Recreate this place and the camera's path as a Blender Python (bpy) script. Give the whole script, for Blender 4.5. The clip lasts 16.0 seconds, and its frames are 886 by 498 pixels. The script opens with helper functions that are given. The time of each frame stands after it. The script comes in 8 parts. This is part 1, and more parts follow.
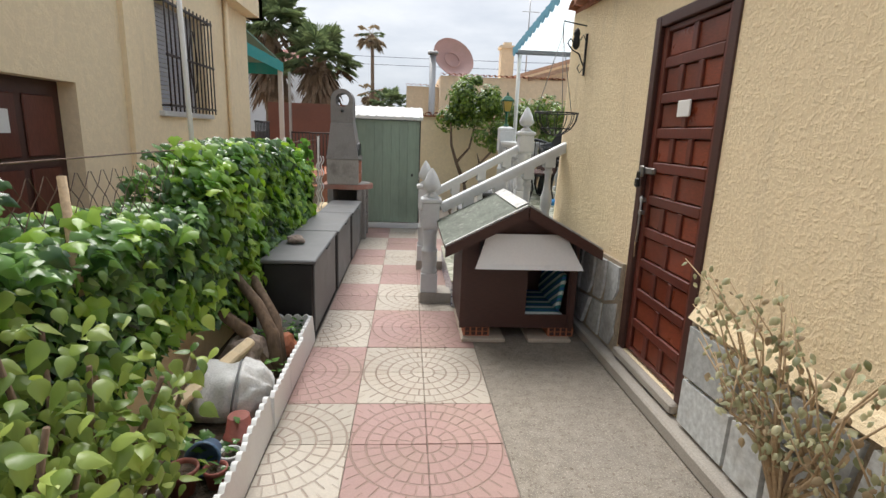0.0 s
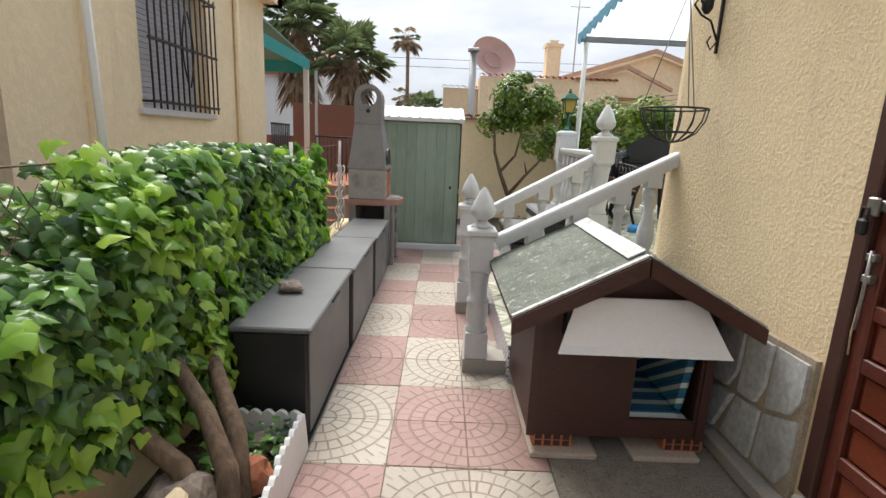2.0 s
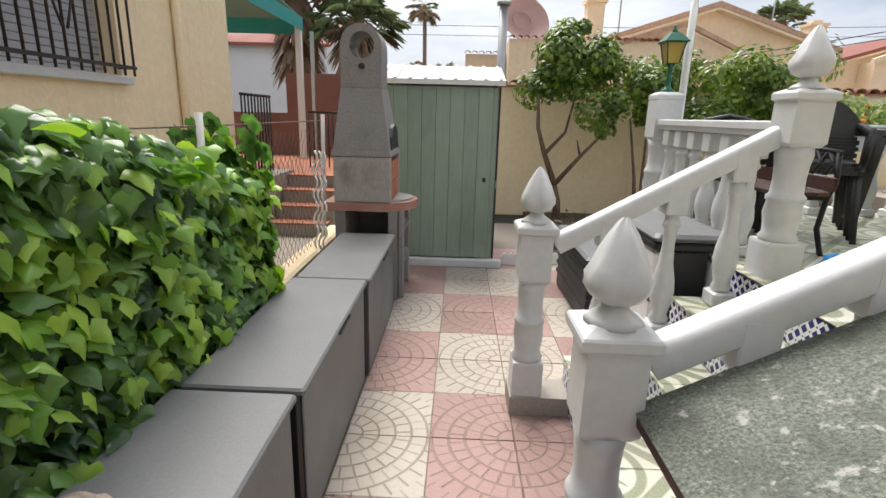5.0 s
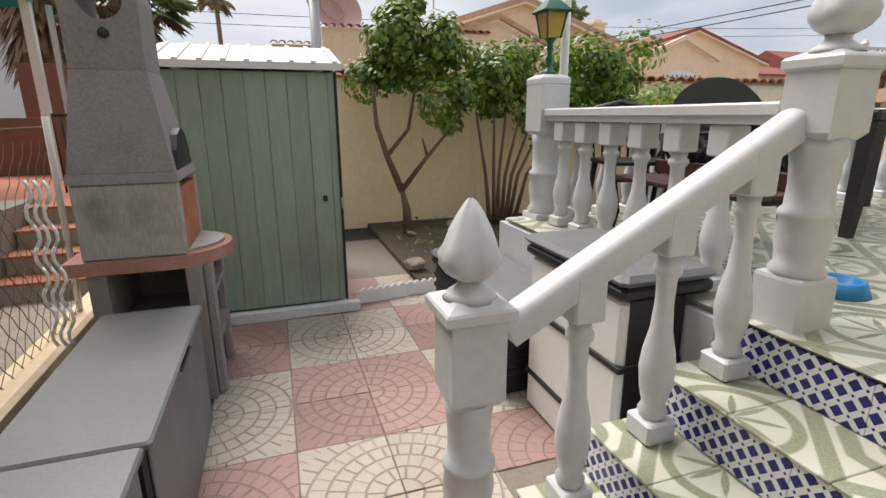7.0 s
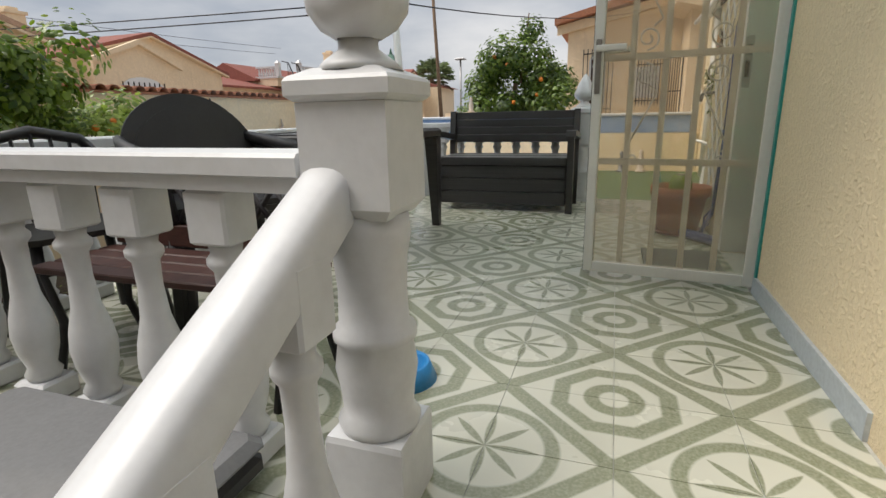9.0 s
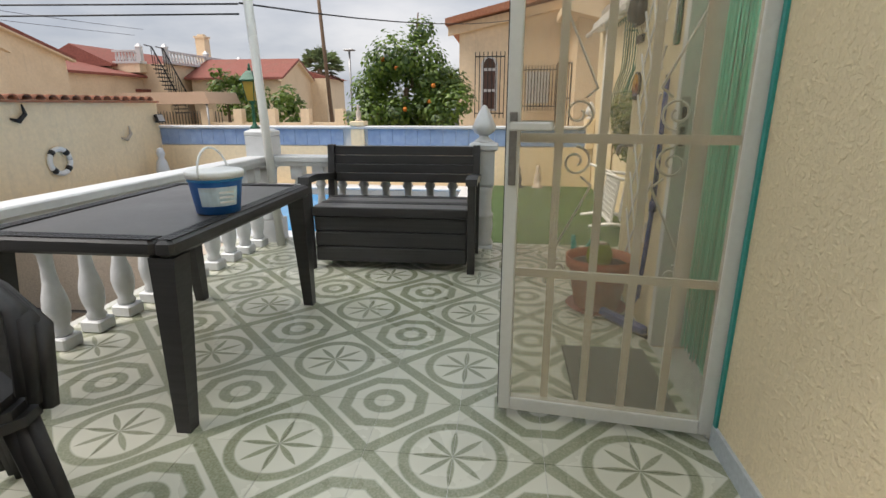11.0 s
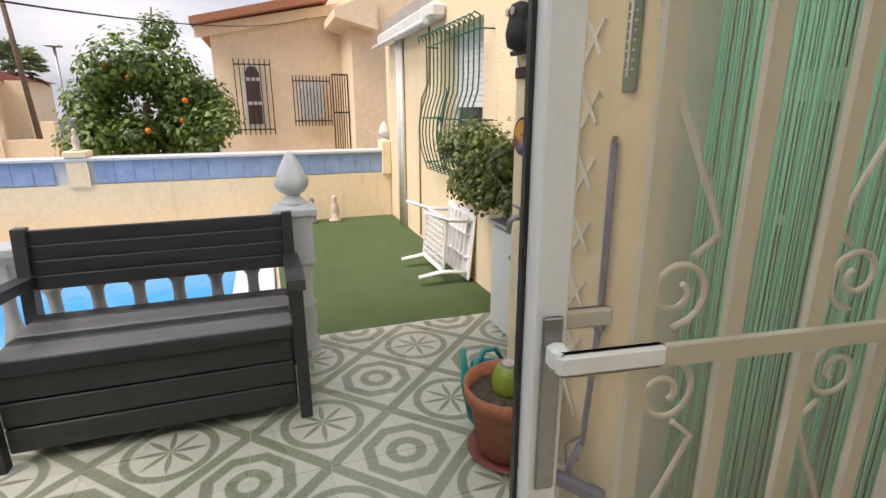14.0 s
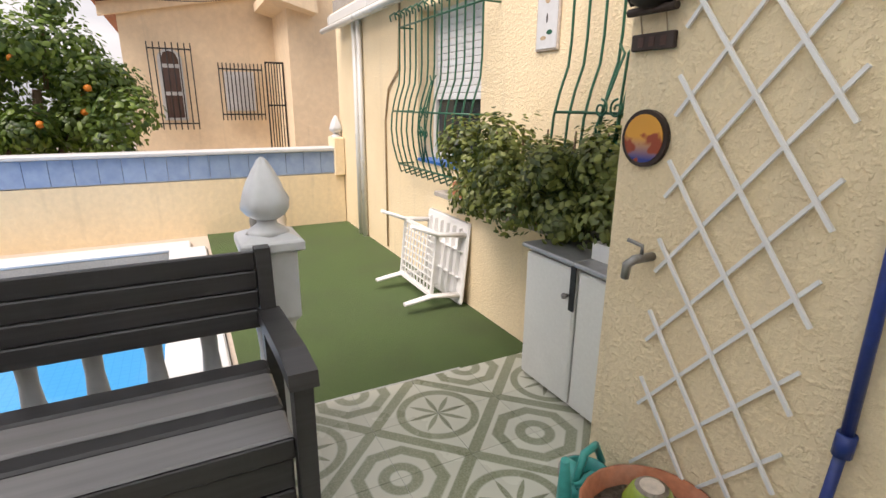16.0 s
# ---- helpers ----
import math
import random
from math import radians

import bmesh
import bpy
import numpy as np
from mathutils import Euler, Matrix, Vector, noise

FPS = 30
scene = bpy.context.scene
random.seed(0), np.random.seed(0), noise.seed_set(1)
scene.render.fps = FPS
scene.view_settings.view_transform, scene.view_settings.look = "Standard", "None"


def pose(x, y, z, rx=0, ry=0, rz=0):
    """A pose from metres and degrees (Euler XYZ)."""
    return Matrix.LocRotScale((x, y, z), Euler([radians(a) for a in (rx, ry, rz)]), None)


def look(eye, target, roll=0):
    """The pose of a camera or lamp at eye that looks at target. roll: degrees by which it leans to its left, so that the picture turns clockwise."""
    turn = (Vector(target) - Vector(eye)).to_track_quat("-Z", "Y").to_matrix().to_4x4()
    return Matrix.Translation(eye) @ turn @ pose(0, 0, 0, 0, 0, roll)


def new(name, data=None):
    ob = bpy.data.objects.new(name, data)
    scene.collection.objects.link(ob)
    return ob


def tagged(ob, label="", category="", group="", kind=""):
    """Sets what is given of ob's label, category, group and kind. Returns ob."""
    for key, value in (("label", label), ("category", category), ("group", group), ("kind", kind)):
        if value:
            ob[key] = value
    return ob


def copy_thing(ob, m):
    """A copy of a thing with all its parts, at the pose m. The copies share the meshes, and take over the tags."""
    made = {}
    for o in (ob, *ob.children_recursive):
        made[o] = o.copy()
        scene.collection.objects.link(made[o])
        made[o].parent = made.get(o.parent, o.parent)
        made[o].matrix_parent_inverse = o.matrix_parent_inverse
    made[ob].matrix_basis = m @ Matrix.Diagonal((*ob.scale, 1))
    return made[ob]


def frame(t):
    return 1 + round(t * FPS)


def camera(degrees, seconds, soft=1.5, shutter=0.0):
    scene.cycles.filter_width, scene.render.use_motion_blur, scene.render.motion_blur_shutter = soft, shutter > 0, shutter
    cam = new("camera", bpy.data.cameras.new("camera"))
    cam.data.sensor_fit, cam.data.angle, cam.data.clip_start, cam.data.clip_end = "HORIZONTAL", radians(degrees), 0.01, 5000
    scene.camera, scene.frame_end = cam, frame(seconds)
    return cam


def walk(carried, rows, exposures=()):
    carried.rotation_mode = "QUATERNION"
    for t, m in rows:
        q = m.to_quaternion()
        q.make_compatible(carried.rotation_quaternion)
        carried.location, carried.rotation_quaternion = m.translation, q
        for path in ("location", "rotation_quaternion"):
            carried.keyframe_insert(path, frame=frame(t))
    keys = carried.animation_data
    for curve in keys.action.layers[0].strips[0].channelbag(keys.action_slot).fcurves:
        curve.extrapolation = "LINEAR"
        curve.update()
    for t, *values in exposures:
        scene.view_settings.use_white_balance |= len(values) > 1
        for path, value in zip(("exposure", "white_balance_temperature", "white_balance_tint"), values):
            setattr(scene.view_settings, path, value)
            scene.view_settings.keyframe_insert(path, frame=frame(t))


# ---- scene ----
cam = camera(82.7, 16.0)
METRES, EYE, TILT, LEAN, TURN = 8.8, 1.5565, 0.0, 0.0, -4.3
EXPOSURES = [(0.0, 0.98, 6250, 10), (1.0, 1.05, 6270, 10), (4.0, 1.17, 6300, 10), (6.5, 1.06, 6400, 14), (7.5, 0.80, 6450, 12), (8.5, 0.68, 6500, 11), (9.5, 0.60, 6500, 11), (12.0, 0.95, 6450, 14), (14.0, 1.05, 6600, 18), (16.0, 1.05, 6850, 19)]
ROWS = [
    (0.0, 0.0, 0.0, 0.0, 0.48, -12.84, -2.12),
    (0.5, -0.0024, 0.0379, -0.0011, 1.76, -12.7, -2.49),
    (1.0, -0.0044, 0.0771, 0.0001, 3.26, -12.75, -2.64),
    (1.5, -0.0115, 0.1143, -0.0008, 3.63, -12.58, -2.65),
    (2.0, -0.019, 0.1533, -0.001, 4.21, -12.41, -2.5),
    (2.5, -0.0217, 0.1913, -0.0013, 5.5, -12.67, -1.97),
    (3.0, -0.0283, 0.2292, -0.004, 5.85, -13.23, -1.56),
    (3.5, -0.0363, 0.2717, -0.004, 6.01, -13.77, -1.34),
    (4.0, -0.0383, 0.3121, -0.0051, 6.85, -14.41, -1.55),
    (6.5, -0.0666, 0.4905, -0.0135, -2.59, -14.94, -1.22),
    (7.0, -0.0682, 0.524, -0.0116, -13.95, -14.83, 0.26),
    (7.5, -0.0548, 0.5543, -0.0127, -28.88, -14.82, 0.56),
    (8.0, -0.0332, 0.5788, -0.0118, -43.9, -14.72, 0.76),
    (8.5, -0.0103, 0.5963, -0.0081, -57.24, -14.19, 1.04),
    (9.0, 0.0123, 0.6109, -0.0009, -67.34, -14.72, 1.19),
    (9.5, 0.0383, 0.6216, 0.008, -72.8, -15.04, 1.02),
    (12.0, 0.1384, 0.6349, 0.0546, -81.48, -16.26, -0.48),
    (12.5, 0.1572, 0.6384, 0.0604, -83.97, -15.91, -0.66),
    (13.0, 0.1871, 0.6465, 0.0621, -88.61, -15.47, -0.4),
    (13.5, 0.2131, 0.6576, 0.0592, -96.2, -15.72, -0.01),
    (14.0, 0.2364, 0.6706, 0.0605, -104.76, -15.58, 0.18),
    (14.5, 0.2575, 0.6794, 0.0597, -112.27, -15.29, -0.05),
    (15.0, 0.2855, 0.6851, 0.0596, -117.41, -15.55, -0.05),
    (15.5, 0.3077, 0.69, 0.0576, -118.55, -16.11, -0.22),
    (16.0, 0.3328, 0.6935, 0.0578, -112.73, -16.07, -0.46),
]
walk(cam, [(t, pose(0, 0, EYE, TILT, LEAN, TURN) @ pose(METRES * x, METRES * y, METRES * z, 90 + pitch, roll, yaw)) for t, x, y, z, yaw, pitch, roll in ROWS], EXPOSURES)

# ---- light ----
world = bpy.data.worlds.new("overcast_sky")
scene.world = world
world.use_nodes = True
wn, wl = world.node_tree.nodes, world.node_tree.links
wn.clear()
SUN_EL, SUN_ROT = radians(52), radians(-20)
sky = wn.new("ShaderNodeTexSky")
sky.sky_type, sky.sun_disc, sky.sun_elevation, sky.sun_rotation = "NISHITA", False, SUN_EL, SUN_ROT
sky.air_density, sky.dust_density = 1.0, 3.0
wco = wn.new("ShaderNodeTexCoord")
wmap = wn.new("ShaderNodeMapping")
wmap.inputs["Scale"].default_value = (1.0, 1.0, 3.2)
cloud = wn.new("ShaderNodeTexNoise")
cloud.inputs["Scale"].default_value, cloud.inputs["Detail"].default_value, cloud.inputs["Roughness"].default_value = 2.2, 7.0, 0.55
ramp = wn.new("ShaderNodeValToRGB")
ramp.color_ramp.elements[0].position, ramp.color_ramp.elements[0].color = 0.34, (4.1, 4.5, 5.1, 1)
ramp.color_ramp.elements[1].position, ramp.color_ramp.elements[1].color = 0.68, (7.9, 7.9, 7.9, 1)
wmix = wn.new("ShaderNodeMix")
wmix.data_type = "RGBA"
wmix.inputs["Factor"].default_value = 0.86
wbg, wout = wn.new("ShaderNodeBackground"), wn.new("ShaderNodeOutputWorld")
wbg.inputs["Strength"].default_value = 0.067
wl.new(wco.outputs["Generated"], wmap.inputs["Vector"])
wl.new(wmap.outputs["Vector"], cloud.inputs["Vector"])
wl.new(cloud.outputs["Fac"], ramp.inputs["Fac"])
wl.new(sky.outputs["Color"], wmix.inputs["A"])
wl.new(ramp.outputs["Color"], wmix.inputs["B"])
wl.new(wmix.outputs["Result"], wbg.inputs["Color"])
wl.new(wbg.outputs["Background"], wout.inputs["Surface"])

sun_data = bpy.data.lights.new("sun", "SUN")
sun_data.energy, sun_data.angle, sun_data.color = 2.45, radians(40), (1.0, 0.945, 0.87)
sun = new("sun", sun_data)
sun.matrix_world = look((0, 0, 20), (20 * math.sin(SUN_ROT) * -0.6, 20 * math.cos(SUN_ROT) * -0.6 , 0))


# ---- materials ----
class Net:
    """A small node writer."""

    def __init__(self, name):
        self.mat = bpy.data.materials.new(name)
        self.mat.use_nodes = True
        self.n, self.l = self.mat.node_tree.nodes, self.mat.node_tree.links
        self.bsdf = self.n["Principled BSDF"]

    def put(self, sock, v):
        if isinstance(v, (int, float)):
            sock.default_value = v
        elif isinstance(v, tuple):
            sock.default_value = v if len(v) == len(sock.default_value) else (*v, 1.0)
        else:
            self.l.new(v, sock)

    def m(self, op, a, b=0.0, c=0.0):
        nd = self.n.new("ShaderNodeMath")
        nd.operation = op
        for s, v in zip(nd.inputs, (a, b, c)):
            self.put(s, v)
        return nd.outputs[0]

    def mix(self, f, a, b):
        nd = self.n.new("ShaderNodeMix")
        nd.data_type = "RGBA"
        self.put(nd.inputs["Factor"], f)
        self.put(nd.inputs["A"], a)
        self.put(nd.inputs["B"], b)
        return nd.outputs["Result"]

    def pos(self):
        return self.n.new("ShaderNodeNewGeometry").outputs["Position"]

    def obj(self):
        return self.n.new("ShaderNodeTexCoord").outputs["Object"]

    def xyz(self, v):
        nd = self.n.new("ShaderNodeSeparateXYZ")
        self.l.new(v, nd.inputs[0])
        return nd.outputs

    def noise(self, scale, detail=4.0, rough=0.55, vec=None, stretch=None):
        nd = self.n.new("ShaderNodeTexNoise")
        nd.inputs["Scale"].default_value, nd.inputs["Detail"].default_value, nd.inputs["Roughness"].default_value = scale, detail, rough
        v = vec or self.pos()
        if stretch:
            mp = self.n.new("ShaderNodeMapping")
            mp.inputs["Scale"].default_value = stretch
            self.l.new(v, mp.inputs[0])
            v = mp.outputs[0]
        self.l.new(v, nd.inputs["Vector"])
        return nd.outputs["Fac"]

    def rng(self, v, a, b, c=0.0, d=1.0):
        nd = self.n.new("ShaderNodeMapRange")
        self.put(nd.inputs[0], v)
        for s, x in zip(list(nd.inputs)[1:5], (a, b, c, d)):
            s.default_value = x
        return nd.outputs[0]

    def rand(self):
        return self.n.new("ShaderNodeObjectInfo").outputs["Random"]

    def island(self):
        return self.n.new("ShaderNodeNewGeometry").outputs["Random Per Island"]

    def hsv(self, col, h=0.5, s=1.0, v=1.0):
        nd = self.n.new("ShaderNodeHueSaturation")
        for k, x in (("Hue", h), ("Saturation", s), ("Value", v), ("Color", col)):
            self.put(nd.inputs[k], x)
        return nd.outputs[0]

    def bump(self, h, strength=0.4, dist=0.01):
        nd = self.n.new("ShaderNodeBump")
        nd.inputs["Strength"].default_value, nd.inputs["Distance"].default_value = strength, dist
        self.put(nd.inputs["Height"], h)
        self.l.new(nd.outputs[0], self.bsdf.inputs["Normal"])
        return nd

    def done(self, col, rough=0.6, metal=0.0, spec=None):
        self.put(self.bsdf.inputs["Base Color"], col)
        self.put(self.bsdf.inputs["Roughness"], rough)
        self.put(self.bsdf.inputs["Metallic"], metal)
        if spec is not None:
            self.put(self.bsdf.inputs["Specular IOR Level"], spec)
        return self.mat


def worn(name, col, rough=0.6, metal=0.0, var=0.12, dirt=(0.2, 0.17, 0.13), dirty=0.15, big=1.6, fine=60.0, bump=0.15, dist=0.002, stretch=None, spec=None, vary=0.0):
    """Paint or a like surface: two scales of change, some dirt, fine relief."""
    k = Net(name)
    a, b = k.noise(big, 5.0), k.noise(fine, 3.0, stretch=stretch)
    c = k.mix(k.rng(b, 0.3, 0.7), tuple(v * (1 - var) for v in col), tuple(min(1, v * (1 + var * 0.6)) for v in col))
    c = k.mix(k.m("MULTIPLY", k.rng(a, 0.52, 0.78), dirty), c, dirt)
    if vary:
        c = k.hsv(c, v=k.rng(k.rand(), 0, 1, 1 - vary, 1 + vary))
    k.bump(b, bump, dist)
    return k.done(c, k.rng(a, 0.3, 0.7, max(0.02, rough - 0.08), min(1, rough + 0.1)), metal, spec)


def stucco(name, col, scale=34.0, depth=0.012, dirty=0.25):
    """Coarse rendered wall with trowelled lumps."""
    k = Net(name)
    a, b, c3 = k.noise(0.9, 5.0), k.noise(scale, 5.0, 0.6), k.noise(scale * 0.32, 3.0)
    c = k.mix(k.rng(b, 0.35, 0.7), tuple(v * 0.9 for v in col), col)
    c = k.mix(k.m("MULTIPLY", k.rng(a, 0.5, 0.75), dirty), c, (col[0] * 0.62, col[1] * 0.55, col[2] * 0.45))
    streak = k.noise(3.0, 4.0, stretch=(3.0, 3.0, 0.25))
    c = k.mix(k.m("MULTIPLY", k.rng(streak, 0.58, 0.8), 0.22), c, (0.33, 0.29, 0.22))
    k.bump(k.m("ADD", k.m("MULTIPLY", k.rng(b, 0.45, 0.75), 0.7), k.m("MULTIPLY", c3, 0.6)), 0.8, depth)
    return k.done(c, 0.88)


YELLOW = stucco("yellow_stucco", (0.86, 0.71, 0.47), 58.0, 0.0075)
YELLOW_SMOOTH = stucco("pale_yellow_render", (0.88, 0.72, 0.48), 18.0, 0.005)
PEACH = stucco("peach_render", (0.83, 0.67, 0.47), 9.0, 0.01)
WHITE = worn("white_gloss_paint", (0.60, 0.61, 0.62), 0.36, var=0.05, dirty=0.16, dirt=(0.42, 0.38, 0.30), fine=26.0, bump=0.25, dist=0.004)
WHITE_PLASTIC = worn("white_plastic", (0.76, 0.76, 0.75), 0.4, var=0.03, dirty=0.2, dirt=(0.45, 0.42, 0.36))
WHITE_METAL = worn("white_lacquer", (0.66, 0.66, 0.63), 0.32, var=0.03, dirty=0.14, dirt=(0.4, 0.36, 0.3))
STONE_DADO = worn("grey_stone_cladding", (0.50, 0.52, 0.52), 0.7, var=0.25, dirty=0.55, dirt=(0.22, 0.17, 0.12), big=4.0, fine=30.0, bump=0.5, dist=0.006, vary=0.25)
CEMENT = worn("cement", (0.36, 0.33, 0.29), 0.9, var=0.2, dirty=0.5, dirt=(0.2, 0.18, 0.15), big=2.5, fine=120.0, bump=0.6, dist=0.004)
TAN_MORTAR = worn("tan_mortar", (0.37, 0.31, 0.235), 0.95, var=0.25, dirty=0.6, dirt=(0.20, 0.14, 0.09), big=4.0, fine=90.0, bump=0.7, dist=0.006)
FADED_TILE = worn("faded_roof_tile", (0.52, 0.34, 0.24), 0.85, var=0.25, dirty=0.4, big=2.0, fine=16.0)


def gravelly():
    """Washed concrete: pale grit and pits coloured dark in a worn grey-brown bed."""
    k = Net("washed_concrete_floor")
    a, b, grit, dot = k.noise(1.4, 6.0, 0.6), k.noise(14.0, 4.0), k.noise(105.0, 2.0, 0.7), k.noise(48.0, 2.0, 0.7)
    c = k.mix(k.rng(b, 0.35, 0.65), (0.22, 0.195, 0.16), (0.30, 0.265, 0.22))
    c = k.mix(k.m("MULTIPLY", k.rng(a, 0.45, 0.7), 0.55), c, (0.21, 0.19, 0.165))
    c = k.mix(k.m("MULTIPLY", k.rng(grit, 0.55, 0.66), 0.6), c, (0.52, 0.47, 0.40))
    c = k.mix(k.m("MULTIPLY", k.rng(dot, 0.58, 0.66), 0.65), c, (0.12, 0.09, 0.065))
    k.bump(k.m("ADD", grit, k.m("MULTIPLY", dot, 0.8)), 1.0, 0.008)
    return k.done(c, 0.88)


ROUGH_CONCRETE = gravelly()
SOIL = worn("garden_soil", (0.10, 0.075, 0.05), 0.95, var=0.4, dirty=0.5, dirt=(0.045, 0.035, 0.025), big=3.0, fine=40.0, bump=1.0, dist=0.03)
GROUT = worn("grout", (0.22, 0.19, 0.16), 0.95)
PALE_GROUT = worn("pale_grout", (0.5, 0.5, 0.46), 0.9)
DARK_WOOD = worn("dark_red_brown_paint", (0.060, 0.022, 0.016), 0.5, var=0.3, dirty=0.2, dirt=(0.1, 0.07, 0.05), fine=22.0, bump=0.4, stretch=(1, 1, 12), vary=0.1)
DOOR_WOOD = worn("varnished_red_brown_wood", (0.125, 0.032, 0.021), 0.36, var=0.35, dirty=0.35, dirt=(0.06, 0.022, 0.014), big=3.0, fine=30.0, bump=0.35, stretch=(4, 4, 0.5), vary=0.12)
DOOR_PANEL = worn("worn_red_brown_panel", (0.19, 0.045, 0.022), 0.32, var=0.3, dirty=0.55, dirt=(0.10, 0.03, 0.016), big=5.0, fine=30.0, bump=0.3, stretch=(1, 1, 6), vary=0.28)


def felt_mat():
    """Mineral roofing felt with worn, paler patches and scratches."""
    k = Net("green_grey_roofing_felt")
    a, b, d = k.noise(5.0, 6.0, 0.65), k.noise(120.0, 3.0, 0.7), k.noise(26.0, 4.0, 0.6)
    c = k.mix(k.rng(b, 0.35, 0.68), (0.075, 0.09, 0.07), (0.24, 0.265, 0.22))
    c = k.mix(k.m("MULTIPLY", k.rng(a, 0.46, 0.62), 0.65), c, (0.075, 0.08, 0.065))
    c = k.mix(k.m("MULTIPLY", k.rng(d, 0.60, 0.68), 0.8), c, (0.42, 0.42, 0.38))
    k.bump(k.m("ADD", b, d), 1.0, 0.006)
    return k.done(c, 0.8)


FELT = felt_mat()
BOX_GREY = worn("dark_grey_plastic", (0.145, 0.148, 0.152), 0.5, var=0.1, dirty=0.35, dirt=(0.25, 0.24, 0.22), big=3.0, fine=90.0, bump=0.12)
BOX_BLACK = worn("black_plastic", (0.014, 0.014, 0.015), 0.45, var=0.2, dirty=0.25, dirt=(0.09, 0.085, 0.08), fine=80.0)
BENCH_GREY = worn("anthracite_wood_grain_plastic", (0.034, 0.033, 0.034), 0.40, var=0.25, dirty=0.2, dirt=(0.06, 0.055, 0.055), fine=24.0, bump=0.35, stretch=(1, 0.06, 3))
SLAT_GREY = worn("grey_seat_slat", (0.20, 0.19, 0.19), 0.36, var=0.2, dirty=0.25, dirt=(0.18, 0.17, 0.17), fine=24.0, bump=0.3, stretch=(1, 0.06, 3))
TABLE_TOP = worn("brown_grey_table_plastic", (0.10, 0.094, 0.09), 0.36, var=0.12, dirty=0.25, dirt=(0.2, 0.19, 0.18), fine=90.0)
SHED_GREEN = worn("green_painted_sheet_metal", (0.25, 0.32, 0.25), 0.48, var=0.1, dirty=0.35, dirt=(0.09, 0.11, 0.09), big=1.4, fine=12.0, bump=0.15, stretch=(3, 3, 0.3), vary=0.05)
BBQ_GREY = worn("grey_cast_concrete", (0.25, 0.235, 0.225), 0.85, var=0.18, dirty=0.45, dirt=(0.10, 0.09, 0.085), big=3.5, fine=90.0, bump=0.4)
BBQ_STAINED = worn("soot_stained_concrete", (0.36, 0.34, 0.315), 0.9, var=0.22, dirty=0.75, dirt=(0.10, 0.09, 0.082), big=5.0, fine=40.0, bump=0.5, stretch=(4, 4, 0.4))
TERRACOTTA = worn("terracotta", (0.42, 0.15, 0.075), 0.8, var=0.2, dirty=0.35, dirt=(0.55, 0.42, 0.34), big=7.0, fine=50.0, bump=0.3, vary=0.08)
RED_SHELF = worn("dusty_red_concrete", (0.34, 0.17, 0.13), 0.8, var=0.15, dirty=0.45, dirt=(0.4, 0.36, 0.33), big=4.0)
ROOF_TILE = worn("clay_roof_tile", (0.36, 0.15, 0.085), 0.85, var=0.25, dirty=0.45, dirt=(0.35, 0.27, 0.2), big=3.0, fine=20.0, vary=0.15)
RED_ROOF = worn("red_roof_tile", (0.26, 0.085, 0.062), 0.8, var=0.25, dirty=0.3, big=1.2, fine=12.0)
BLACK_IRON = worn("black_iron", (0.016, 0.016, 0.018), 0.5, 0.2, var=0.2, dirty=0.15, dirt=(0.1, 0.05, 0.03))
BROWN_IRON = worn("dark_brown_iron", (0.035, 0.022, 0.018), 0.55, 0.2, dirty=0.2, dirt=(0.12, 0.06, 0.03))
GREEN_IRON = worn("green_lacquered_iron", (0.012, 0.10, 0.055), 0.35, 0.1, var=0.15, dirty=0.15)
GALV = worn("galvanised_steel", (0.42, 0.42, 0.42), 0.45, 0.7, var=0.1, dirty=0.3)
RED_BROWN = worn("red_brown_wall_paint", (0.19, 0.085, 0.062), 0.8, var=0.2, dirty=0.4, dirt=(0.10, 0.07, 0.055))
RUSTY = worn("rusty_wire", (0.20, 0.14, 0.11), 0.7, 0.4, var=0.3)
TEAL = worn("teal_canvas", (0.03, 0.30, 0.29), 0.85, var=0.12, dirty=0.25, dirt=(0.35, 0.4, 0.36))
GREEN_CANVAS = worn("grey_green_canvas", (0.17, 0.30, 0.24), 0.85, var=0.12, dirty=0.35)
BLUE_CANVAS = worn("faded_blue_canvas", (0.13, 0.36, 0.50), 0.85, var=0.12, dirty=0.35, dirt=(0.4, 0.42, 0.4))
BROWN_CANVAS = worn("tan_canvas", (0.60, 0.43, 0.31), 0.85)
BARK = worn("bark", (0.17, 0.115, 0.075), 0.9, var=0.4, dirty=0.4, dirt=(0.08, 0.06, 0.045), big=6.0, fine=30.0, bump=0.9, dist=0.01, stretch=(1, 1, 0.25))
PALM_BARK = worn("dry_palm_skirt", (0.24, 0.16, 0.10), 0.95, var=0.4, dirty=0.4, fine=14.0, bump=0.9, dist=0.03, stretch=(3, 3, 0.4))
ROCK = worn("rock", (0.30, 0.24, 0.20), 0.85, var=0.3, dirty=0.4, dirt=(0.4, 0.36, 0.32), big=8.0, fine=40.0, bump=0.7, dist=0.008)
BLUE_PLASTIC = worn("blue_plastic", (0.02, 0.14, 0.48), 0.35, var=0.1, dirty=0.2)
BRIGHT_BLUE = worn("bright_blue_plastic", (0.02, 0.25, 0.60), 0.35, var=0.08, dirty=0.15)
NAVY = worn("navy_plastic", (0.012, 0.035, 0.19), 0.35, var=0.15, dirty=0.1)
TURQUOISE = worn("turquoise_plastic", (0.03, 0.30, 0.27), 0.4, var=0.1, dirty=0.2)
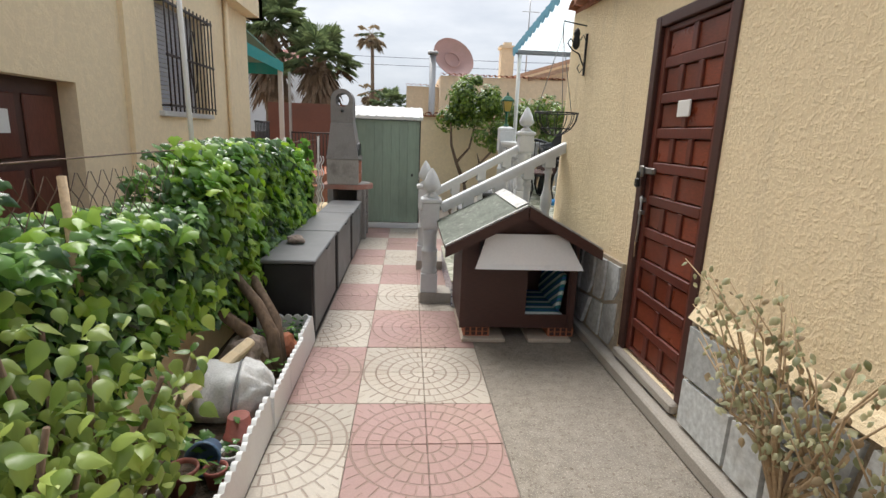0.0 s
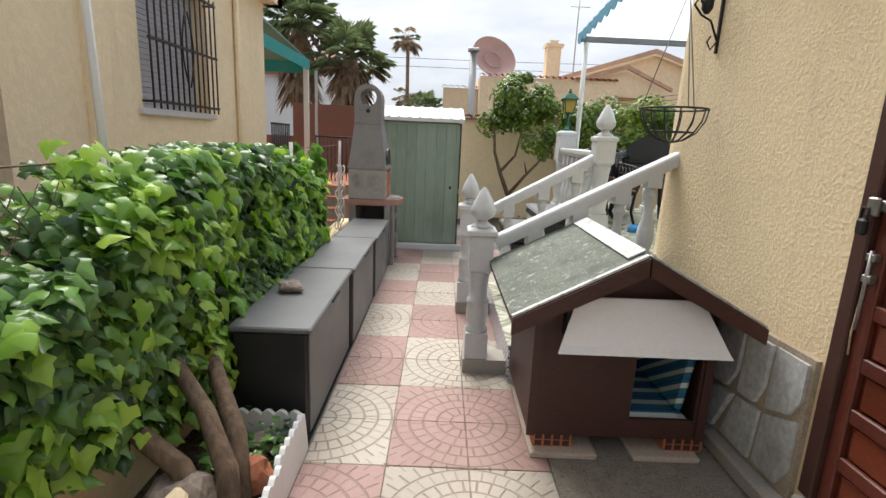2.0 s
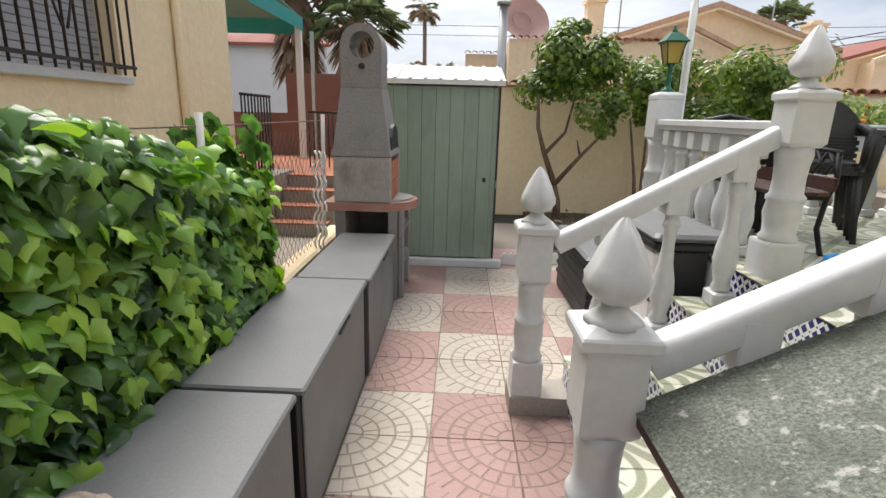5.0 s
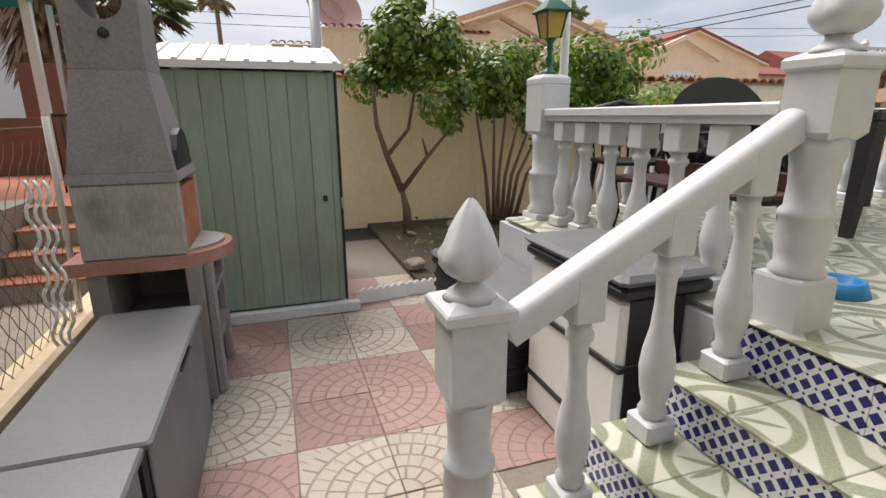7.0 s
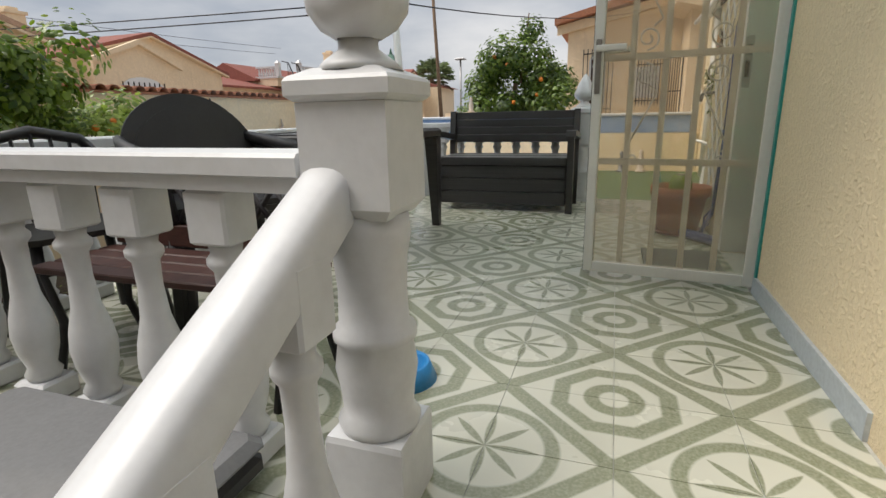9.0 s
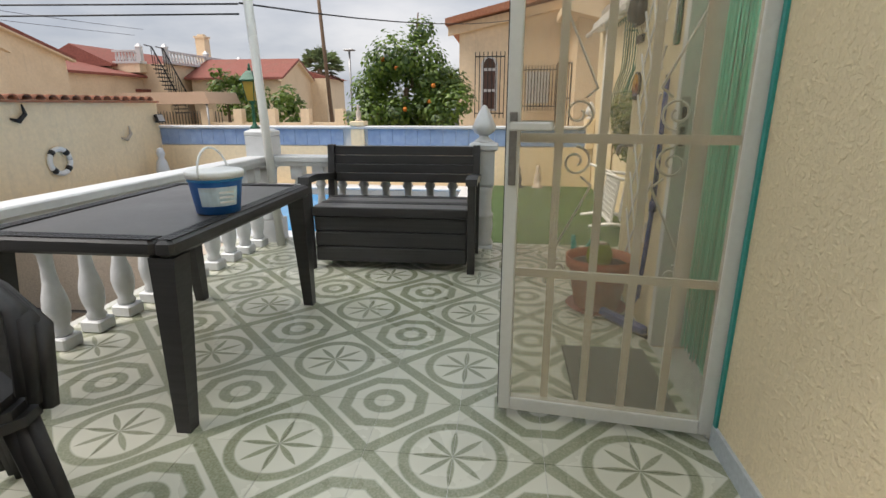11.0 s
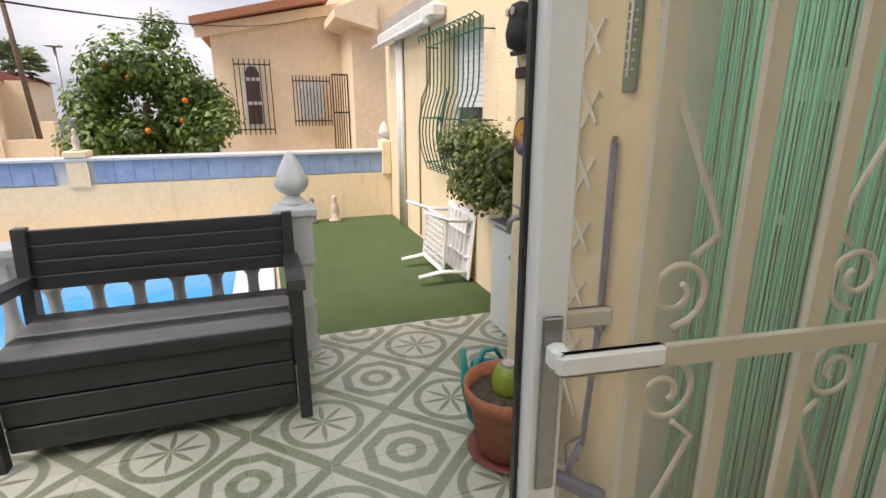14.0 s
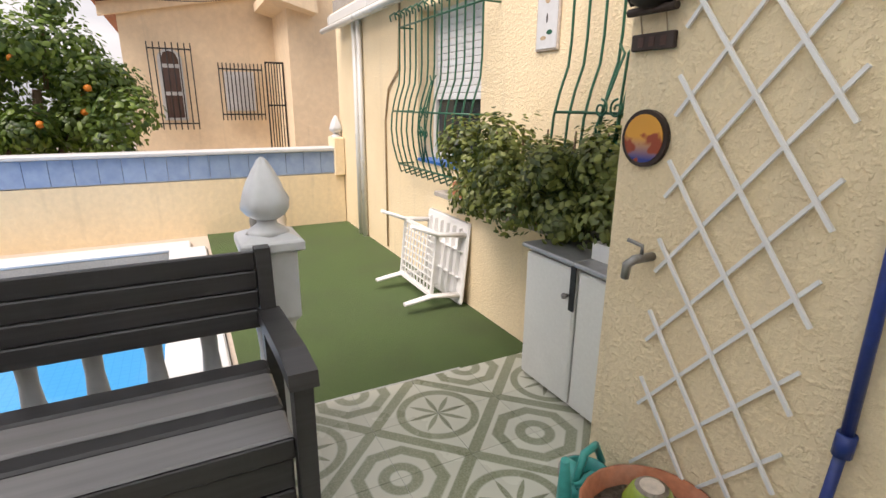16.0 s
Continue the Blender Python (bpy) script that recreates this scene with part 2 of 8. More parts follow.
PINK_DISH = worn("faded_pink_dish", (0.42, 0.27, 0.25), 0.6, var=0.15, dirty=0.3)
TARMAC = worn("asphalt", (0.06, 0.058, 0.056), 0.95, var=0.2, dirty=0.4, big=0.4, fine=30.0)
PAVING = worn("street_paving", (0.36, 0.31, 0.26), 0.9, var=0.15, dirty=0.4, big=0.8, fine=14.0)
COPING = worn("pool_coping_stone", (0.52, 0.44, 0.36), 0.85, var=0.18, dirty=0.35, fine=70.0)
DULL_METAL = worn("dull_steel", (0.30, 0.29, 0.28), 0.4, 0.8, var=0.15)
# for backings behind doorway and window, room dimness put into the colour
DARK_INSIDE = worn("dim_room_tone", (0.20, 0.17, 0.14), 0.9)
STRAW = worn("dry_cane", (0.45, 0.33, 0.2), 0.8, var=0.25)


def striped_cloth():
    """Teal cloth with pale and blue stripes."""
    k = Net("teal_and_white_striped_cloth")
    _, y, z = k.xyz(k.pos())
    q = k.m("FLOORED_MODULO", k.m("ADD", k.m("MULTIPLY", z, 1.5), y), 0.13)
    c = k.mix(k.rng(q, 0.085, 0.089), (0.02, 0.17, 0.19), (0.55, 0.62, 0.60))
    c = k.mix(k.m("MULTIPLY", k.rng(q, 0.02, 0.023), k.rng(q, 0.045, 0.048, 1.0, 0.0)), c, (0.03, 0.10, 0.34))
    k.bump(k.noise(18.0, 3.0), 0.5, 0.01)
    return k.done(c, 0.9)


STRIPED_CLOTH = striped_cloth()
FLAKING = worn("flaking_white_strip", (0.62, 0.62, 0.60), 0.7, var=0.3, dirty=0.8, dirt=(0.16, 0.16, 0.14), big=14.0, fine=60.0, bump=0.6, dist=0.004)
RED_PLASTIC = worn("red_brown_pot", (0.25, 0.07, 0.05), 0.6, dirty=0.4, dirt=(0.4, 0.3, 0.25), big=6.0)
STEEL_BLUE = worn("dull_blue_pot", (0.07, 0.13, 0.22), 0.55, dirty=0.3)
BAG = worn("grey_white_woven_sack", (0.68, 0.68, 0.66), 0.6, var=0.15, dirty=0.4, dirt=(0.25, 0.23, 0.2), big=6.0, fine=90.0, bump=0.5, dist=0.006)
FRIDGE = worn("pale_grey_cabinet_paint", (0.74, 0.74, 0.70), 0.45, var=0.04, dirty=0.2)
SHUTTER = worn("white_slat_shutter", (0.72, 0.73, 0.74), 0.5, var=0.04)
SHUTTER_DIM = worn("faded_grey_shutter", (0.40, 0.40, 0.43), 0.6, var=0.06)
LIME = worn("lime_green_ceramic", (0.22, 0.28, 0.035), 0.25, var=0.1, dirty=0.15, dirt=(0.5, 0.45, 0.2))


def leafy(name, dark, light, rough=0.38):
    k = Net(name)
    r = k.island()
    c = k.mix(k.m("POWER", r, 1.4), dark, light)
    c = k.mix(k.m("MULTIPLY", k.rng(k.noise(2.0, 3.0), 0.42, 0.7), 0.4), c, tuple(v * 1.4 for v in light))
    k.bump(k.noise(60.0, 2.0), 0.2, 0.002)
    tl, mx = k.n.new("ShaderNodeBsdfTranslucent"), k.n.new("ShaderNodeMixShader")
    k.put(tl.inputs["Color"], k.hsv(c, s=1.1, v=1.5))
    mx.inputs[0].default_value = 0.3
    mat = k.done(c, rough)
    k.l.new(k.bsdf.outputs[0], mx.inputs[1])
    k.l.new(tl.outputs[0], mx.inputs[2])
    k.l.new(mx.outputs[0], k.n["Material Output"].inputs["Surface"])
    return mat


IVY = leafy("ivy_leaf", (0.018, 0.055, 0.02), (0.19, 0.36, 0.085), 0.21)
IVY_YOUNG = leafy("young_ivy_leaf", (0.13, 0.29, 0.03), (0.38, 0.56, 0.08), 0.32)
BUSH = leafy("broad_bush_leaf", (0.085, 0.16, 0.035), (0.40, 0.49, 0.12), 0.36)
LEMON = leafy("lemon_leaf", (0.03, 0.075, 0.014), (0.21, 0.30, 0.045), 0.35)
PALM_LEAF = leafy("palm_leaf", (0.075, 0.11, 0.055), (0.25, 0.31, 0.15), 0.5)
DRY_LEAF = leafy("dry_leaf", (0.24, 0.17, 0.10), (0.42, 0.34, 0.22), 0.7)
GREY_LEAF = leafy("grey_green_leaf", (0.16, 0.18, 0.09), (0.52, 0.50, 0.32), 0.5)
DARK_LEAF = leafy("dark_shrub_leaf", (0.03, 0.055, 0.014), (0.24, 0.27, 0.07), 0.4)
FAR_LEAF = leafy("far_tree_leaf", (0.024, 0.06, 0.014), (0.17, 0.25, 0.045), 0.4)
ORANGE = worn("orange_peel", (0.75, 0.23, 0.02), 0.45)


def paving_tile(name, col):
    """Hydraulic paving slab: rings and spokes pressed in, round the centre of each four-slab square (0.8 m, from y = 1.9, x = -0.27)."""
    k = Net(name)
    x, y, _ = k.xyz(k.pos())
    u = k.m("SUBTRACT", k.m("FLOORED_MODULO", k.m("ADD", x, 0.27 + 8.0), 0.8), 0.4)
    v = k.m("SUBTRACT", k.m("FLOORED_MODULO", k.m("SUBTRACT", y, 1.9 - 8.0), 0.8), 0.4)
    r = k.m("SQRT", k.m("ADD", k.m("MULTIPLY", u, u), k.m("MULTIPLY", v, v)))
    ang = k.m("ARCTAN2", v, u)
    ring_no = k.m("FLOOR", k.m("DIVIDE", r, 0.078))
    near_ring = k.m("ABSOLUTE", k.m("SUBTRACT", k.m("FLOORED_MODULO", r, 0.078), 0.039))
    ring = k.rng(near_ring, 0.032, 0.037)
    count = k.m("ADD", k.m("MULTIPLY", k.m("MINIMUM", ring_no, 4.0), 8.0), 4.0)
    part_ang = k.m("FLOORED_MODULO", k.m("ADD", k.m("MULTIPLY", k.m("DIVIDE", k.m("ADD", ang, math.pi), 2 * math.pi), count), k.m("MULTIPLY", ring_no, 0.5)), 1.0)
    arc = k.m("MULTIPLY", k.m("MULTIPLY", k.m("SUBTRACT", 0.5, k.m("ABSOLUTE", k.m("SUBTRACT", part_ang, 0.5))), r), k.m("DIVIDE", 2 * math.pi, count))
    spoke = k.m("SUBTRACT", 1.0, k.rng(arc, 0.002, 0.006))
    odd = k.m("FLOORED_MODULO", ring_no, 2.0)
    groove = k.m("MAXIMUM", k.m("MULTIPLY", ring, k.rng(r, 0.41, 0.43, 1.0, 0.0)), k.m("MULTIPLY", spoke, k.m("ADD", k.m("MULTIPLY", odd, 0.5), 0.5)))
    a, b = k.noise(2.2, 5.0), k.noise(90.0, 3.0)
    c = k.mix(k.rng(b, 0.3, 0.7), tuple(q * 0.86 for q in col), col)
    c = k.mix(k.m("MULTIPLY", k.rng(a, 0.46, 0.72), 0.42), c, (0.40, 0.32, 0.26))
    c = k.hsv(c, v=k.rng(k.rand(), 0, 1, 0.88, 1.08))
    # groove lines also get a darker base colour, besides the bump below
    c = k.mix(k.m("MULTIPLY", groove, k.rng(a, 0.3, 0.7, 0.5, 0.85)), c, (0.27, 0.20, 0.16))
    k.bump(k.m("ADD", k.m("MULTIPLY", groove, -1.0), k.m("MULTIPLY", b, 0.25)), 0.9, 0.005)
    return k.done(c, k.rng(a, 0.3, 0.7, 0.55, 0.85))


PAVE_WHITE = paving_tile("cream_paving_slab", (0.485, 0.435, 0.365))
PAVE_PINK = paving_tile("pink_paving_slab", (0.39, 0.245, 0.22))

# terrace tile: four 0.2945 m tiles make one figure; octagons and rosettes alternate
TP, OX, OY = 0.589, 1.83, 5.31


def terrace_tile():
    k = Net("green_patterned_terrace_tile")
    x, y, _ = k.xyz(k.pos())

    def cell(v, o):
        return k.m("SUBTRACT", k.m("FLOORED_MODULO", k.m("ADD", k.m("SUBTRACT", v, o), 20 * TP + TP / 2), TP), TP / 2)

    def line(d, w, e=0.004):
        return k.rng(d, w - e, w + e, 1.0, 0.0)

    ua, va = k.m("ABSOLUTE", cell(x, OX)), k.m("ABSOLUTE", cell(y, OY))
    oct_r = k.m("MAXIMUM", k.m("MAXIMUM", ua, va), k.m("MULTIPLY", k.m("ADD", ua, va), 0.7071))
    rc = k.m("SQRT", k.m("ADD", k.m("MULTIPLY", ua, ua), k.m("MULTIPLY", va, va)))
    octagon = line(k.m("ABSOLUTE", k.m("SUBTRACT", oct_r, 0.142)), 0.023)
    eye_ring = line(k.m("ABSOLUTE", k.m("SUBTRACT", rc, 0.060)), 0.021)
    # rosette at the cell's corners
    uf, vf = cell(x, OX + TP / 2), cell(y, OY + TP / 2)
    rf = k.m("SQRT", k.m("ADD", k.m("MULTIPLY", uf, uf), k.m("MULTIPLY", vf, vf)))
    ang = k.m("ARCTAN2", vf, uf)
    petal = k.m("ABSOLUTE", k.m("SINE", k.m("MULTIPLY", k.m("ADD", ang, math.pi / 8), 4.0)))
    petal_w = k.m("MULTIPLY", k.m("MULTIPLY", rf, k.m("SUBTRACT", 0.135, rf)), 5.6)
    off = k.m("ABSOLUTE", k.m("SUBTRACT", k.m("FLOORED_MODULO", k.m("ADD", ang, math.pi / 8), math.pi / 4), math.pi / 8))
    leaf = k.m("MULTIPLY", k.rng(k.m("SUBTRACT", k.m("MULTIPLY", rf, k.m("SINE", off)), k.m("MULTIPLY", petal_w, 0.42)), -0.002, 0.002, 1.0, 0.0), line(rf, 0.133))
    ring = line(k.m("ABSOLUTE", k.m("SUBTRACT", rf, 0.160)), 0.018)
    # broad straps crossing between the figures
    strap = line(k.m("ABSOLUTE", k.m("SUBTRACT", k.m("ADD", ua, va), 0.2945)), 0.033)
    strap = k.m("MULTIPLY", strap, k.m("SUBTRACT", 1.0, k.m("MAXIMUM", line(rf, 0.140), line(oct_r, 0.164))))
    g = k.m("MAXIMUM", k.m("MAXIMUM", octagon, eye_ring), k.m("MAXIMUM", k.m("MAXIMUM", leaf, ring), strap))
    b, a = k.noise(130.0, 3.0), k.noise(1.4, 5.0)
    wearing = k.rng(b, 0.3, 0.62, 0.72, 1.0)
    c = k.mix(k.m("MULTIPLY", g, wearing), (0.57, 0.565, 0.475), (0.225, 0.24, 0.155))
    c = k.hsv(c, v=k.rng(k.rand(), 0, 1, 0.95, 1.04))
    c = k.mix(k.m("MULTIPLY", k.rng(a, 0.5, 0.8), 0.22), c, (0.36, 0.33, 0.27))
    k.bump(k.m("ADD", b, k.m("MULTIPLY", g, 0.2)), 0.12, 0.001)
    return k.done(c, k.rng(a, 0.3, 0.7, 0.20, 0.38))


TERRACE = terrace_tile()


def riser_tile():
    """Cobalt diamonds on white, a fine diagonal net."""
    k = Net("blue_and_white_diamond_riser_tile")
    _, y, z = k.xyz(k.pos())
    s = 0.032
    a = k.m("ABSOLUTE", k.m("SUBTRACT", k.m("FLOORED_MODULO", k.m("DIVIDE", k.m("ADD", k.m("ADD", y, z), 9.0), 2 * s), 1.0), 0.5))
    b = k.m("ABSOLUTE", k.m("SUBTRACT", k.m("FLOORED_MODULO", k.m("DIVIDE", k.m("ADD", k.m("SUBTRACT", y, z), 9.0), 2 * s), 1.0), 0.5))
    blue = k.rng(k.m("MAXIMUM", a, b), 0.30, 0.325, 1.0, 0.0)
    small = k.rng(k.m("MINIMUM", a, b), 0.405, 0.425)
    g = k.m("MAXIMUM", blue, small)
    return k.done(k.mix(g, (0.76, 0.77, 0.78), (0.018, 0.018, 0.16)), 0.25)


RISER = riser_tile()


def water_mat():
    k = Net("pool_water")
    x, y, _ = k.xyz(k.pos())
    s = 0.05
    gx = k.rng(k.m("ABSOLUTE", k.m("SUBTRACT", k.m("FLOORED_MODULO", k.m("DIVIDE", x, s), 1.0), 0.5)), 0.42, 0.47)
    gy = k.rng(k.m("ABSOLUTE", k.m("SUBTRACT", k.m("FLOORED_MODULO", k.m("DIVIDE", y, s), 1.0), 0.5)), 0.42, 0.47)
    c = k.mix(k.m("MULTIPLY", k.m("MAXIMUM", gx, gy), 0.35), (0.05, 0.30, 0.62), (0.02, 0.20, 0.48))
    k.bump(k.noise(5.0, 3.0), 0.25, 0.02)
    return k.done(c, 0.06)


WATER = water_mat()


def turf_mat():
    k = Net("artificial_turf")
    b, a = k.noise(220.0, 3.0), k.noise(1.8, 5.0)
    c = k.mix(k.rng(b, 0.3, 0.7), (0.042, 0.08, 0.022), (0.105, 0.16, 0.05))
    c = k.mix(k.m("MULTIPLY", k.rng(a, 0.42, 0.75), 0.5), c, (0.06, 0.075, 0.035))
    k.bump(b, 1.0, 0.012)
    return k.done(c, 0.95)


TURF = turf_mat()


def glazed_blue():
    k = Net("blue_glazed_tile_band")
    a, b = k.noise(9.0, 4.0), k.noise(60.0, 3.0)
    c = k.mix(k.rng(a, 0.35, 0.65), (0.24, 0.33, 0.52), (0.30, 0.40, 0.58))
    c = k.hsv(c, v=k.rng(k.rand(), 0, 1, 0.95, 1.05))
    k.bump(b, 0.1, 0.001)
    return k.done(c, 0.25)


BLUE_TILE = glazed_blue()


def clear_glass(name, tint=(0.93, 0.95, 0.94), rough=0.02, haze=0.0):
    """A thin pane: mostly clear, with a little mirror."""
    mat = bpy.data.materials.new(name)
    mat.use_nodes = True
    n, l = mat.node_tree.nodes, mat.node_tree.links
    n.clear()
    out, mx, tr, gl = n.new("ShaderNodeOutputMaterial"), n.new("ShaderNodeMixShader"), n.new("ShaderNodeBsdfTransparent"), n.new("ShaderNodeBsdfGlossy")
    tr.inputs["Color"].default_value = (*tint, 1)
    gl.inputs["Roughness"].default_value = rough
    mx.inputs[0].default_value = 0.045
    l.new(tr.outputs[0], mx.inputs[1])
    l.new(gl.outputs[0], mx.inputs[2])
    # dirty, hazy look put in as a diffuse layer that lightens the pane
    df, m2 = n.new("ShaderNodeBsdfDiffuse"), n.new("ShaderNodeMixShader")
    df.inputs["Color"].default_value = (0.78, 0.72, 0.62, 1)
    m2.inputs[0].default_value = haze
    l.new(mx.outputs[0], m2.inputs[1])
    l.new(df.outputs[0], m2.inputs[2])
    l.new(m2.outputs[0], out.inputs["Surface"])
    return mat


GLASS = clear_glass("door_glass", (0.92, 0.89, 0.83), 0.03, 0.09)
DARK_GLASS = worn("dark_window_glass", (0.03, 0.032, 0.035), 0.08, var=0.1, dirty=0.05)


def amber():
    k = Net("amber_lantern_glass")
    k.put(k.bsdf.inputs["Transmission Weight"], 0.35)
    return k.done((0.50, 0.36, 0.07), 0.3)


AMBER = amber()


def strip_mat():
    k = Net("green_translucent_strip")
    k.put(k.bsdf.inputs["Transmission Weight"], 0.12)
    c = k.hsv((0.22, 0.82, 0.58), v=k.rng(k.rand(), 0, 1, 0.75, 1.3))
    return k.done(c, 0.3)


STRIP = strip_mat()


def canvas_mat(name, col):
    """Cloth that lets some light through."""
    mat = bpy.data.materials.new(name)
    mat.use_nodes = True
    n, l = mat.node_tree.nodes, mat.node_tree.links
    b, tr, mx = n["Principled BSDF"], n.new("ShaderNodeBsdfTranslucent"), n.new("ShaderNodeMixShader")
    ns = n.new("ShaderNodeTexNoise")
    ns.inputs["Scale"].default_value = 3.0
    rp = n.new("ShaderNodeMix")
    rp.data_type = "RGBA"
    rp.inputs["A"].default_value, rp.inputs["B"].default_value = (*col, 1), (*[c * 0.93 for c in col], 1)
    l.new(ns.outputs["Fac"], rp.inputs["Factor"])
    l.new(rp.outputs["Result"], b.inputs["Base Color"])
    l.new(rp.outputs["Result"], tr.inputs["Color"])
    b.inputs["Roughness"].default_value = 0.9
    mx.inputs[0].default_value = 0.9
    l.new(b.outputs[0], mx.inputs[1])
    l.new(tr.outputs[0], mx.inputs[2])
    l.new(mx.outputs[0], n["Material Output"].inputs["Surface"])
    return mat


AWNING = canvas_mat("faded_awning_canvas", (0.90, 0.95, 0.97))


# ---- mesh tools ----
class Geo:
    """Collects solid pieces into one mesh."""

    def __init__(self):
        self.v, self.f, self.mi, self.sm = [], [], [], []

    def add(self, verts, faces, m=0, smooth=False):
        o = len(self.v)
        self.v += [tuple(p) for p in verts]
        self.f += [tuple(i + o for i in fc) for fc in faces]
        self.mi += [m] * len(faces)
        self.sm += [smooth] * len(faces)
        return self

    def box(self, x0, x1, y0, y1, z0, z1, m=0, c=0.0, turn=None):
        """A box with chamfered upright and top edges (c), turned by a matrix if given."""
        if c <= 0:
            vs = [(x, y, z) for z in (z0, z1) for x, y in ((x0, y0), (x1, y0), (x1, y1), (x0, y1))]
            fs = [(3, 2, 1, 0), (4, 5, 6, 7), (0, 1, 5, 4), (1, 2, 6, 5), (2, 3, 7, 6), (3, 0, 4, 7)]
        else:
            c = min(c, (x1 - x0) * 0.45, (y1 - y0) * 0.45, (z1 - z0) * 0.45)

            def ring(i, z):
                a, b, d, e = x0 + i, x1 - i, y0 + i, y1 - i
                return [(a + c, d, z), (b - c, d, z), (b, d + c, z), (b, e - c, z), (b - c, e, z), (a + c, e, z), (a, e - c, z), (a, d + c, z)]

            vs = ring(c, z0) + ring(0, z0 + c) + ring(0, z1 - c) + ring(c, z1)
            fs = [tuple(range(7, -1, -1)), tuple(range(24, 32))]
            for k in range(3):
                fs += [(8 * k + i, 8 * k + (i + 1) % 8, 8 * k + 8 + (i + 1) % 8, 8 * k + 8 + i) for i in range(8)]
        if turn is not None:
            vs = [turn @ Vector(p) for p in vs]
        return self.add(vs, fs, m)

    def tube(self, pts, radii, n=8, m=0, caps=True, flat=None, smooth=True):
        """A round bar along points; radii one number or a list. flat: squash factor in z."""
        pts = [Vector(p) for p in pts]
        if isinstance(radii, (int, float)):
            radii = [radii] * len(pts)
        vs, fs, up = [], [], None
        for i, p in enumerate(pts):
            d = (pts[min(i + 1, len(pts) - 1)] - pts[max(i - 1, 0)]).normalized()
            if up is None:
                up = Vector((0, 0, 1)) if abs(d.z) < 0.9 else Vector((1, 0, 0))
            a = up - d * up.dot(d)
            if a.length < 1e-4:
                a = d.orthogonal()
            a.normalize()
            up, b = a, d.cross(a)
            for k in range(n):
                w = 2 * math.pi * (k + 0.5) / n
                vs.append(p + (a * math.cos(w) * (flat or 1.0) + b * math.sin(w)) * radii[i])
        for i in range(len(pts) - 1):
            fs += [(i * n + k, i * n + (k + 1) % n, (i + 1) * n + (k + 1) % n, (i + 1) * n + k) for k in range(n)]
        self.add(vs, fs, m, smooth)
        if caps:
            o = len(self.v) - len(vs)
            self.f += [tuple(o + k for k in range(n - 1, -1, -1)), tuple(o + (len(pts) - 1) * n + k for k in range(n))]
            self.mi += [m, m]
            self.sm += [False, False]
        return self

    def lathe(self, x, y, profile, n=16, m=0, turn=0.0, smooth=True):
        """Turned shape from (radius, z) pairs, bottom to top."""
        vs, fs = [], []
        for r, z in profile:
            vs += [(x + r * math.cos(turn + 2 * math.pi * k / n), y + r * math.sin(turn + 2 * math.pi * k / n), z) for k in range(n)]
        for i in range(len(profile) - 1):
            fs += [(i * n + k, i * n + (k + 1) % n, (i + 1) * n + (k + 1) % n, (i + 1) * n + k) for k in range(n)]
        self.add(vs, fs, m, smooth)
        o = len(self.v) - len(vs)
        self.f += [tuple(o + k for k in range(n - 1, -1, -1)), tuple(o + (len(profile) - 1) * n + k for k in range(n))]
        self.mi += [m, m]
        self.sm += [False, False]
        return self

    def square(self, x, y, profile, m=0):
        """Square-plan stack from (half width, z) pairs."""
        return self.lathe(x, y, [(h * math.sqrt(2), z) for h, z in profile], 4, m, math.pi / 4, False)

    def prism(self, poly, axis, a, b, m=0):
        """A flat polygon (pairs) pushed from a to b along x, y or z."""
        put = {"x": lambda p, q, s: (s, p, q), "y": lambda p, q, s: (p, s, q), "z": lambda p, q, s: (p, q, s)}[axis]
        n = len(poly)
        vs = [put(p, q, a) for p, q in poly] + [put(p, q, b) for p, q in poly]
        fs = [tuple(range(n - 1, -1, -1)), tuple(range(n, 2 * n))] + [(i, (i + 1) % n, n + (i + 1) % n, n + i) for i in range(n)]
        return self.add(vs, fs, m)

    def mesh(self, name, mats, tidy=True):
        me = bpy.data.meshes.new(name)
        me.from_pydata(self.v, [], self.f)
        for mt in mats if isinstance(mats, (list, tuple)) else [mats]:
            me.materials.append(mt)
        me.polygons.foreach_set("material_index", self.mi)
        me.polygons.foreach_set("use_smooth", self.sm)
        me.update()
        if tidy and len(self.f) < 4000:
            bm = bmesh.new()
            bm.from_mesh(me)
            bmesh.ops.recalc_face_normals(bm, faces=bm.faces)
            bm.to_mesh(me)
            bm.free()
        return me


def thing(name, label="", category="", group="", kind="", m=None):
    ob = new(name)
    ob.empty_display_size = 0.1
    if m is not None:
        ob.matrix_basis = m
    return tagged(ob, label, category, group, kind)


def part(name, g, mats, parent=None, label="", category="", group="", kind=""):
    ob = new(name, g.mesh(name, mats) if isinstance(g, Geo) else g)
    if parent is not None:
        ob.parent = parent
    return tagged(ob, label, category, group, kind)


def setting(name, g, mats, label=""):
    return part(name, g, mats, None, label, "", "", "structure")


def pieces(name, boxes, mat, parent):
    """Separate boxes of one kind, one part each."""
    for b in boxes:
        part(name, B(*b), mat, parent)


def B(*a, **k):
    return Geo().box(*a, **k)


def arc(cx, cy, r, a0, a1, n=8):
    return [(cx + r * math.cos(radians(a0 + (a1 - a0) * i / n)), cy + r * math.sin(radians(a0 + (a1 - a0) * i / n))) for i in range(n + 1)]


def rnd(a, b):
    return random.uniform(a, b)


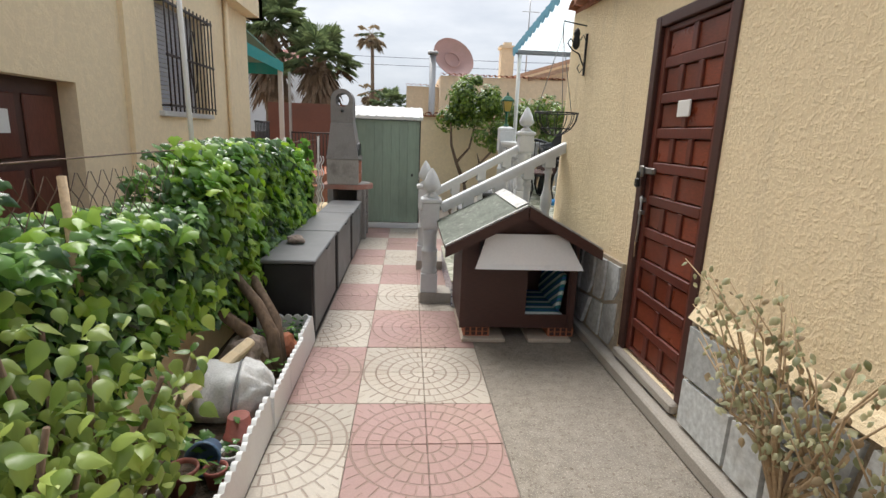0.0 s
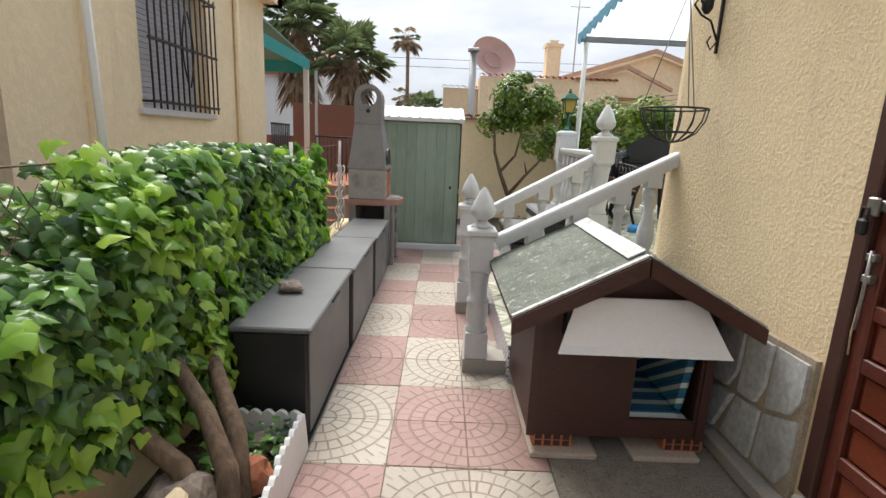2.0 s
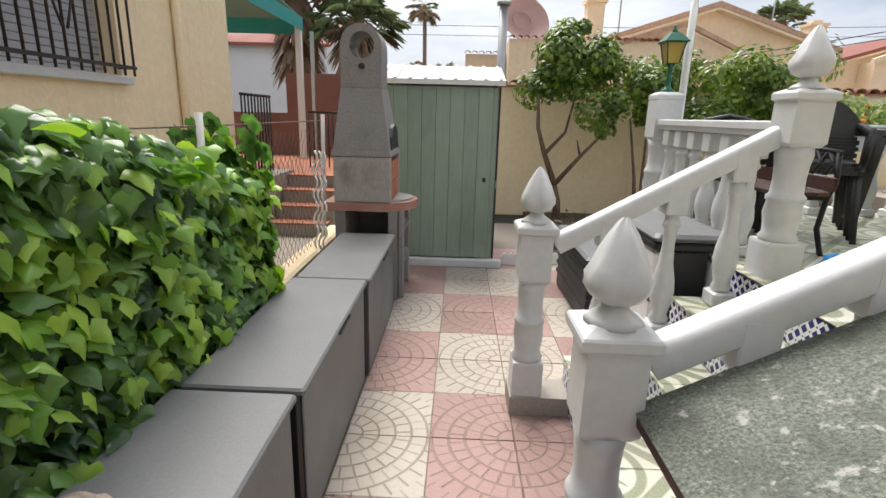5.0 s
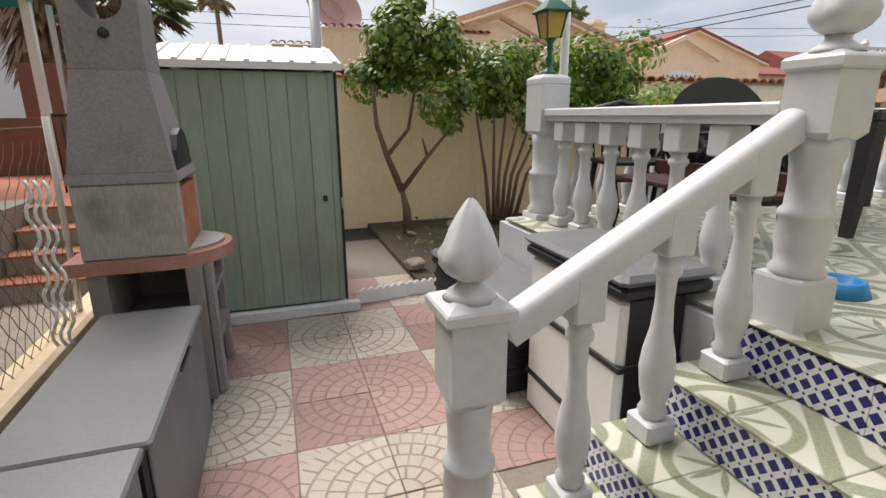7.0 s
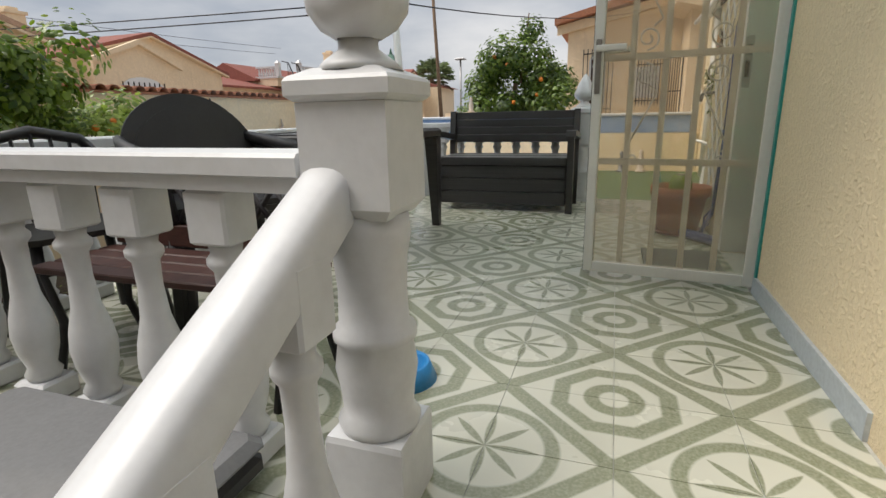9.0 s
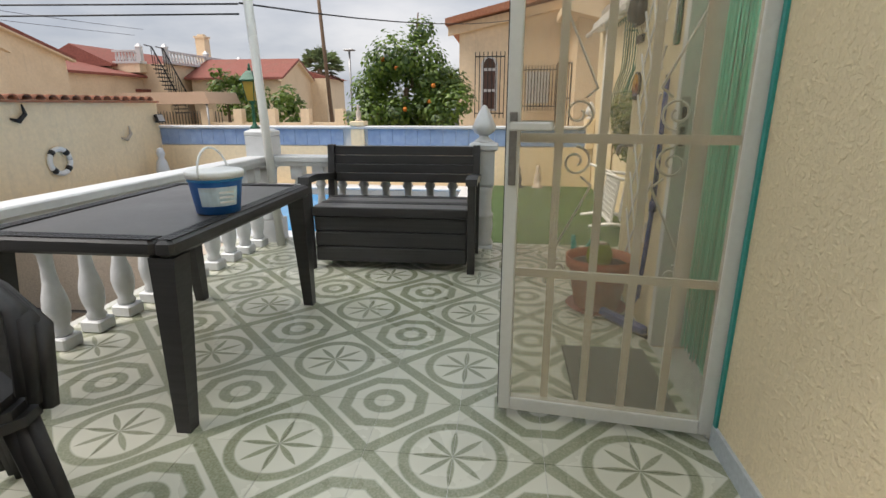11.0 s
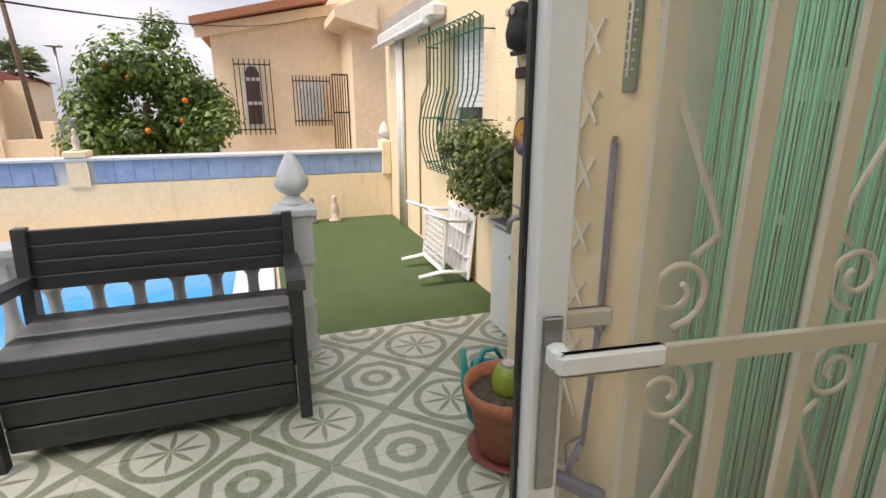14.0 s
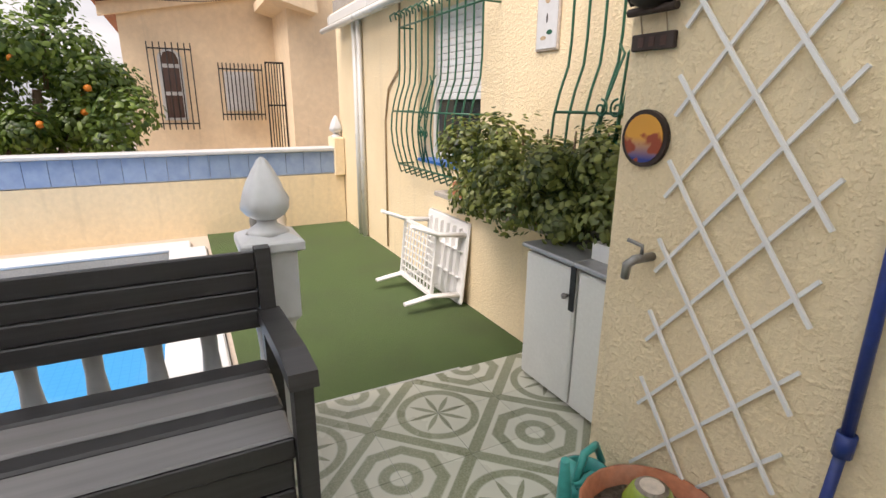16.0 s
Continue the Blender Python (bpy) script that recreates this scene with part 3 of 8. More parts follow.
IVY_SHAPE = [(0, 0.02), (0.22, -0.12), (0.36, 0.0), (0.52, 0.22), (0.33, 0.36), (0.28, 0.55), (0.13, 0.74), (0, 1.0), (-0.13, 0.74), (-0.28, 0.55), (-0.33, 0.36), (-0.52, 0.22), (-0.36, 0.0), (-0.22, -0.12)]
OVAL_SHAPE = [(0, 0), (0.24, 0.18), (0.33, 0.42), (0.24, 0.72), (0, 1.0), (-0.24, 0.72), (-0.33, 0.42), (-0.24, 0.18)]
BROAD_SHAPE = [(0, 0), (0.2, 0.03), (0.35, 0.2), (0.36, 0.4), (0.2, 0.72), (0.06, 0.9), (0, 1.06), (-0.06, 0.9), (-0.2, 0.72), (-0.36, 0.4), (-0.35, 0.2), (-0.2, 0.03)]
SLIM_SHAPE = [(0, 0), (0.16, 0.3), (0.15, 0.65), (0, 1.0), (-0.15, 0.65), (-0.16, 0.3)]


def leaf(g, p, out, size, shape, droop=0.5, m=0, cup=0.12):
    """One leaf at p, its blade facing out and its tip hanging down."""
    out = Vector(out).normalized()
    down = Vector((rnd(-0.5, 0.5), rnd(-0.5, 0.5), -droop)) + out * rnd(-0.25, 0.35)
    t = (down - out * down.dot(out))
    t = t.normalized() if t.length > 1e-3 else out.orthogonal()
    s = t.cross(out)
    vs = [Vector(p) + out * (cup * size * 0.6)]
    for a, b in shape:
        vs.append(Vector(p) + (s * a + t * (b - 0.35) + out * (-cup * abs(a) * 1.4 - cup * (b - 0.35) ** 2)) * size)
    n = len(shape)
    g.add(vs, [(0, 1 + i, 1 + (i + 1) % n) for i in range(n)], m, True)


# ---- ground and path ----
T = 0.783  # terrace level
LOW = 0.60  # turf and pool surround
part("ground", B(-150, 150, -60, 240, -0.5, -0.03), TARMAC, None, "", "", "", "structure")
setting("path_bed", B(-0.68, 1.34, -3.0, 10.6, -0.03, -0.008), GROUT)
setting("concrete_strip", B(0.535, 1.52, -3.0, 4.5, -0.008, 0.0), ROUGH_CONCRETE, "rough grey-brown washed concrete strip beside the path")
setting("planting_bed", B(-1.45, -0.70, -3.0, 3.66, -0.03, 0.05), SOIL, "dark garden soil behind the white edging")
setting("rear_bed", B(0.86, 5.2, 8.75, 11.3, -0.03, 0.05), SOIL, "dark soil bed under the lemon trees")
setting("rear_walk_bed", B(0.5, 5.2, 7.5, 8.74, -0.03, -0.006), CEMENT)
setting("neighbour_yard", B(-9.0, -1.46, -3.0, 30.0, -0.03, 0.02), PAVING, "neighbour's paved yard behind the fence")


# ---- right-hand house ----
WX = 1.507
CORNER = 4.74
house = thing("house_right", "", "", "", "structure")
DY0, DY1, DZ0, DZ1 = 2.42, 3.18, 0.16, 2.26
pieces("wall_street_side", (
    (WX, WX + 0.28, -3.0, DY0 - 0.04, 0, 2.62),
    (WX, WX + 0.28, DY0 - 0.04, DY1 + 0.04, DZ1 + 0.04, 2.62),
    (WX, WX + 0.28, DY0 - 0.04, DY1 + 0.04, 0, DZ0),
), YELLOW, house)
# from the door to the rounded corner the wall leans out towards the steps, most at its foot
def bow(y):
    return 0.030 * min(1.0, max(0.0, (y - 3.22) / 0.9)) + 0.070 * min(1.0, max(0.0, (y - 4.1) / 0.54)) ** 1.4


g = Geo()
bow_y = [3.22, 3.6, 4.0, 4.2, 4.4, 4.55, 4.64]
vs = []
for z, more in ((0.0, 1.25), (0.9, 1.1), (1.6, 0.95), (2.62, 0.75)):
    edge = [(WX - bow(y) * more, y) for y in bow_y]
    tip = edge[-1][0]
    edge += [(tip + 0.004, 4.69), (tip + 0.03, 4.725), (tip + 0.075, CORNER), (WX + 0.28, CORNER), (WX + 0.28, 3.22)]
    vs += [(x, y, z) for x, y in edge]
n = len(bow_y) + 5
g.add(vs, [(r * n + i, r * n + (i + 1) % n, r * n + n + (i + 1) % n, r * n + n + i) for r in range(3) for i in range(n)] + [tuple(range(n - 1, -1, -1)), tuple(range(3 * n, 4 * n))])
part("wall_corner", g, YELLOW, house)
# terrace side with the doorway
OX0, OX1, OZ1 = 2.95, 3.60, 2.86
pieces("wall_terrace_side", (
    (WX + 0.28, OX0, CORNER - 0.28, CORNER, 0, 3.1),
    (OX1, 4.46, CORNER - 0.28, CORNER, 0, 3.1),
    (OX0, OX1, CORNER - 0.28, CORNER, OZ1, 3.1),
    (OX0, OX1, CORNER - 0.28, CORNER, 0, T - 0.11),
    (4.18, 4.46, 4.07, CORNER - 0.28, 0, 3.1),
), YELLOW, house)
# set-back wall with the grilled window
RY = 4.07
WX0, WX1, WZ0, WZ1 = 6.35, 7.35, 1.62, 2.78
pieces("wall_set_back", (
    (4.46, WX0, RY - 0.25, RY, 0, 3.1),
    (WX1, 9.72, RY - 0.25, RY, 0, 3.1),
    (WX0, WX1, RY - 0.25, RY, 0, WZ0),
    (WX0, WX1, RY - 0.25, RY, WZ1, 3.1),
), YELLOW, house)
part("wall_end", B(9.47, 9.72, -3.0, RY - 0.25, 0, 3.1), YELLOW, house)
part("wall_back", B(WX + 0.28, 9.47, -3.0, -2.75, 0, 3.1), YELLOW, house)
part("roof_slab", B(WX - 0.02, 9.8, -3.0, RY, 3.1, 3.22), CEMENT, house)
part("roof_slab_low", B(WX + 0.02, 4.5, RY + 0.002, CORNER + 0.02, 3.1, 3.2), CEMENT, house)
part("room_floor", Geo().box(WX + 0.29, 4.17, -2.7, CORNER - 0.285, T - 0.15, T - 0.004).box(OX0 + 0.001, OX1 - 0.001, CORNER - 0.284, CORNER + 0.001, T - 0.1, T - 0.004), PALE_GROUT, house)
part("skirting", B(WX + 0.3, OX0 - 0.07, CORNER, CORNER + 0.012, T, T + 0.075), worn("pale_blue_grey_skirting", (0.45, 0.49, 0.52), 0.4), house)

# stone dado and kerb at the foot of the street-side wall
dado = thing("stone_dado", "grey crazy-paving stone cladding along the foot of the wall", "cladding", "", "structure")
random.seed(4)
backing = Geo().box(WX - 0.022, WX - 0.001, -2.6, DY0 - 0.06, 0.09, 0.68)
part("mortar", backing, TAN_MORTAR, dado)
for i in range(7):
    ya, yb = DY1 + 0.06 + i * 0.187, DY1 + 0.06 + (i + 1) * 0.187
    strip = Geo().prism([(WX - 0.024 - 1.25 * bow(ya), ya), (WX - 0.024 - 1.25 * bow(yb), yb), (WX + 0.02, yb), (WX + 0.02, ya)], "z", 0.09, 0.735)
    part("mortar", strip, TAN_MORTAR, dado)
part("sloped_cap", Geo().prism([(WX - 0.05, 0.681), (WX - 0.02, 0.735), (WX - 0.0005, 0.76), (WX - 0.0005, 0.681)], "y", -2.6, DY0 - 0.06), YELLOW, dado)


def crazy(y0, y1, z0, z1, cols, rows):
    """Irregular stones on a shifted grid."""
    gy = [[y0 + (y1 - y0) * (i + (rnd(-0.3, 0.3) if 0 < i < cols else 0)) / cols for i in range(cols + 1)] for _ in range(rows + 1)]
    gz = [[z0 + (z1 - z0) * (j + (rnd(-0.3, 0.3) if 0 < j < rows else 0)) / rows for j in range(rows + 1)] for _ in range(cols + 1)]
    for i in range(cols):
        for j in range(rows):
            quad = [(gy[j][i], gz[i][j]), (gy[j][i + 1], gz[i + 1][j]), (gy[j + 1][i + 1], gz[i + 1][j + 1]), (gy[j + 1][i], gz[i][j + 1])]
            cy, cz = sum(q[0] for q in quad) / 4, sum(q[1] for q in quad) / 4
            quad = [(cy + (a - cy) * 0.91, cz + (b - cz) * 0.91) for a, b in quad]
            if rnd(0, 1) < 0.5:
                a, b = quad[0], quad[1]
                quad[0:1] = [(a[0] * 0.75 + b[0] * 0.25, a[1] * 0.75 + b[1] * 0.25 - 0.0), (a[0] * 0.98 + quad[3][0] * 0.02, a[1] * 0.7 + quad[3][1] * 0.3)]
                quad[0], quad[1] = quad[1], quad[0]
            part("stone", Geo().prism(quad, "x", WX - rnd(0.032, 0.05) - 1.25 * bow(cy), WX - 0.018 - bow(cy)), STONE_DADO, dado)


crazy(-1.6, DY0 - 0.07, 0.1, 0.66, 11, 2)
crazy(DY1 + 0.07, 4.4, 0.1, 0.72, 5, 2)
setting("kerb", Geo().box(1.40, WX - 0.001, -2.6, 4.44, 0.0, 0.085, c=0.012), CEMENT, "cement kerb at the foot of the wall")

# old panelled door
door = thing("door_1", "old red-brown panelled wooden door, closed, with bolt and padlock", "door", "", "structure")
part("door_frame", Geo().box(WX - 0.01, WX + 0.1, DY0 - 0.04, DY0 + 0.03, DZ0, DZ1 + 0.035, c=0.006).box(WX - 0.01, WX + 0.1, DY1 - 0.03, DY1 + 0.04, DZ0, DZ1 + 0.035, c=0.006).box(WX - 0.01, WX + 0.1, DY0 + 0.031, DY1 - 0.031, DZ1 - 0.03, DZ1 + 0.035, c=0.006), DARK_WOOD, door)
part("leaf", B(WX + 0.045, WX + 0.08, DY0 + 0.031, DY1 - 0.031, DZ0 + 0.012, DZ1 - 0.032), DOOR_WOOD, door)
ROWS_D = 10
dh = (DZ1 - DZ0 - 0.05) / ROWS_D
for y in (DY0 + 0.06, DY1 - 0.06):
    part("stile", B(WX + 0.016, WX + 0.046, y - 0.028, y + 0.028, DZ0 + 0.013, DZ1 - 0.033, c=0.005), DOOR_WOOD, door)
for j in range(ROWS_D + 1):
    z = DZ0 + 0.015 + dh * j
    part("rail", B(WX + 0.018, WX + 0.046, DY0 + 0.089, DY1 - 0.089, max(DZ0 + 0.013, z - 0.03), min(DZ1 - 0.033, z + 0.03), c=0.005), DOOR_WOOD, door)
PANELS = {}
for j in range(ROWS_D):
    z0, cols = DZ0 + 0.015 + dh * j + 0.034, 3 if j % 2 == 0 else 2
    w = (DY1 - DY0 - 0.178) / cols
    for i in range(cols):
        y0 = DY0 + 0.089 + w * i
        if i:
            part("muntin", B(WX + 0.0185, WX + 0.046, y0 - 0.024, y0 + 0.024, z0 - 0.003, z0 + dh - 0.064, c=0.004), DOOR_WOOD, door)
        pw = w - 0.034
        if cols not in PANELS:
            PANELS[cols] = B(WX + 0.032, WX + 0.046, 0, pw, 0, dh - 0.068, c=0.014).mesh("panel", DOOR_PANEL)
        part("panel", PANELS[cols], None, door).location = (0, y0 + 0.017, z0)
part("label_plate", B(WX + 0.006, WX + 0.016, 2.73, 2.86, 1.70, 1.79, c=0.003), WHITE_PLASTIC, door, "blank white plate")
g = Geo().box(WX - 0.012, WX + 0.016, 3.02, 3.15, 1.36, 1.40, c=0.006).box(WX - 0.03, WX - 0.01, 3.12, 3.17, 1.34, 1.41, c=0.006)
part("hasp", g, DULL_METAL, door)
part("padlock", Geo().box(WX - 0.045, WX - 0.02, 3.14, 3.185, 1.27, 1.33, c=0.008).tube([(WX - 0.032, 3.148, 1.33), (WX - 0.032, 3.15, 1.37), (WX - 0.032, 3.175, 1.37), (WX - 0.032, 3.178, 1.33)], 0.005), BLACK_IRON, door)
part("bolt", Geo().tube([(WX - 0.01, 3.12, 0.92), (WX - 0.01, 3.12, 1.22)], 0.008).box(WX - 0.016, WX + 0.014, 3.10, 3.14, 1.18, 1.21, c=0.004).box(WX - 0.016, WX + 0.014, 3.10, 3.14, 1.10, 1.13, c=0.004), DULL_METAL, door)
part("cord", Geo().tube([(WX - 0.012, 3.12, 1.1), (WX - 0.016, 3.125, 0.9), (WX - 0.014, 3.12, 0.82)], 0.004, 5), STRAW, door)
part("threshold", B(WX - 0.05, WX + 0.1, DY0 - 0.02, DY1 + 0.02, 0.10, DZ0 - 0.001, c=0.01), CEMENT, door)


# curved clay tiles along an edge
def tile_mesh(length=0.34, r=0.085, thick=0.014, n=7):
    g = Geo()
    vs = []
    for s, k in ((0.0, 1.0), (length, 0.86)):
        for rr in (r, r - thick):
            vs += [(rr * k * math.cos(math.pi * i / n), s, rr * k * math.sin(math.pi * i / n) * 0.8) for i in range(n + 1)]
    o = n + 1
    fs = []
    for i in range(n):
        fs += [(i, i + 1, 2 * o + i + 1, 2 * o + i), (o + i + 1, o + i, 3 * o + i, 3 * o + i + 1), (o + i, o + i + 1, i + 1, i), (2 * o + i, 2 * o + i + 1, 3 * o + i + 1, 3 * o + i)]
    g.add(vs, fs, 0, True)
    return g.mesh("clay_tile", ROOF_TILE)


CLAY = tile_mesh()
eaves = thing("roof_eaves", "row of curved clay roof tiles along the wall top", "roof tiles", "", "structure")
part("bedding", B(WX - 0.06, WX + 0.3, -3.0, CORNER - 0.03, 2.62, 2.66), ROOF_TILE, eaves)
for i in range(38):
    ob = part("clay_tile", CLAY, ROOF_TILE, eaves)
    ob.matrix_basis = pose(WX - 0.13, CORNER - 0.12 - i * 0.19, 2.665, -8, 0, -90)
part("ridge_cap", B(WX + 0.1, WX + 0.34, -3.0, CORNER - 0.03, 2.66, 3.09), YELLOW, eaves)


# ---- terrace and steps ----
terrace = thing("terrace", "", "", "", "structure")
part("slab", Geo().box(1.22, 5.38, CORNER + 0.001, 7.72, -0.02, T - 0.0025).box(4.47, 5.34, RY + 0.001, CORNER, -0.02, T - 0.0025), PALE_GROUT, terrace)
part("edge_lip", B(5.335, 5.365, RY + 0.002, 5.55, LOW, T - 0.004), PALE_GROUT, terrace)
part("rendered_face", Geo().box(1.18, 1.219, 5.92, 7.75, -0.02, T - 0.03).box(1.22, 5.4, 7.721, 7.75, -0.02, T - 0.02), WHITE, terrace)
stairs = thing("stairs", "four steps with green patterned treads and blue diamond risers", "stairs", "", "structure")
SX = [0.43, 0.69, 0.95, 1.205]
SZ = [0.247, 0.43, 0.607, T]
SY0, SY1 = 4.42, 5.92
for i in range(4):
    part("step", B(SX[i] + 0.006, SX[i + 1] + 0.004 if i < 3 else 1.22, SY0, SY1, -0.02, SZ[i] - 0.014), WHITE, stairs)
    n = 6
    for k in range(n):
        y0, y1 = SY0 + 0.005 + (SY1 - SY0 - 0.01) * k / n, SY0 + 0.005 + (SY1 - SY0 - 0.01) * (k + 1) / n
        part("riser_tile", B(SX[i] - 0.004, SX[i] + 0.0055, y0 + 0.001, y1 - 0.001, (SZ[i - 1] if i else 0.0) + 0.001, SZ[i] - 0.0145), RISER, stairs)
for i in range(3):
    for k in range(5):
        y0, y1 = SY0 + (SY1 - SY0) * k / 5, SY0 + (SY1 - SY0) * (k + 1) / 5
        part("tread_tile", B(SX[i] - 0.012, SX[i + 1] - 0.0045, y0 + 0.001, y1 - 0.001, SZ[i] - 0.0135, SZ[i], c=0.003), TERRACE, stairs)
part("landing", B(1.222, 1.42, SY0 + 0.02, 4.7405, -0.02, T - 0.003), WHITE, stairs)
part("plinth", Geo().box(0.135, 0.425, 4.51, 4.70, -0.02, 0.10).box(0.12, 0.425, 5.72, 5.92, -0.02, 0.10), CEMENT, stairs)


# ---- balustrades ----
def baluster_profile(h):
    return [(0.040, 0.10 * h), (0.047, 0.13 * h), (0.036, 0.16 * h), (0.050, 0.24 * h), (0.056, 0.32 * h), (0.050, 0.40 * h), (0.034, 0.50 * h), (0.028, 0.62 * h), (0.030, 0.72 * h), (0.042, 0.745 * h), (0.042, 0.765 * h), (0.032, 0.785 * h), (0.036, 0.82 * h)]


def baluster_mesh(h):
    g = Geo()
    g.lathe(0, 0, baluster_profile(h), 14)
    g.box(-0.056, 0.056, -0.056, 0.056, 0, 0.10 * h, c=0.008)
    g.box(-0.05, 0.05, -0.05, 0.05, 0.82 * h, h, c=0.006)
    return g.mesh("baluster", WHITE)


def flame(g, x, y, z, s=1.0):
    """Bud finial on a turned neck, with leaf ridges."""
    g.lathe(x, y, [(0.075 * s, z), (0.062 * s, z + 0.015 * s), (0.034 * s, z + 0.035 * s), (0.034 * s, z + 0.055 * s)], 16)
    vs, fs, n = [], [], 32
    prof = [(0.034, 0.05), (0.060, 0.066), (0.077, 0.09), (0.080, 0.115), (0.072, 0.145), (0.058, 0.18), (0.036, 0.22), (0.016, 0.25), (0.003, 0.262)]
    for i, (r, h) in enumerate(prof):
        for k in range(n):
            w = 2 * math.pi * k / n
            lobe = abs(math.sin(2 * w + 0.4))
            rim = 0.075 + 0.075 * lobe
            q = r * (1.07 if h < rim else 0.95) + 0.003 * math.sin(5 * w + 9 * h)
            vs.append((x + q * s * math.cos(w), y + q * s * math.sin(w), z + h * s))
    for i in range(len(prof) - 1):
        fs += [(i * n + k, i * n + (k + 1) % n, (i + 1) * n + (k + 1) % n, (i + 1) * n + k) for k in range(n)]
    g.add(vs, fs, 0, True)


def newel(x, y, z0, shaft, half=0.076, finial=1.0, name="newel_post", parent=None, cap=0.096, head=0.70):
    """Turned newel: square base, waisted shaft, square head, moulded cap, bud finial. shaft: height to the cap."""
    h = shaft
    g = Geo()
    s = half
    g.square(x, y, [(s, z0), (s, z0 + 0.19 * h), (s * 0.96, z0 + 0.205 * h)])
    base = g
    g2 = Geo()
    g2.lathe(x, y, [(s * 0.95, z0 + 0.2 * h), (s * 1.03, z0 + 0.225 * h), (s * 0.86, z0 + 0.25 * h), (s * 0.9, z0 + 0.30 * h), (s * 1.0, z0 + 0.36 * h), (s * 0.9, z0 + 0.425 * h), (s * 1.0, z0 + 0.435 * h), (s * 1.0, z0 + 0.455 * h), (s * 0.84, z0 + 0.47 * h), (s * 0.80, z0 + 0.55 * h), (s * 0.86, z0 + 0.63 * h), (s * 0.95, z0 + 0.68 * h), (s * 0.9, z0 + (head - 0.02) * h)], 24)
    g3 = Geo()
    g3.square(x, y, [(s * 0.8, z0 + (head - 0.025) * h), (s, z0 + head * h), (s, z0 + 0.955 * h)])
    g4 = Geo()
    g4.square(x, y, [(s, z0 + 0.956 * h), (cap * 0.95, z0 + 0.962 * h), (cap, z0 + 0.968 * h), (cap, z0 + 0.995 * h), (cap * 0.95, z0 + 1.003 * h), (cap * 0.62, z0 + 1.02 * h)])
    part("base", base, WHITE, parent)
    part("shaft", g2, WHITE, parent)
    part("head", g3, WHITE, parent)
    c = part("cap", g4, WHITE, parent)
    if finial:
        g5 = Geo()
        flame(g5, x, y, z0 + 1.02 * h - 0.004, finial)
        part("finial", g5, WHITE, parent)


def rail(parent, p0, p1, w=0.075, h=0.055, round_top=True):
    """A moulded handrail from p0 to p1 (its top line)."""
    p0, p1 = Vector(p0), Vector(p1)
    d = (p1 - p0).normalized()
    side = Vector((-d.y, d.x, 0)).normalized()
    up = side.cross(d) * -1
    up = d.cross(side) if d.cross(side).z > 0 else side.cross(d)
    sec = [(-w * 0.96, -2 * h), (w * 0.96, -2 * h), (w, -1.9 * h), (w, -0.75 * h), (w * 0.93, -0.42 * h), (w * 0.74, -0.18 * h), (w * 0.42, -0.04 * h), (0, 0), (-w * 0.42, -0.04 * h), (-w * 0.74, -0.18 * h), (-w * 0.93, -0.42 * h), (-w, -0.75 * h), (-w, -1.9 * h)]
    if not round_top:
        sec = [(-w * 0.8, -2 * h), (w * 0.8, -2 * h), (w * 0.85, -1.2 * h), (w, -1.1 * h), (w, -0.2 * h), (w * 0.92, 0), (-w * 0.92, 0), (-w, -0.2 * h), (-w, -1.1 * h), (-w * 0.85, -1.2 * h)]
    vs = [p + side * a + up * b for p in (p0, p1) for a, b in sec]
    n = len(sec)
    g = Geo()
    g.add(vs, [tuple(range(n - 1, -1, -1)), tuple(range(n, 2 * n))], 0, False)
    g.add(vs, [(i, (i + 1) % n, n + (i + 1) % n, n + i) for i in range(n)], 0, round_top)
    part("handrail", g, WHITE, parent)


def stair_rail(name, y, x0, z0, x1, z1, xs):
    b = thing(name, "white painted concrete stair balustrade with round handrail", "balustrade", "stair balustrades")
    rail(b, (x0, y, z0), (x1, y, z1), 0.049, 0.044)
    for x, zb in xs:
        top = z0 + (z1 - z0) * (x - x0) / (x1 - x0) - 0.095
        h = top - zb
        m = part("baluster", baluster_mesh(h + 0.04), WHITE, b)
        m.location = (x, y, zb)
    return b


NZ = 0.10
near = stair_rail("stair_balustrade", 4.60, 0.29, 0.938, 1.53, 1.587, [(0.56, SZ[0]), (0.84, SZ[1]), (1.10, SZ[2]), (1.29, T)])
newel(0.22, 4.60, NZ, 0.88, parent=near)
far = stair_rail("stair_balustrade", 5.81, 0.28, 0.928, 1.33, 1.520, [(0.55, SZ[0]), (0.845, SZ[1]), (1.125, SZ[2])])
newel(0.205, 5.81, NZ, 0.88, parent=far)

west = thing("terrace_balustrade", "white painted concrete balustrade of turned balusters", "balustrade", "terrace balustrades")
TALLX, TALLY = 1.325, 5.77
newel(TALLX, TALLY, T, 0.83, 0.081, 1.0, parent=west, cap=0.093, head=0.745)
RH = 0.71
BAL = baluster_mesh(RH - 0.075)
rail(west, (1.325, TALLY + 0.09, T + RH), (1.437, 7.56, T + RH), 0.075, 0.036, False)
for i in range(6):
    ob = part("baluster", BAL, WHITE, west)
    ob.location = (1.345 + i * 0.0155, 6.12 + i * 0.25, T)
P2X, P2Y = 1.445, 7.64


def pillar(b, x, y, z0, h, s=0.1):
    newel(x, y, z0, h, s, 0, parent=b, cap=s * 1.02)


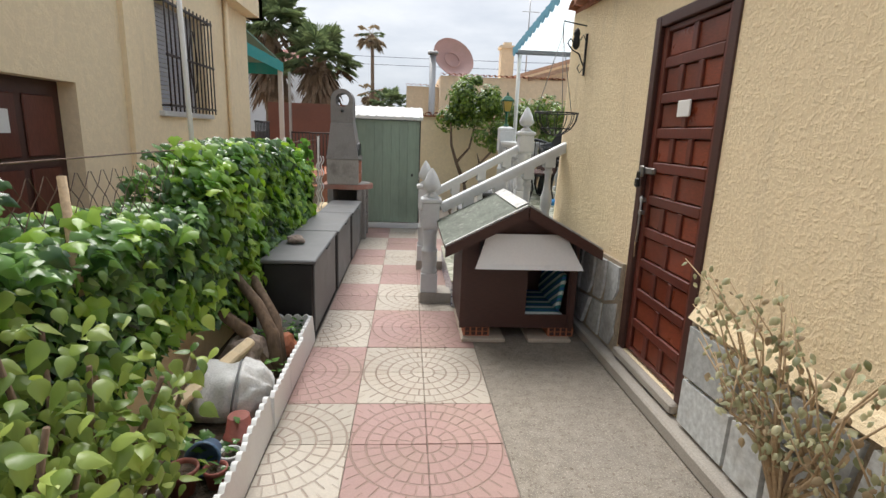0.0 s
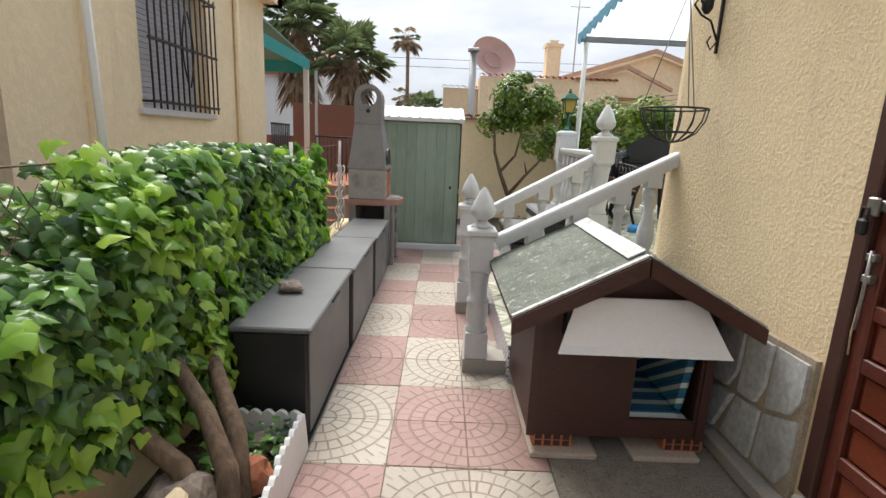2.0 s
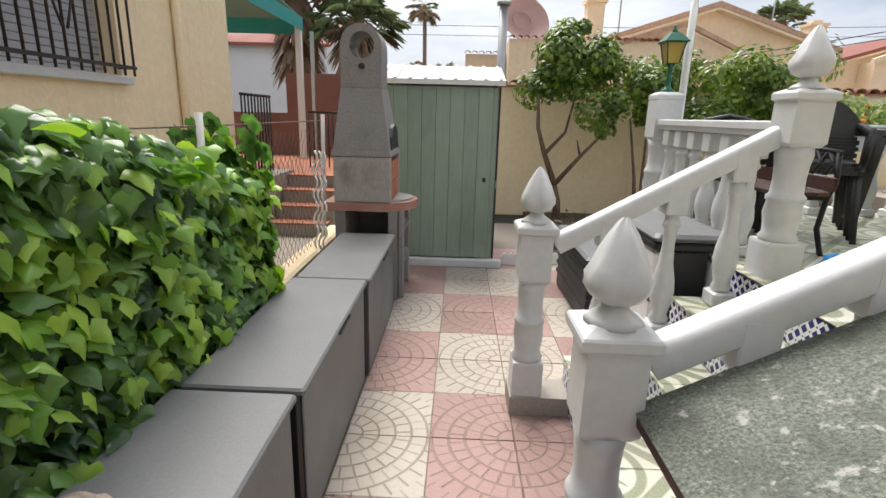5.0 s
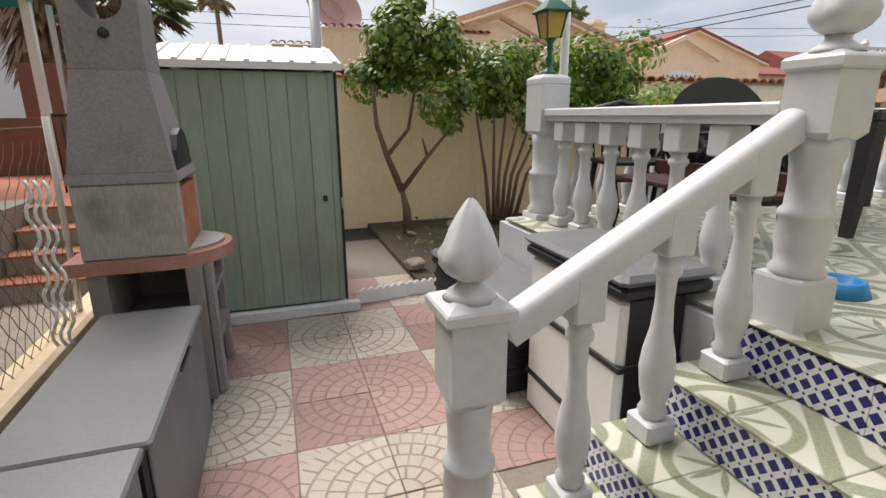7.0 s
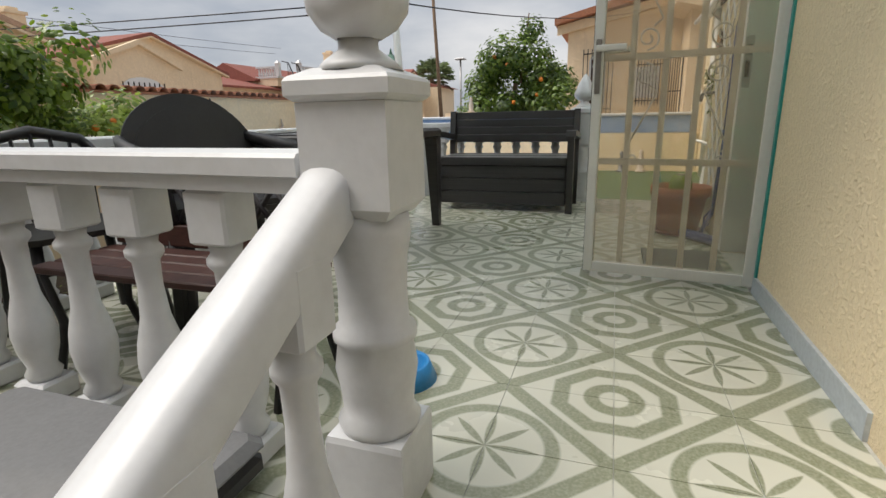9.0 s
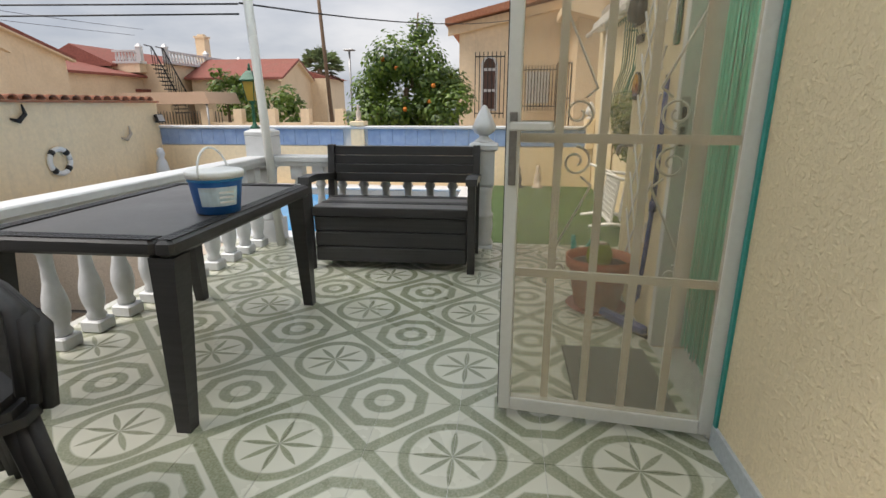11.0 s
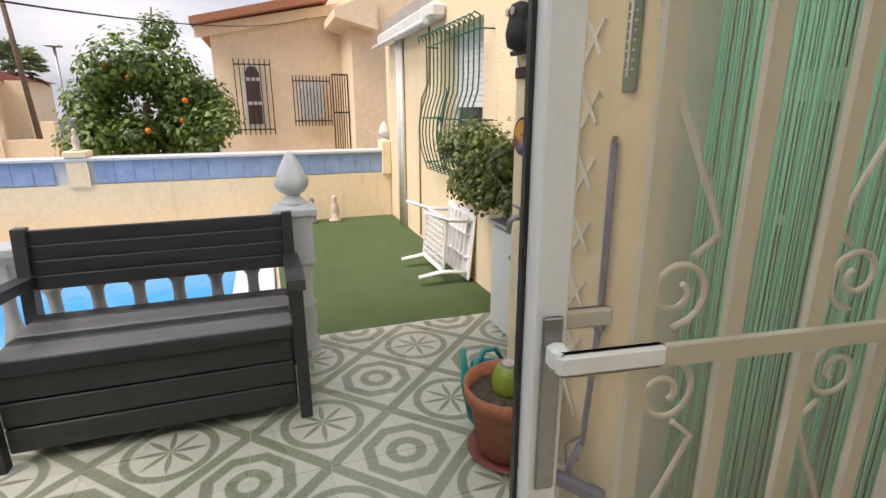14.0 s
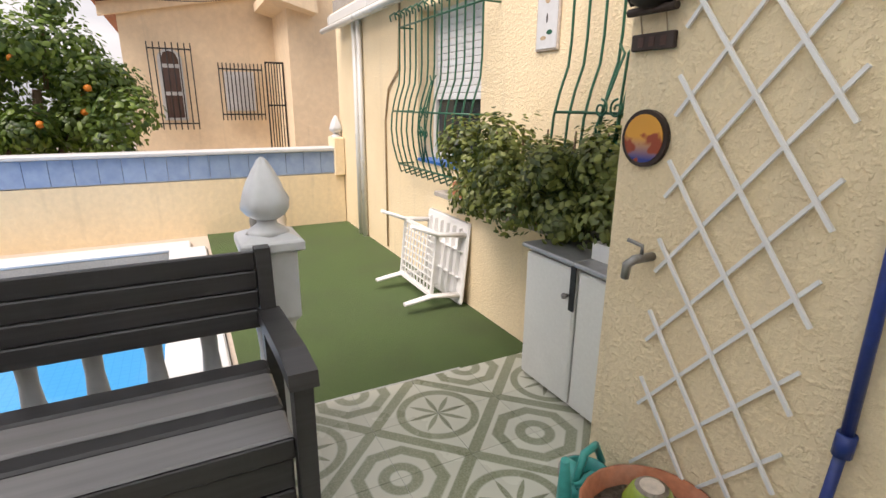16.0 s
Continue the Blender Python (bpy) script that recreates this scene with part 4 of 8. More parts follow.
pillar(west, P2X, P2Y, 0.60, 1.08)
north = thing("terrace_balustrade", "white painted concrete balustrade of turned balusters", "balustrade", "terrace balustrades")
rail(north, (1.53, 7.60, T + RH), (5.2, 7.41, T + RH), 0.08, 0.038, False)
for i in range(18):
    ob = part("baluster", BAL, WHITE, north)
    ob.location = (1.68 + i * 0.2, 7.592 - i * 0.0101, T)
P3X, P3Y = 5.28, 7.40
pillar(north, P3X, P3Y, T, 0.90)
east = thing("terrace_balustrade", "white painted concrete balustrade of turned balusters", "balustrade", "terrace balustrades")
rail(east, (5.28, 5.72, T + RH), (5.28, 7.30, T + RH), 0.085, 0.04, False)
for i in range(8):
    ob = part("baluster", BAL, WHITE, east)
    ob.location = (5.28, 5.86 + i * 0.18, T)
newel(5.27, 5.62, LOW, 0.99, 0.085, 1.05, parent=east, cap=0.11)

# ---- turf, pool, garden walls ----
pool = thing("pool_surround", "", "", "", "structure")
part("raised_ground", Geo().box(5.40, 9.9, 3.8, 5.75, -0.02, LOW - 0.012).box(5.41, 6.2, 5.751, 11.7, -0.02, LOW - 0.012).box(9.0, 9.9, 5.751, 11.7, -0.02, LOW - 0.012).box(6.201, 8.999, 10.6, 11.7, -0.02, LOW - 0.012), COPING, pool)
part("coping_edge", Geo().box(5.78, 6.2, 5.90, 10.7, LOW - 0.011, LOW + 0.03, c=0.012).box(9.0, 9.3, 5.90, 10.7, LOW - 0.011, LOW + 0.03, c=0.012).box(6.201, 8.999, 5.76, 6.1, LOW - 0.011, LOW + 0.03, c=0.012).box(6.201, 8.999, 10.5, 10.7, LOW - 0.011, LOW + 0.03, c=0.012), WHITE, pool)
setting("turf", B(5.37, 9.58, RY + 0.003, 5.72, LOW - 0.011, LOW + 0.006), TURF, "green artificial turf beside the pool")
setting("water", B(6.2, 9.0, 6.1, 10.5, 0.1, LOW - 0.09), WATER, "clear blue swimming pool water with small tiles")
wall = thing("wall_east", "yellow garden wall topped with a band of blue tiles", "", "", "structure")
part("render", Geo().box(9.6, 9.8, 4.08, 11.7, -0.02, 1.22), YELLOW_SMOOTH, wall)
part("upper_core", B(9.63, 9.8, 4.08, 11.7, 1.22, 1.50), WHITE, wall)
for i in range(36):
    y0 = 4.16 + i * 0.208
    if abs(y0 + 0.1 - 7.85) > 0.2:
        part("blue_tile", B(9.606, 9.629, y0, y0 + 0.203, 1.235, 1.495), BLUE_TILE, wall)
part("coping", B(9.57, 9.83, 4.05, 11.7, 1.50, 1.545, c=0.01), WHITE, wall)
part("pier", Geo().box(9.58, 9.62, 7.75, 7.97, 1.2, 1.499).box(9.56, 9.84, 7.74, 7.98, 1.546, 1.62, c=0.01), YELLOW_SMOOTH, wall)
part("end_pier", B(9.55, 9.84, 4.075, 4.20, 1.2, 1.66, c=0.008), YELLOW_SMOOTH, wall)
nw = thing("wall_north", "yellow rendered garden wall with a clay tile coping", "", "", "structure")
part("render", Geo().box(-1.0, 9.6, 11.35, 11.55, -0.02, 1.92), YELLOW_SMOOTH, nw)
part("bedding", B(-1.0, 9.6, 11.3, 11.6, 1.92, 1.95), ROOF_TILE, nw)
for i in range(56):
    ob = part("clay_tile", CLAY, ROOF_TILE, nw)
    ob.matrix_basis = pose(-0.88 + i * 0.186, 11.27, 1.955, 0, 0, 0)

# ---- neighbour's house on the other side ----
LX = -2.75
lh = thing("house_left", "", "", "", "structure")
LWY0, LWY1, LWZ0, LWZ1 = 6.04, 7.36, 1.70, 2.90
pieces("wall", (
    (LX - 0.25, LX, -3.0, 3.2, 0, 5.0),
    (LX - 0.25, LX, 3.2, 4.55, 1.86, 5.0),
    (LX - 0.25, LX, 4.55, LWY0, 0, 5.0),
    (LX - 0.25, LX, LWY0, LWY1, 0, LWZ0),
    (LX - 0.25, LX, LWY0, LWY1, LWZ1, 5.0),
    (LX - 0.25, LX, LWY1, 9.25, 0, 5.0),
    (-8.0, LX - 0.25, 9.0, 9.25, 0, 5.0),
    (-8.0, LX - 0.25, -3.0, -2.75, 0, 5.0),
), YELLOW_SMOOTH, lh)
part("upper_ledge", Geo().box(LX, LX + 0.22, 7.9, 9.47, 3.33, 5.0).box(-8, LX + 0.22, 9.25, 9.47, 3.33, 5.0), YELLOW_SMOOTH, lh)
part("roof", B(-8.0, LX - 0.01, -3.0, 9.25, 5.0, 5.1), CEMENT, lh)
part("back_wall", B(-8.2, -8.0, -3.0, 9.25, 0, 5.0), YELLOW_SMOOTH, lh)
part("band", B(LX, LX + 0.05, 5.3, 5.42, 0.9, 5.0), YELLOW_SMOOTH, lh)
dl = thing("door_2", "dark brown panelled door set deep in the wall", "door", "", "structure")
part("leaf", B(LX - 0.2, LX - 0.15, 3.2, 4.55, 0.0, 1.86), DARK_WOOD, dl)
for i in range(3):
    for j in range(3):
        part("panel", B(LX - 0.149, LX - 0.135, 3.28 + i * 0.42, 3.62 + i * 0.42, 0.15 + j * 0.56, 0.62 + j * 0.56, c=0.008), DOOR_WOOD, dl)
part("label_plate", B(LX - 0.134, LX - 0.128, 3.75, 3.95, 1.45, 1.62), WHITE_PLASTIC, dl)
wl_ = thing("window_1", "shuttered window behind a dark wrought-iron grille", "window", "", "structure")
for i in range(24):
    part("shutter_slat", B(LX - 0.16, LX - 0.145, LWY0, LWY1, LWZ0 + i * 0.05, LWZ0 + i * 0.05 + 0.046, c=0.004), SHUTTER_DIM, wl_)
part("sill", B(LX - 0.14, LX + 0.06, LWY0 - 0.08, LWY1 + 0.06, LWZ0 - 0.06, LWZ0 - 0.001, c=0.008), WHITE, wl_)
gr = thing("window_grille", "dark brown wrought-iron window grille with scrollwork", "window grille")
gx = LX + 0.10
for z in (LWZ0 + 0.06, LWZ0 + 0.60, LWZ1 - 0.05):
    part("rail", Geo().box(gx - 0.012, gx + 0.012, LWY0 - 0.02, LWY1 + 0.02, z - 0.012, z + 0.012), BROWN_IRON, gr)
for z in (LWZ0 + 0.06, LWZ1 - 0.05):
    for y in (LWY0, LWY1):
        part("wall_lug", B(LX - 0.02, gx, y - 0.01, y + 0.01, z - 0.01, z + 0.01), BROWN_IRON, gr)
for i in range(13):
    y = LWY0 + (LWY1 - LWY0) * i / 12
    part("bar", Geo().tube([(gx, y, LWZ0 + 0.0), (gx, y, LWZ1)], 0.009, 6), BROWN_IRON, gr)
for s in (-1, 1):
    cy, cz = (LWY0 + LWY1) / 2, (LWZ0 + LWZ1) / 2
    pts = [(gx + 0.012, cy + s * (0.02 + 0.09 * math.sin(a * 0.35)), cz - 0.36 + a * 0.08) for a in range(10)]
    part("scroll", Geo().tube(pts, 0.008, 6), BROWN_IRON, gr)


# ---- things along the path ----
def storage_box(y0, y1, shift, label, name="storage_box"):
    b = thing(name, label, "storage box", "storage boxes along the path", m=pose(shift, 0, 0))
    part("body", B(-1.075, -0.70, y0 + 0.015, y1 - 0.015, 0.0, 0.571, c=0.012), BOX_BLACK, b)
    part("front_panel", B(-0.6995, -0.69, y0 + 0.03, y1 - 0.03, 0.02, 0.56, c=0.004), BOX_GREY, b)
    part("lid", Geo().box(-1.09, -0.675, y0, y1, 0.572, 0.602, c=0.008), BOX_GREY, b)
    part("lid_grip", B(-0.676, -0.664, (y0 + y1) / 2 - 0.1, (y0 + y1) / 2 + 0.1, 0.578, 0.594, c=0.004), BOX_BLACK, b)
    return b


storage_box(3.69, 4.85, 0.005, "long dark grey plastic storage box with a stone on it")
storage_box(4.872, 6.012, 0.022, "long dark grey plastic garden storage box, lid shut")
storage_box(6.02, 7.115, 0.038, "long dark grey plastic storage box with scuffed lid")


def pebble(name, x, y, z, r, sq, seed, mat, label, cat="stone", group=""):
    """A lumpy stone resting at height z."""
    noise.seed_set(seed)
    bm = bmesh.new()
    bmesh.ops.create_icosphere(bm, subdivisions=3, radius=1.0)
    for v in bm.verts:
        k = 1 + 0.35 * noise.noise(v.co * 1.1 + Vector((seed, 0, 0))) + 0.12 * noise.noise(v.co * 3.1)
        v.co = Vector((v.co.x * r * k, v.co.y * r * k * sq[0], v.co.z * r * k * sq[1]))
    low = min(v.co.z for v in bm.verts)
    for v in bm.verts:
        v.co += Vector((x, y, z - low - 0.004))
    me = bpy.data.meshes.new(name)
    bm.to_mesh(me)
    bm.free()
    me.materials.append(mat)
    return part(name, me, None, None, label, cat, group)


pebble("stone", -0.938, 4.28, 0.60, 0.075, (0.75, 0.5), 3, ROCK, "brown and grey stone resting on the storage box lid")
pebble("rock", -0.98, 2.98, 0.05, 0.14, (0.9, 0.85), 5, ROCK, "pale brown rock in the planting bed", "rock", "bed rocks")
pebble("rock", -0.80, 3.22, 0.05, 0.09, (0.9, 0.9), 7, TERRACOTTA, "reddish rock at the foot of the ivy", "rock", "bed rocks")
pebble("rock", -0.86, 3.50, 0.05, 0.06, (1.0, 0.8), 9, ROCK, "small grey rock in the planting bed", "rock", "bed rocks")

# scalloped white bed edging
edging = thing("bed_edging", "white plastic bed edging with a scalloped top", "edging", "bed edgings")
poly = [(0, 0)]
for i in range(6):
    poly += [(i * 0.065 + 0.065 * k / 6, 0.19 + 0.022 * math.sin(math.pi * k / 6)) for k in range(7)]
poly += [(0.39, 0)]
EDGE = Geo().prism(poly, "x", -0.012, 0.012).mesh("panel", WHITE_PLASTIC)
for i in range(12):
    ob = part("panel", EDGE, None, edging)
    ob.matrix_basis = pose(-0.685 + rnd(-0.004, 0.004), -1.1 + i * 0.392, 0.0, rnd(-1, 1), rnd(-5, 1), rnd(-0.6, 0.6))
ob = part("panel", EDGE, None, edging)
ob.matrix_basis = pose(-0.70, 3.60, 0.0, 0, 0, 90)
edging2 = thing("bed_edging", "low white plastic edging round the rear bed", "edging", "bed edgings")
for i, (x, y, a) in enumerate(((0.30, 8.46, -82), (0.70, 8.52, -82), (1.08, 8.58, -90), (1.46, 8.6, -90))):
    ob = part("panel", EDGE, None, edging2)
    ob.matrix_basis = pose(x, y, -0.09, 0, 0, a)

# low boundary wall and wire fence
low = thing("boundary_wall", "low yellow rendered wall under the wire fence", "wall", "", "structure")
part("render", Geo().box(-1.43, -1.27, -2.0, 8.2, 0.0, 0.42, c=0.02), YELLOW_SMOOTH, low)
fence = thing("wire_fence", "rusty chain-link fence on thin posts", "fence")
FX, FZ0, FZ1 = -1.35, 0.42, 1.40
for y in (0.9, 3.3, 5.7, 7.75):
    part("post", Geo().tube([(FX, y, 0.3), (FX + rnd(-0.02, 0.02), y, 1.46)], 0.016, 8), WHITE_METAL, fence)
mesh_g, step = Geo(), 0.058
for d in (1, -1):
    y = -1.0
    while y < 7.75:
        n = int((FZ1 - FZ0) / step)
        pts = [(FX + 0.004 * d * (1 if k % 2 else -1), y + d * step * k * 0.78, FZ0 + k * step) for k in range(n + 1)]
        pts = [p for p in pts if -1.0 <= p[1] <= 7.75]
        if len(pts) > 1:
            mesh_g.tube(pts, 0.0022, 3, caps=False)
        y += step * 1.56
part("mesh", mesh_g, RUSTY, fence)
part("top_wire", Geo().tube([(FX, -1, 1.40), (FX, 1.5, 1.405), (FX, 3.3, 1.41), (FX, 5.7, 1.40), (FX, 7.75, 1.41)], 0.004, 5), RUSTY, fence)
part("cane", Geo().tube([(-1.12, 1.75, 0.1), (-1.22, 1.9, 0.75), (-1.3, 2.0, 1.35)], [0.022, 0.02, 0.016], 8), STRAW, fence, "leaning dry cane")

# ivy over the fence
ivy = thing("ivy_hedge", "thick dark green ivy hedge with paler young leaves", "hedge")


def ivy_face(y, z):
    n = noise.noise(Vector((y * 1.3, z * 1.6, 0.0)))
    return -1.13 - (0.11 * min(1.0, (3.1 - y) / 0.9) if y < 3.1 else 0.0) + 0.10 * n + 0.05 * noise.noise(Vector((y * 4, z * 4, 5)))


def ivy_top(y):
    t = 1.34 if y < 1.5 else (1.13 if y < 2.9 else min(1.43, 1.22 + 0.30 * (y - 2.9)))
    return t + 0.06 * noise.noise(Vector((y * 1.7, 3, 1))) - (0.24 * (y - 4.7) if y > 4.7 else 0)


def ivy_low(y):
    return 0.40 + 0.12 * noise.noise(Vector((y * 2.1, 9, 1))) - (0.14 if 3.2 < y < 3.75 else 0.0)


# dark solid added inside the hedge, standing in for shade between leaves
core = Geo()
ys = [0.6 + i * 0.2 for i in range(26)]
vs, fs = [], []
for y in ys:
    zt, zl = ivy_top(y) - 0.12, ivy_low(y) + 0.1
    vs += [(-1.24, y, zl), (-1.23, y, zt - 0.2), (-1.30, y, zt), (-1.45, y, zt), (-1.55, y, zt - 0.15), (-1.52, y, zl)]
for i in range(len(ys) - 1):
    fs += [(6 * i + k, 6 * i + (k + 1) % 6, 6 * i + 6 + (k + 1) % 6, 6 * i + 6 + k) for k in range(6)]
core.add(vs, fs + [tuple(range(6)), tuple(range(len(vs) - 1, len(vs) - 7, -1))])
part("dark_core", core, worn("dark_hedge_core", (0.03, 0.035, 0.015), 0.9), ivy, "added dark core standing in for the shade among the leaves", "", "", "stuff")
g, g2 = Geo(), Geo()
random.seed(21)
for i in range(11500):
    y = rnd(0.6, 5.85)
    u = rnd(0, 1)
    zt, zl = ivy_top(y), ivy_low(y)
    if u < 0.72:
        z = zl + (zt - zl) * rnd(0, 1) ** 0.9
        k = max(0.0, (z - zt + 0.2) / 0.2)
        p = (ivy_face(y, z) - 0.26 * k * k + rnd(-0.12, 0.05), y, z)
        out = (1.0, rnd(-1.5, 1.1), rnd(-0.5, 1.9) + k)
    elif u < 0.95:
        z = zt
        p = (rnd(-1.62, -1.08), y, zt + rnd(-0.08, 0.07) - 0.05)
        out = (rnd(-0.2, 1.3), rnd(-0.9, 0.6), 0.8)
    else:
        z = rnd(zl, zt)
        p = (rnd(-1.55, -1.08), 5.8 + rnd(-0.05, 0.05), z)
        out = (0.4, 1.0, 0.4)
    # young shoots come in patches, most where the hedge hangs over the box
    patch = noise.noise(Vector((y * 2.3, z * 2.6, 4.0)))
    young = rnd(0, 1) < max(0.04, 0.22 + 0.75 * patch + (0.22 if 3.2 < y < 3.9 and z < 0.8 else 0.0) + (0.10 if u > 0.8 else 0.0) - (0.26 if y < 2.9 else 0.0))
    if young:
        p = (p[0] + 0.04, p[1], p[2])
    leaf(g2 if young else g, p, out, rnd(0.05, 0.108), IVY_SHAPE, 0.8, cup=0.2)
# shoots standing above the hedge
for yy, h in ((3.05, 0.22), (3.2, 0.12), (2.0, 0.1), (1.3, 0.14)):
    for k in range(14):
        leaf(g2, (-1.28 + rnd(-0.05, 0.08), yy + rnd(-0.06, 0.06), ivy_top(yy) + h * rnd(-0.3, 1.0)), (rnd(-0.2, 1), rnd(-1, 0.4), 0.6), rnd(0.05, 0.10), IVY_SHAPE, 0.8)
part("leaves", g, IVY, ivy, "glossy dark ivy leaves", "", "", "stuff")
part("young_leaves", g2, IVY_YOUNG, ivy, "bright yellow-green young leaves", "", "", "stuff")
for k, pts in enumerate((((-0.80, 2.98, 0.03), (-0.83, 3.05, 0.28), (-0.95, 3.16, 0.45), (-1.15, 3.3, 0.62)), ((-0.79, 3.05, 0.03), (-0.86, 3.22, 0.32), (-1.0, 3.4, 0.45), (-1.2, 3.7, 0.6)), ((-0.84, 2.95, 0.05), (-0.98, 3.0, 0.32), (-1.15, 3.02, 0.45), (-1.25, 3.0, 0.6)))):
    part("stem", Geo().tube(pts, [0.05, 0.042, 0.036, 0.03], 10), BARK, ivy)

# broad-leaved bush by the start of the path
bush = thing("bush", "leafy shrub with broad light-green leaves and cut stems", "shrub")
g = Geo()
random.seed(5)
tips = []
for i in range(20):
    a, s = rnd(0, 6.28), rnd(0.15, 0.5)
    b = (-1.06 + rnd(-0.16, 0.12), 1.36 + rnd(-0.3, 0.26), 0.03)
    m = (b[0] + 0.4 * s * math.cos(a), b[1] + 0.5 * s * math.sin(a), 0.36)
    e = (b[0] + s * 0.8 * math.cos(a), b[1] + s * 0.95 * math.sin(a), rnd(0.5, 0.98))
    tips += [m, e, tuple((p + q) / 2 for p, q in zip(m, e))]
    part("branch", Geo().tube([b, m, e], [0.016, 0.013, 0.008], 6), BARK, bush)
for i in range(1250):
    t = random.choice(tips)
    p = [t[k] + random.gauss(0, 0.1) for k in range(3)]
    p[2] = max(0.12, p[2])
    if p[0] > -0.74:
        p[0] = -0.74 - rnd(0, 0.12)
    leaf(g, p, (rnd(-0.5, 1.1), rnd(-0.9, 0.5), rnd(0.3, 1.2)), rnd(0.04, 0.088), BROAD_SHAPE, 0.7, cup=0.16)
part("leaves", g, BUSH, bush, "", "", "", "stuff")

# straggly plant against the right-hand wall
dry = thing("straggly_shrub", "thin half-dry shrub with small grey-green leaves against the wall", "shrub")
g, g2 = Geo(), Geo()
random.seed(8)
for y0, x0 in ((1.52, 1.43), (1.24, 1.42)):
    part("trunk", Geo().tube([(x0, y0, 0.07), (x0 - 0.02, y0 + 0.02, 0.22), (x0 - 0.04, y0 - 0.02, 0.42)], [0.022, 0.018, 0.013], 8), BARK, dry)
for i in range(40):
    y0, x0 = random.choice(((1.52, 1.40), (1.52, 1.40), (1.24, 1.40)))
    a, top = rnd(-0.5, 0.55), rnd(0.72, 1.08)
    pts = [(x0, y0, rnd(0.2, 0.4)), (x0 - 0.02 + rnd(-0.04, 0.03), y0 + a * 0.35, 0.5 + rnd(-0.06, 0.06)), (x0 - 0.05 + rnd(-0.1, 0.06), y0 + a * 0.7, top - 0.2), (x0 - 0.08 + rnd(-0.14, 0.1), y0 + a, top)]
    part("twig", Geo().tube(pts, [0.009, 0.006, 0.004, 0.0025], 5), STRAW, dry)
    for k in range(17):
        q = 0.6 + rnd(0, 1) ** 0.7 * 2.39
        j = int(q)
        p = [pts[j][c] + (pts[j + 1][c] - pts[j][c]) * (q - j) + rnd(-0.04, 0.04) for c in range(3)]
        leaf(g if rnd(0, 1) < 0.75 else g2, p, (rnd(-1, 0.2), rnd(-1, 0.5), rnd(0, 1)), rnd(0.022, 0.043), OVAL_SHAPE, 0.7, cup=0.3)
part("leaves", g, GREY_LEAF, dry, "", "", "", "stuff")
part("dry_leaves", g2, DRY_LEAF, dry, "", "", "", "stuff")

# sack, pots and small plants in the bed
sack = thing("sack", "full grey-white plastic sack lying on its side in the bed", "sack", m=pose(-1.14, 2.50, 0.19, 0, 6, 10))
noise.seed_set(4)
SL, SN = 46, 40
sv = []
for i in range(SL):
    u = i / (SL - 1)
    if u < 0.25:
        r = 0.160 * max(0.03, math.sin(math.pi / 2 * u / 0.25)) ** 0.6
    elif u < 0.62:
        r = 0.155 + 0.01 * math.sin(u * 7)
    elif u < 0.9:
        r = 0.165 - 0.06 * ((u - 0.62) / 0.28) ** 1.6
    else:
        r = 0.105 - 0.07 * ((u - 0.9) / 0.1) ** 2
    for k in range(SN):
        a = 2 * math.pi * k / SN
        fold = 0.03 * noise.noise(Vector((u * 5, math.cos(a) * 1.4, math.sin(a) * 1.4)))
        pleat = max(0.0, (u - 0.45) / 0.55) * 0.075 * noise.noise(Vector((u * 5, math.cos(a) * 6, math.sin(a) * 6)))
        rr = max(0.004, r + (fold + pleat) * min(1, u / 0.06))
        sv.append((u * 0.44, rr * math.cos(a) * 1.12, max(-0.145, rr * math.sin(a))))
sg = Geo()
sg.add(sv, [(i * SN + k, i * SN + (k + 1) % SN, (i + 1) * SN + (k + 1) % SN, (i + 1) * SN + k) for i in range(SL - 1) for k in range(SN)] + [tuple(range(SN - 1, -1, -1)), tuple(range((SL - 1) * SN, SL * SN))], 0, True)
part("bag", sg, BAG, sack)
for x in (0.05, 0.25):
    part("strap", Geo().tube([(x + 0.01 * math.sin(a), 0.181 * math.cos(a), max(-0.144, 0.163 * math.sin(a))) for a in [2 * math.pi * q / 24 for q in range(25)]], 0.006, 6), BOX_GREY, sack, "dark grey strap")


def flower_pot(x, y, z, r, h, mat, label, tilt=(0, 0), soil=True, group="bed pots"):
    p = thing("flower_pot", label, "flower pot", group, m=pose(x, y, z, tilt[0], tilt[1], 0))
    t = 0.008
    part("pot", Geo().lathe(0, 0, [(r * 0.68, 0), (r * 0.92, h * 0.8), (r * 1.02, h * 0.8), (r * 1.04, h), (r * 1.04 - t, h), (r * 0.92 - t, h * 0.82), (r * 0.66, 0.02)], 20), mat, p)
    if soil:
        part("soil", Geo().lathe(0, 0, [(0.001, h * 0.8), (r * 0.9, h * 0.8), (r * 0.9, h * 0.84), (0.001, h * 0.86)], 16), SOIL, p)
    return p


flower_pot(-0.80, 2.28, 0.05, 0.075, 0.13, RED_PLASTIC, "small terracotta pot turned upside down", (180, 0), False).location.z = 0.18
flower_pot(-0.87, 2.10, 0.12, 0.072, 0.13, STEEL_BLUE, "dull blue plastic pot lying tilted", (75, 20), False)
flower_pot(-0.91, 1.90, 0.05, 0.065, 0.12, RED_PLASTIC, "red-brown plastic pot with a pale rim")
flower_pot(-0.79, 1.94, 0.05, 0.05, 0.09, RED_PLASTIC, "small red-brown pot among other pots")
flower_pot(-0.99, 1.80, 0.05, 0.06, 0.12, BAG, "whitish plastic pot at the bed edge")
flower_pot(-0.77, 2.06, 0.05, 0.05, 0.08, BAG, "small speckled pale pot against the edging")
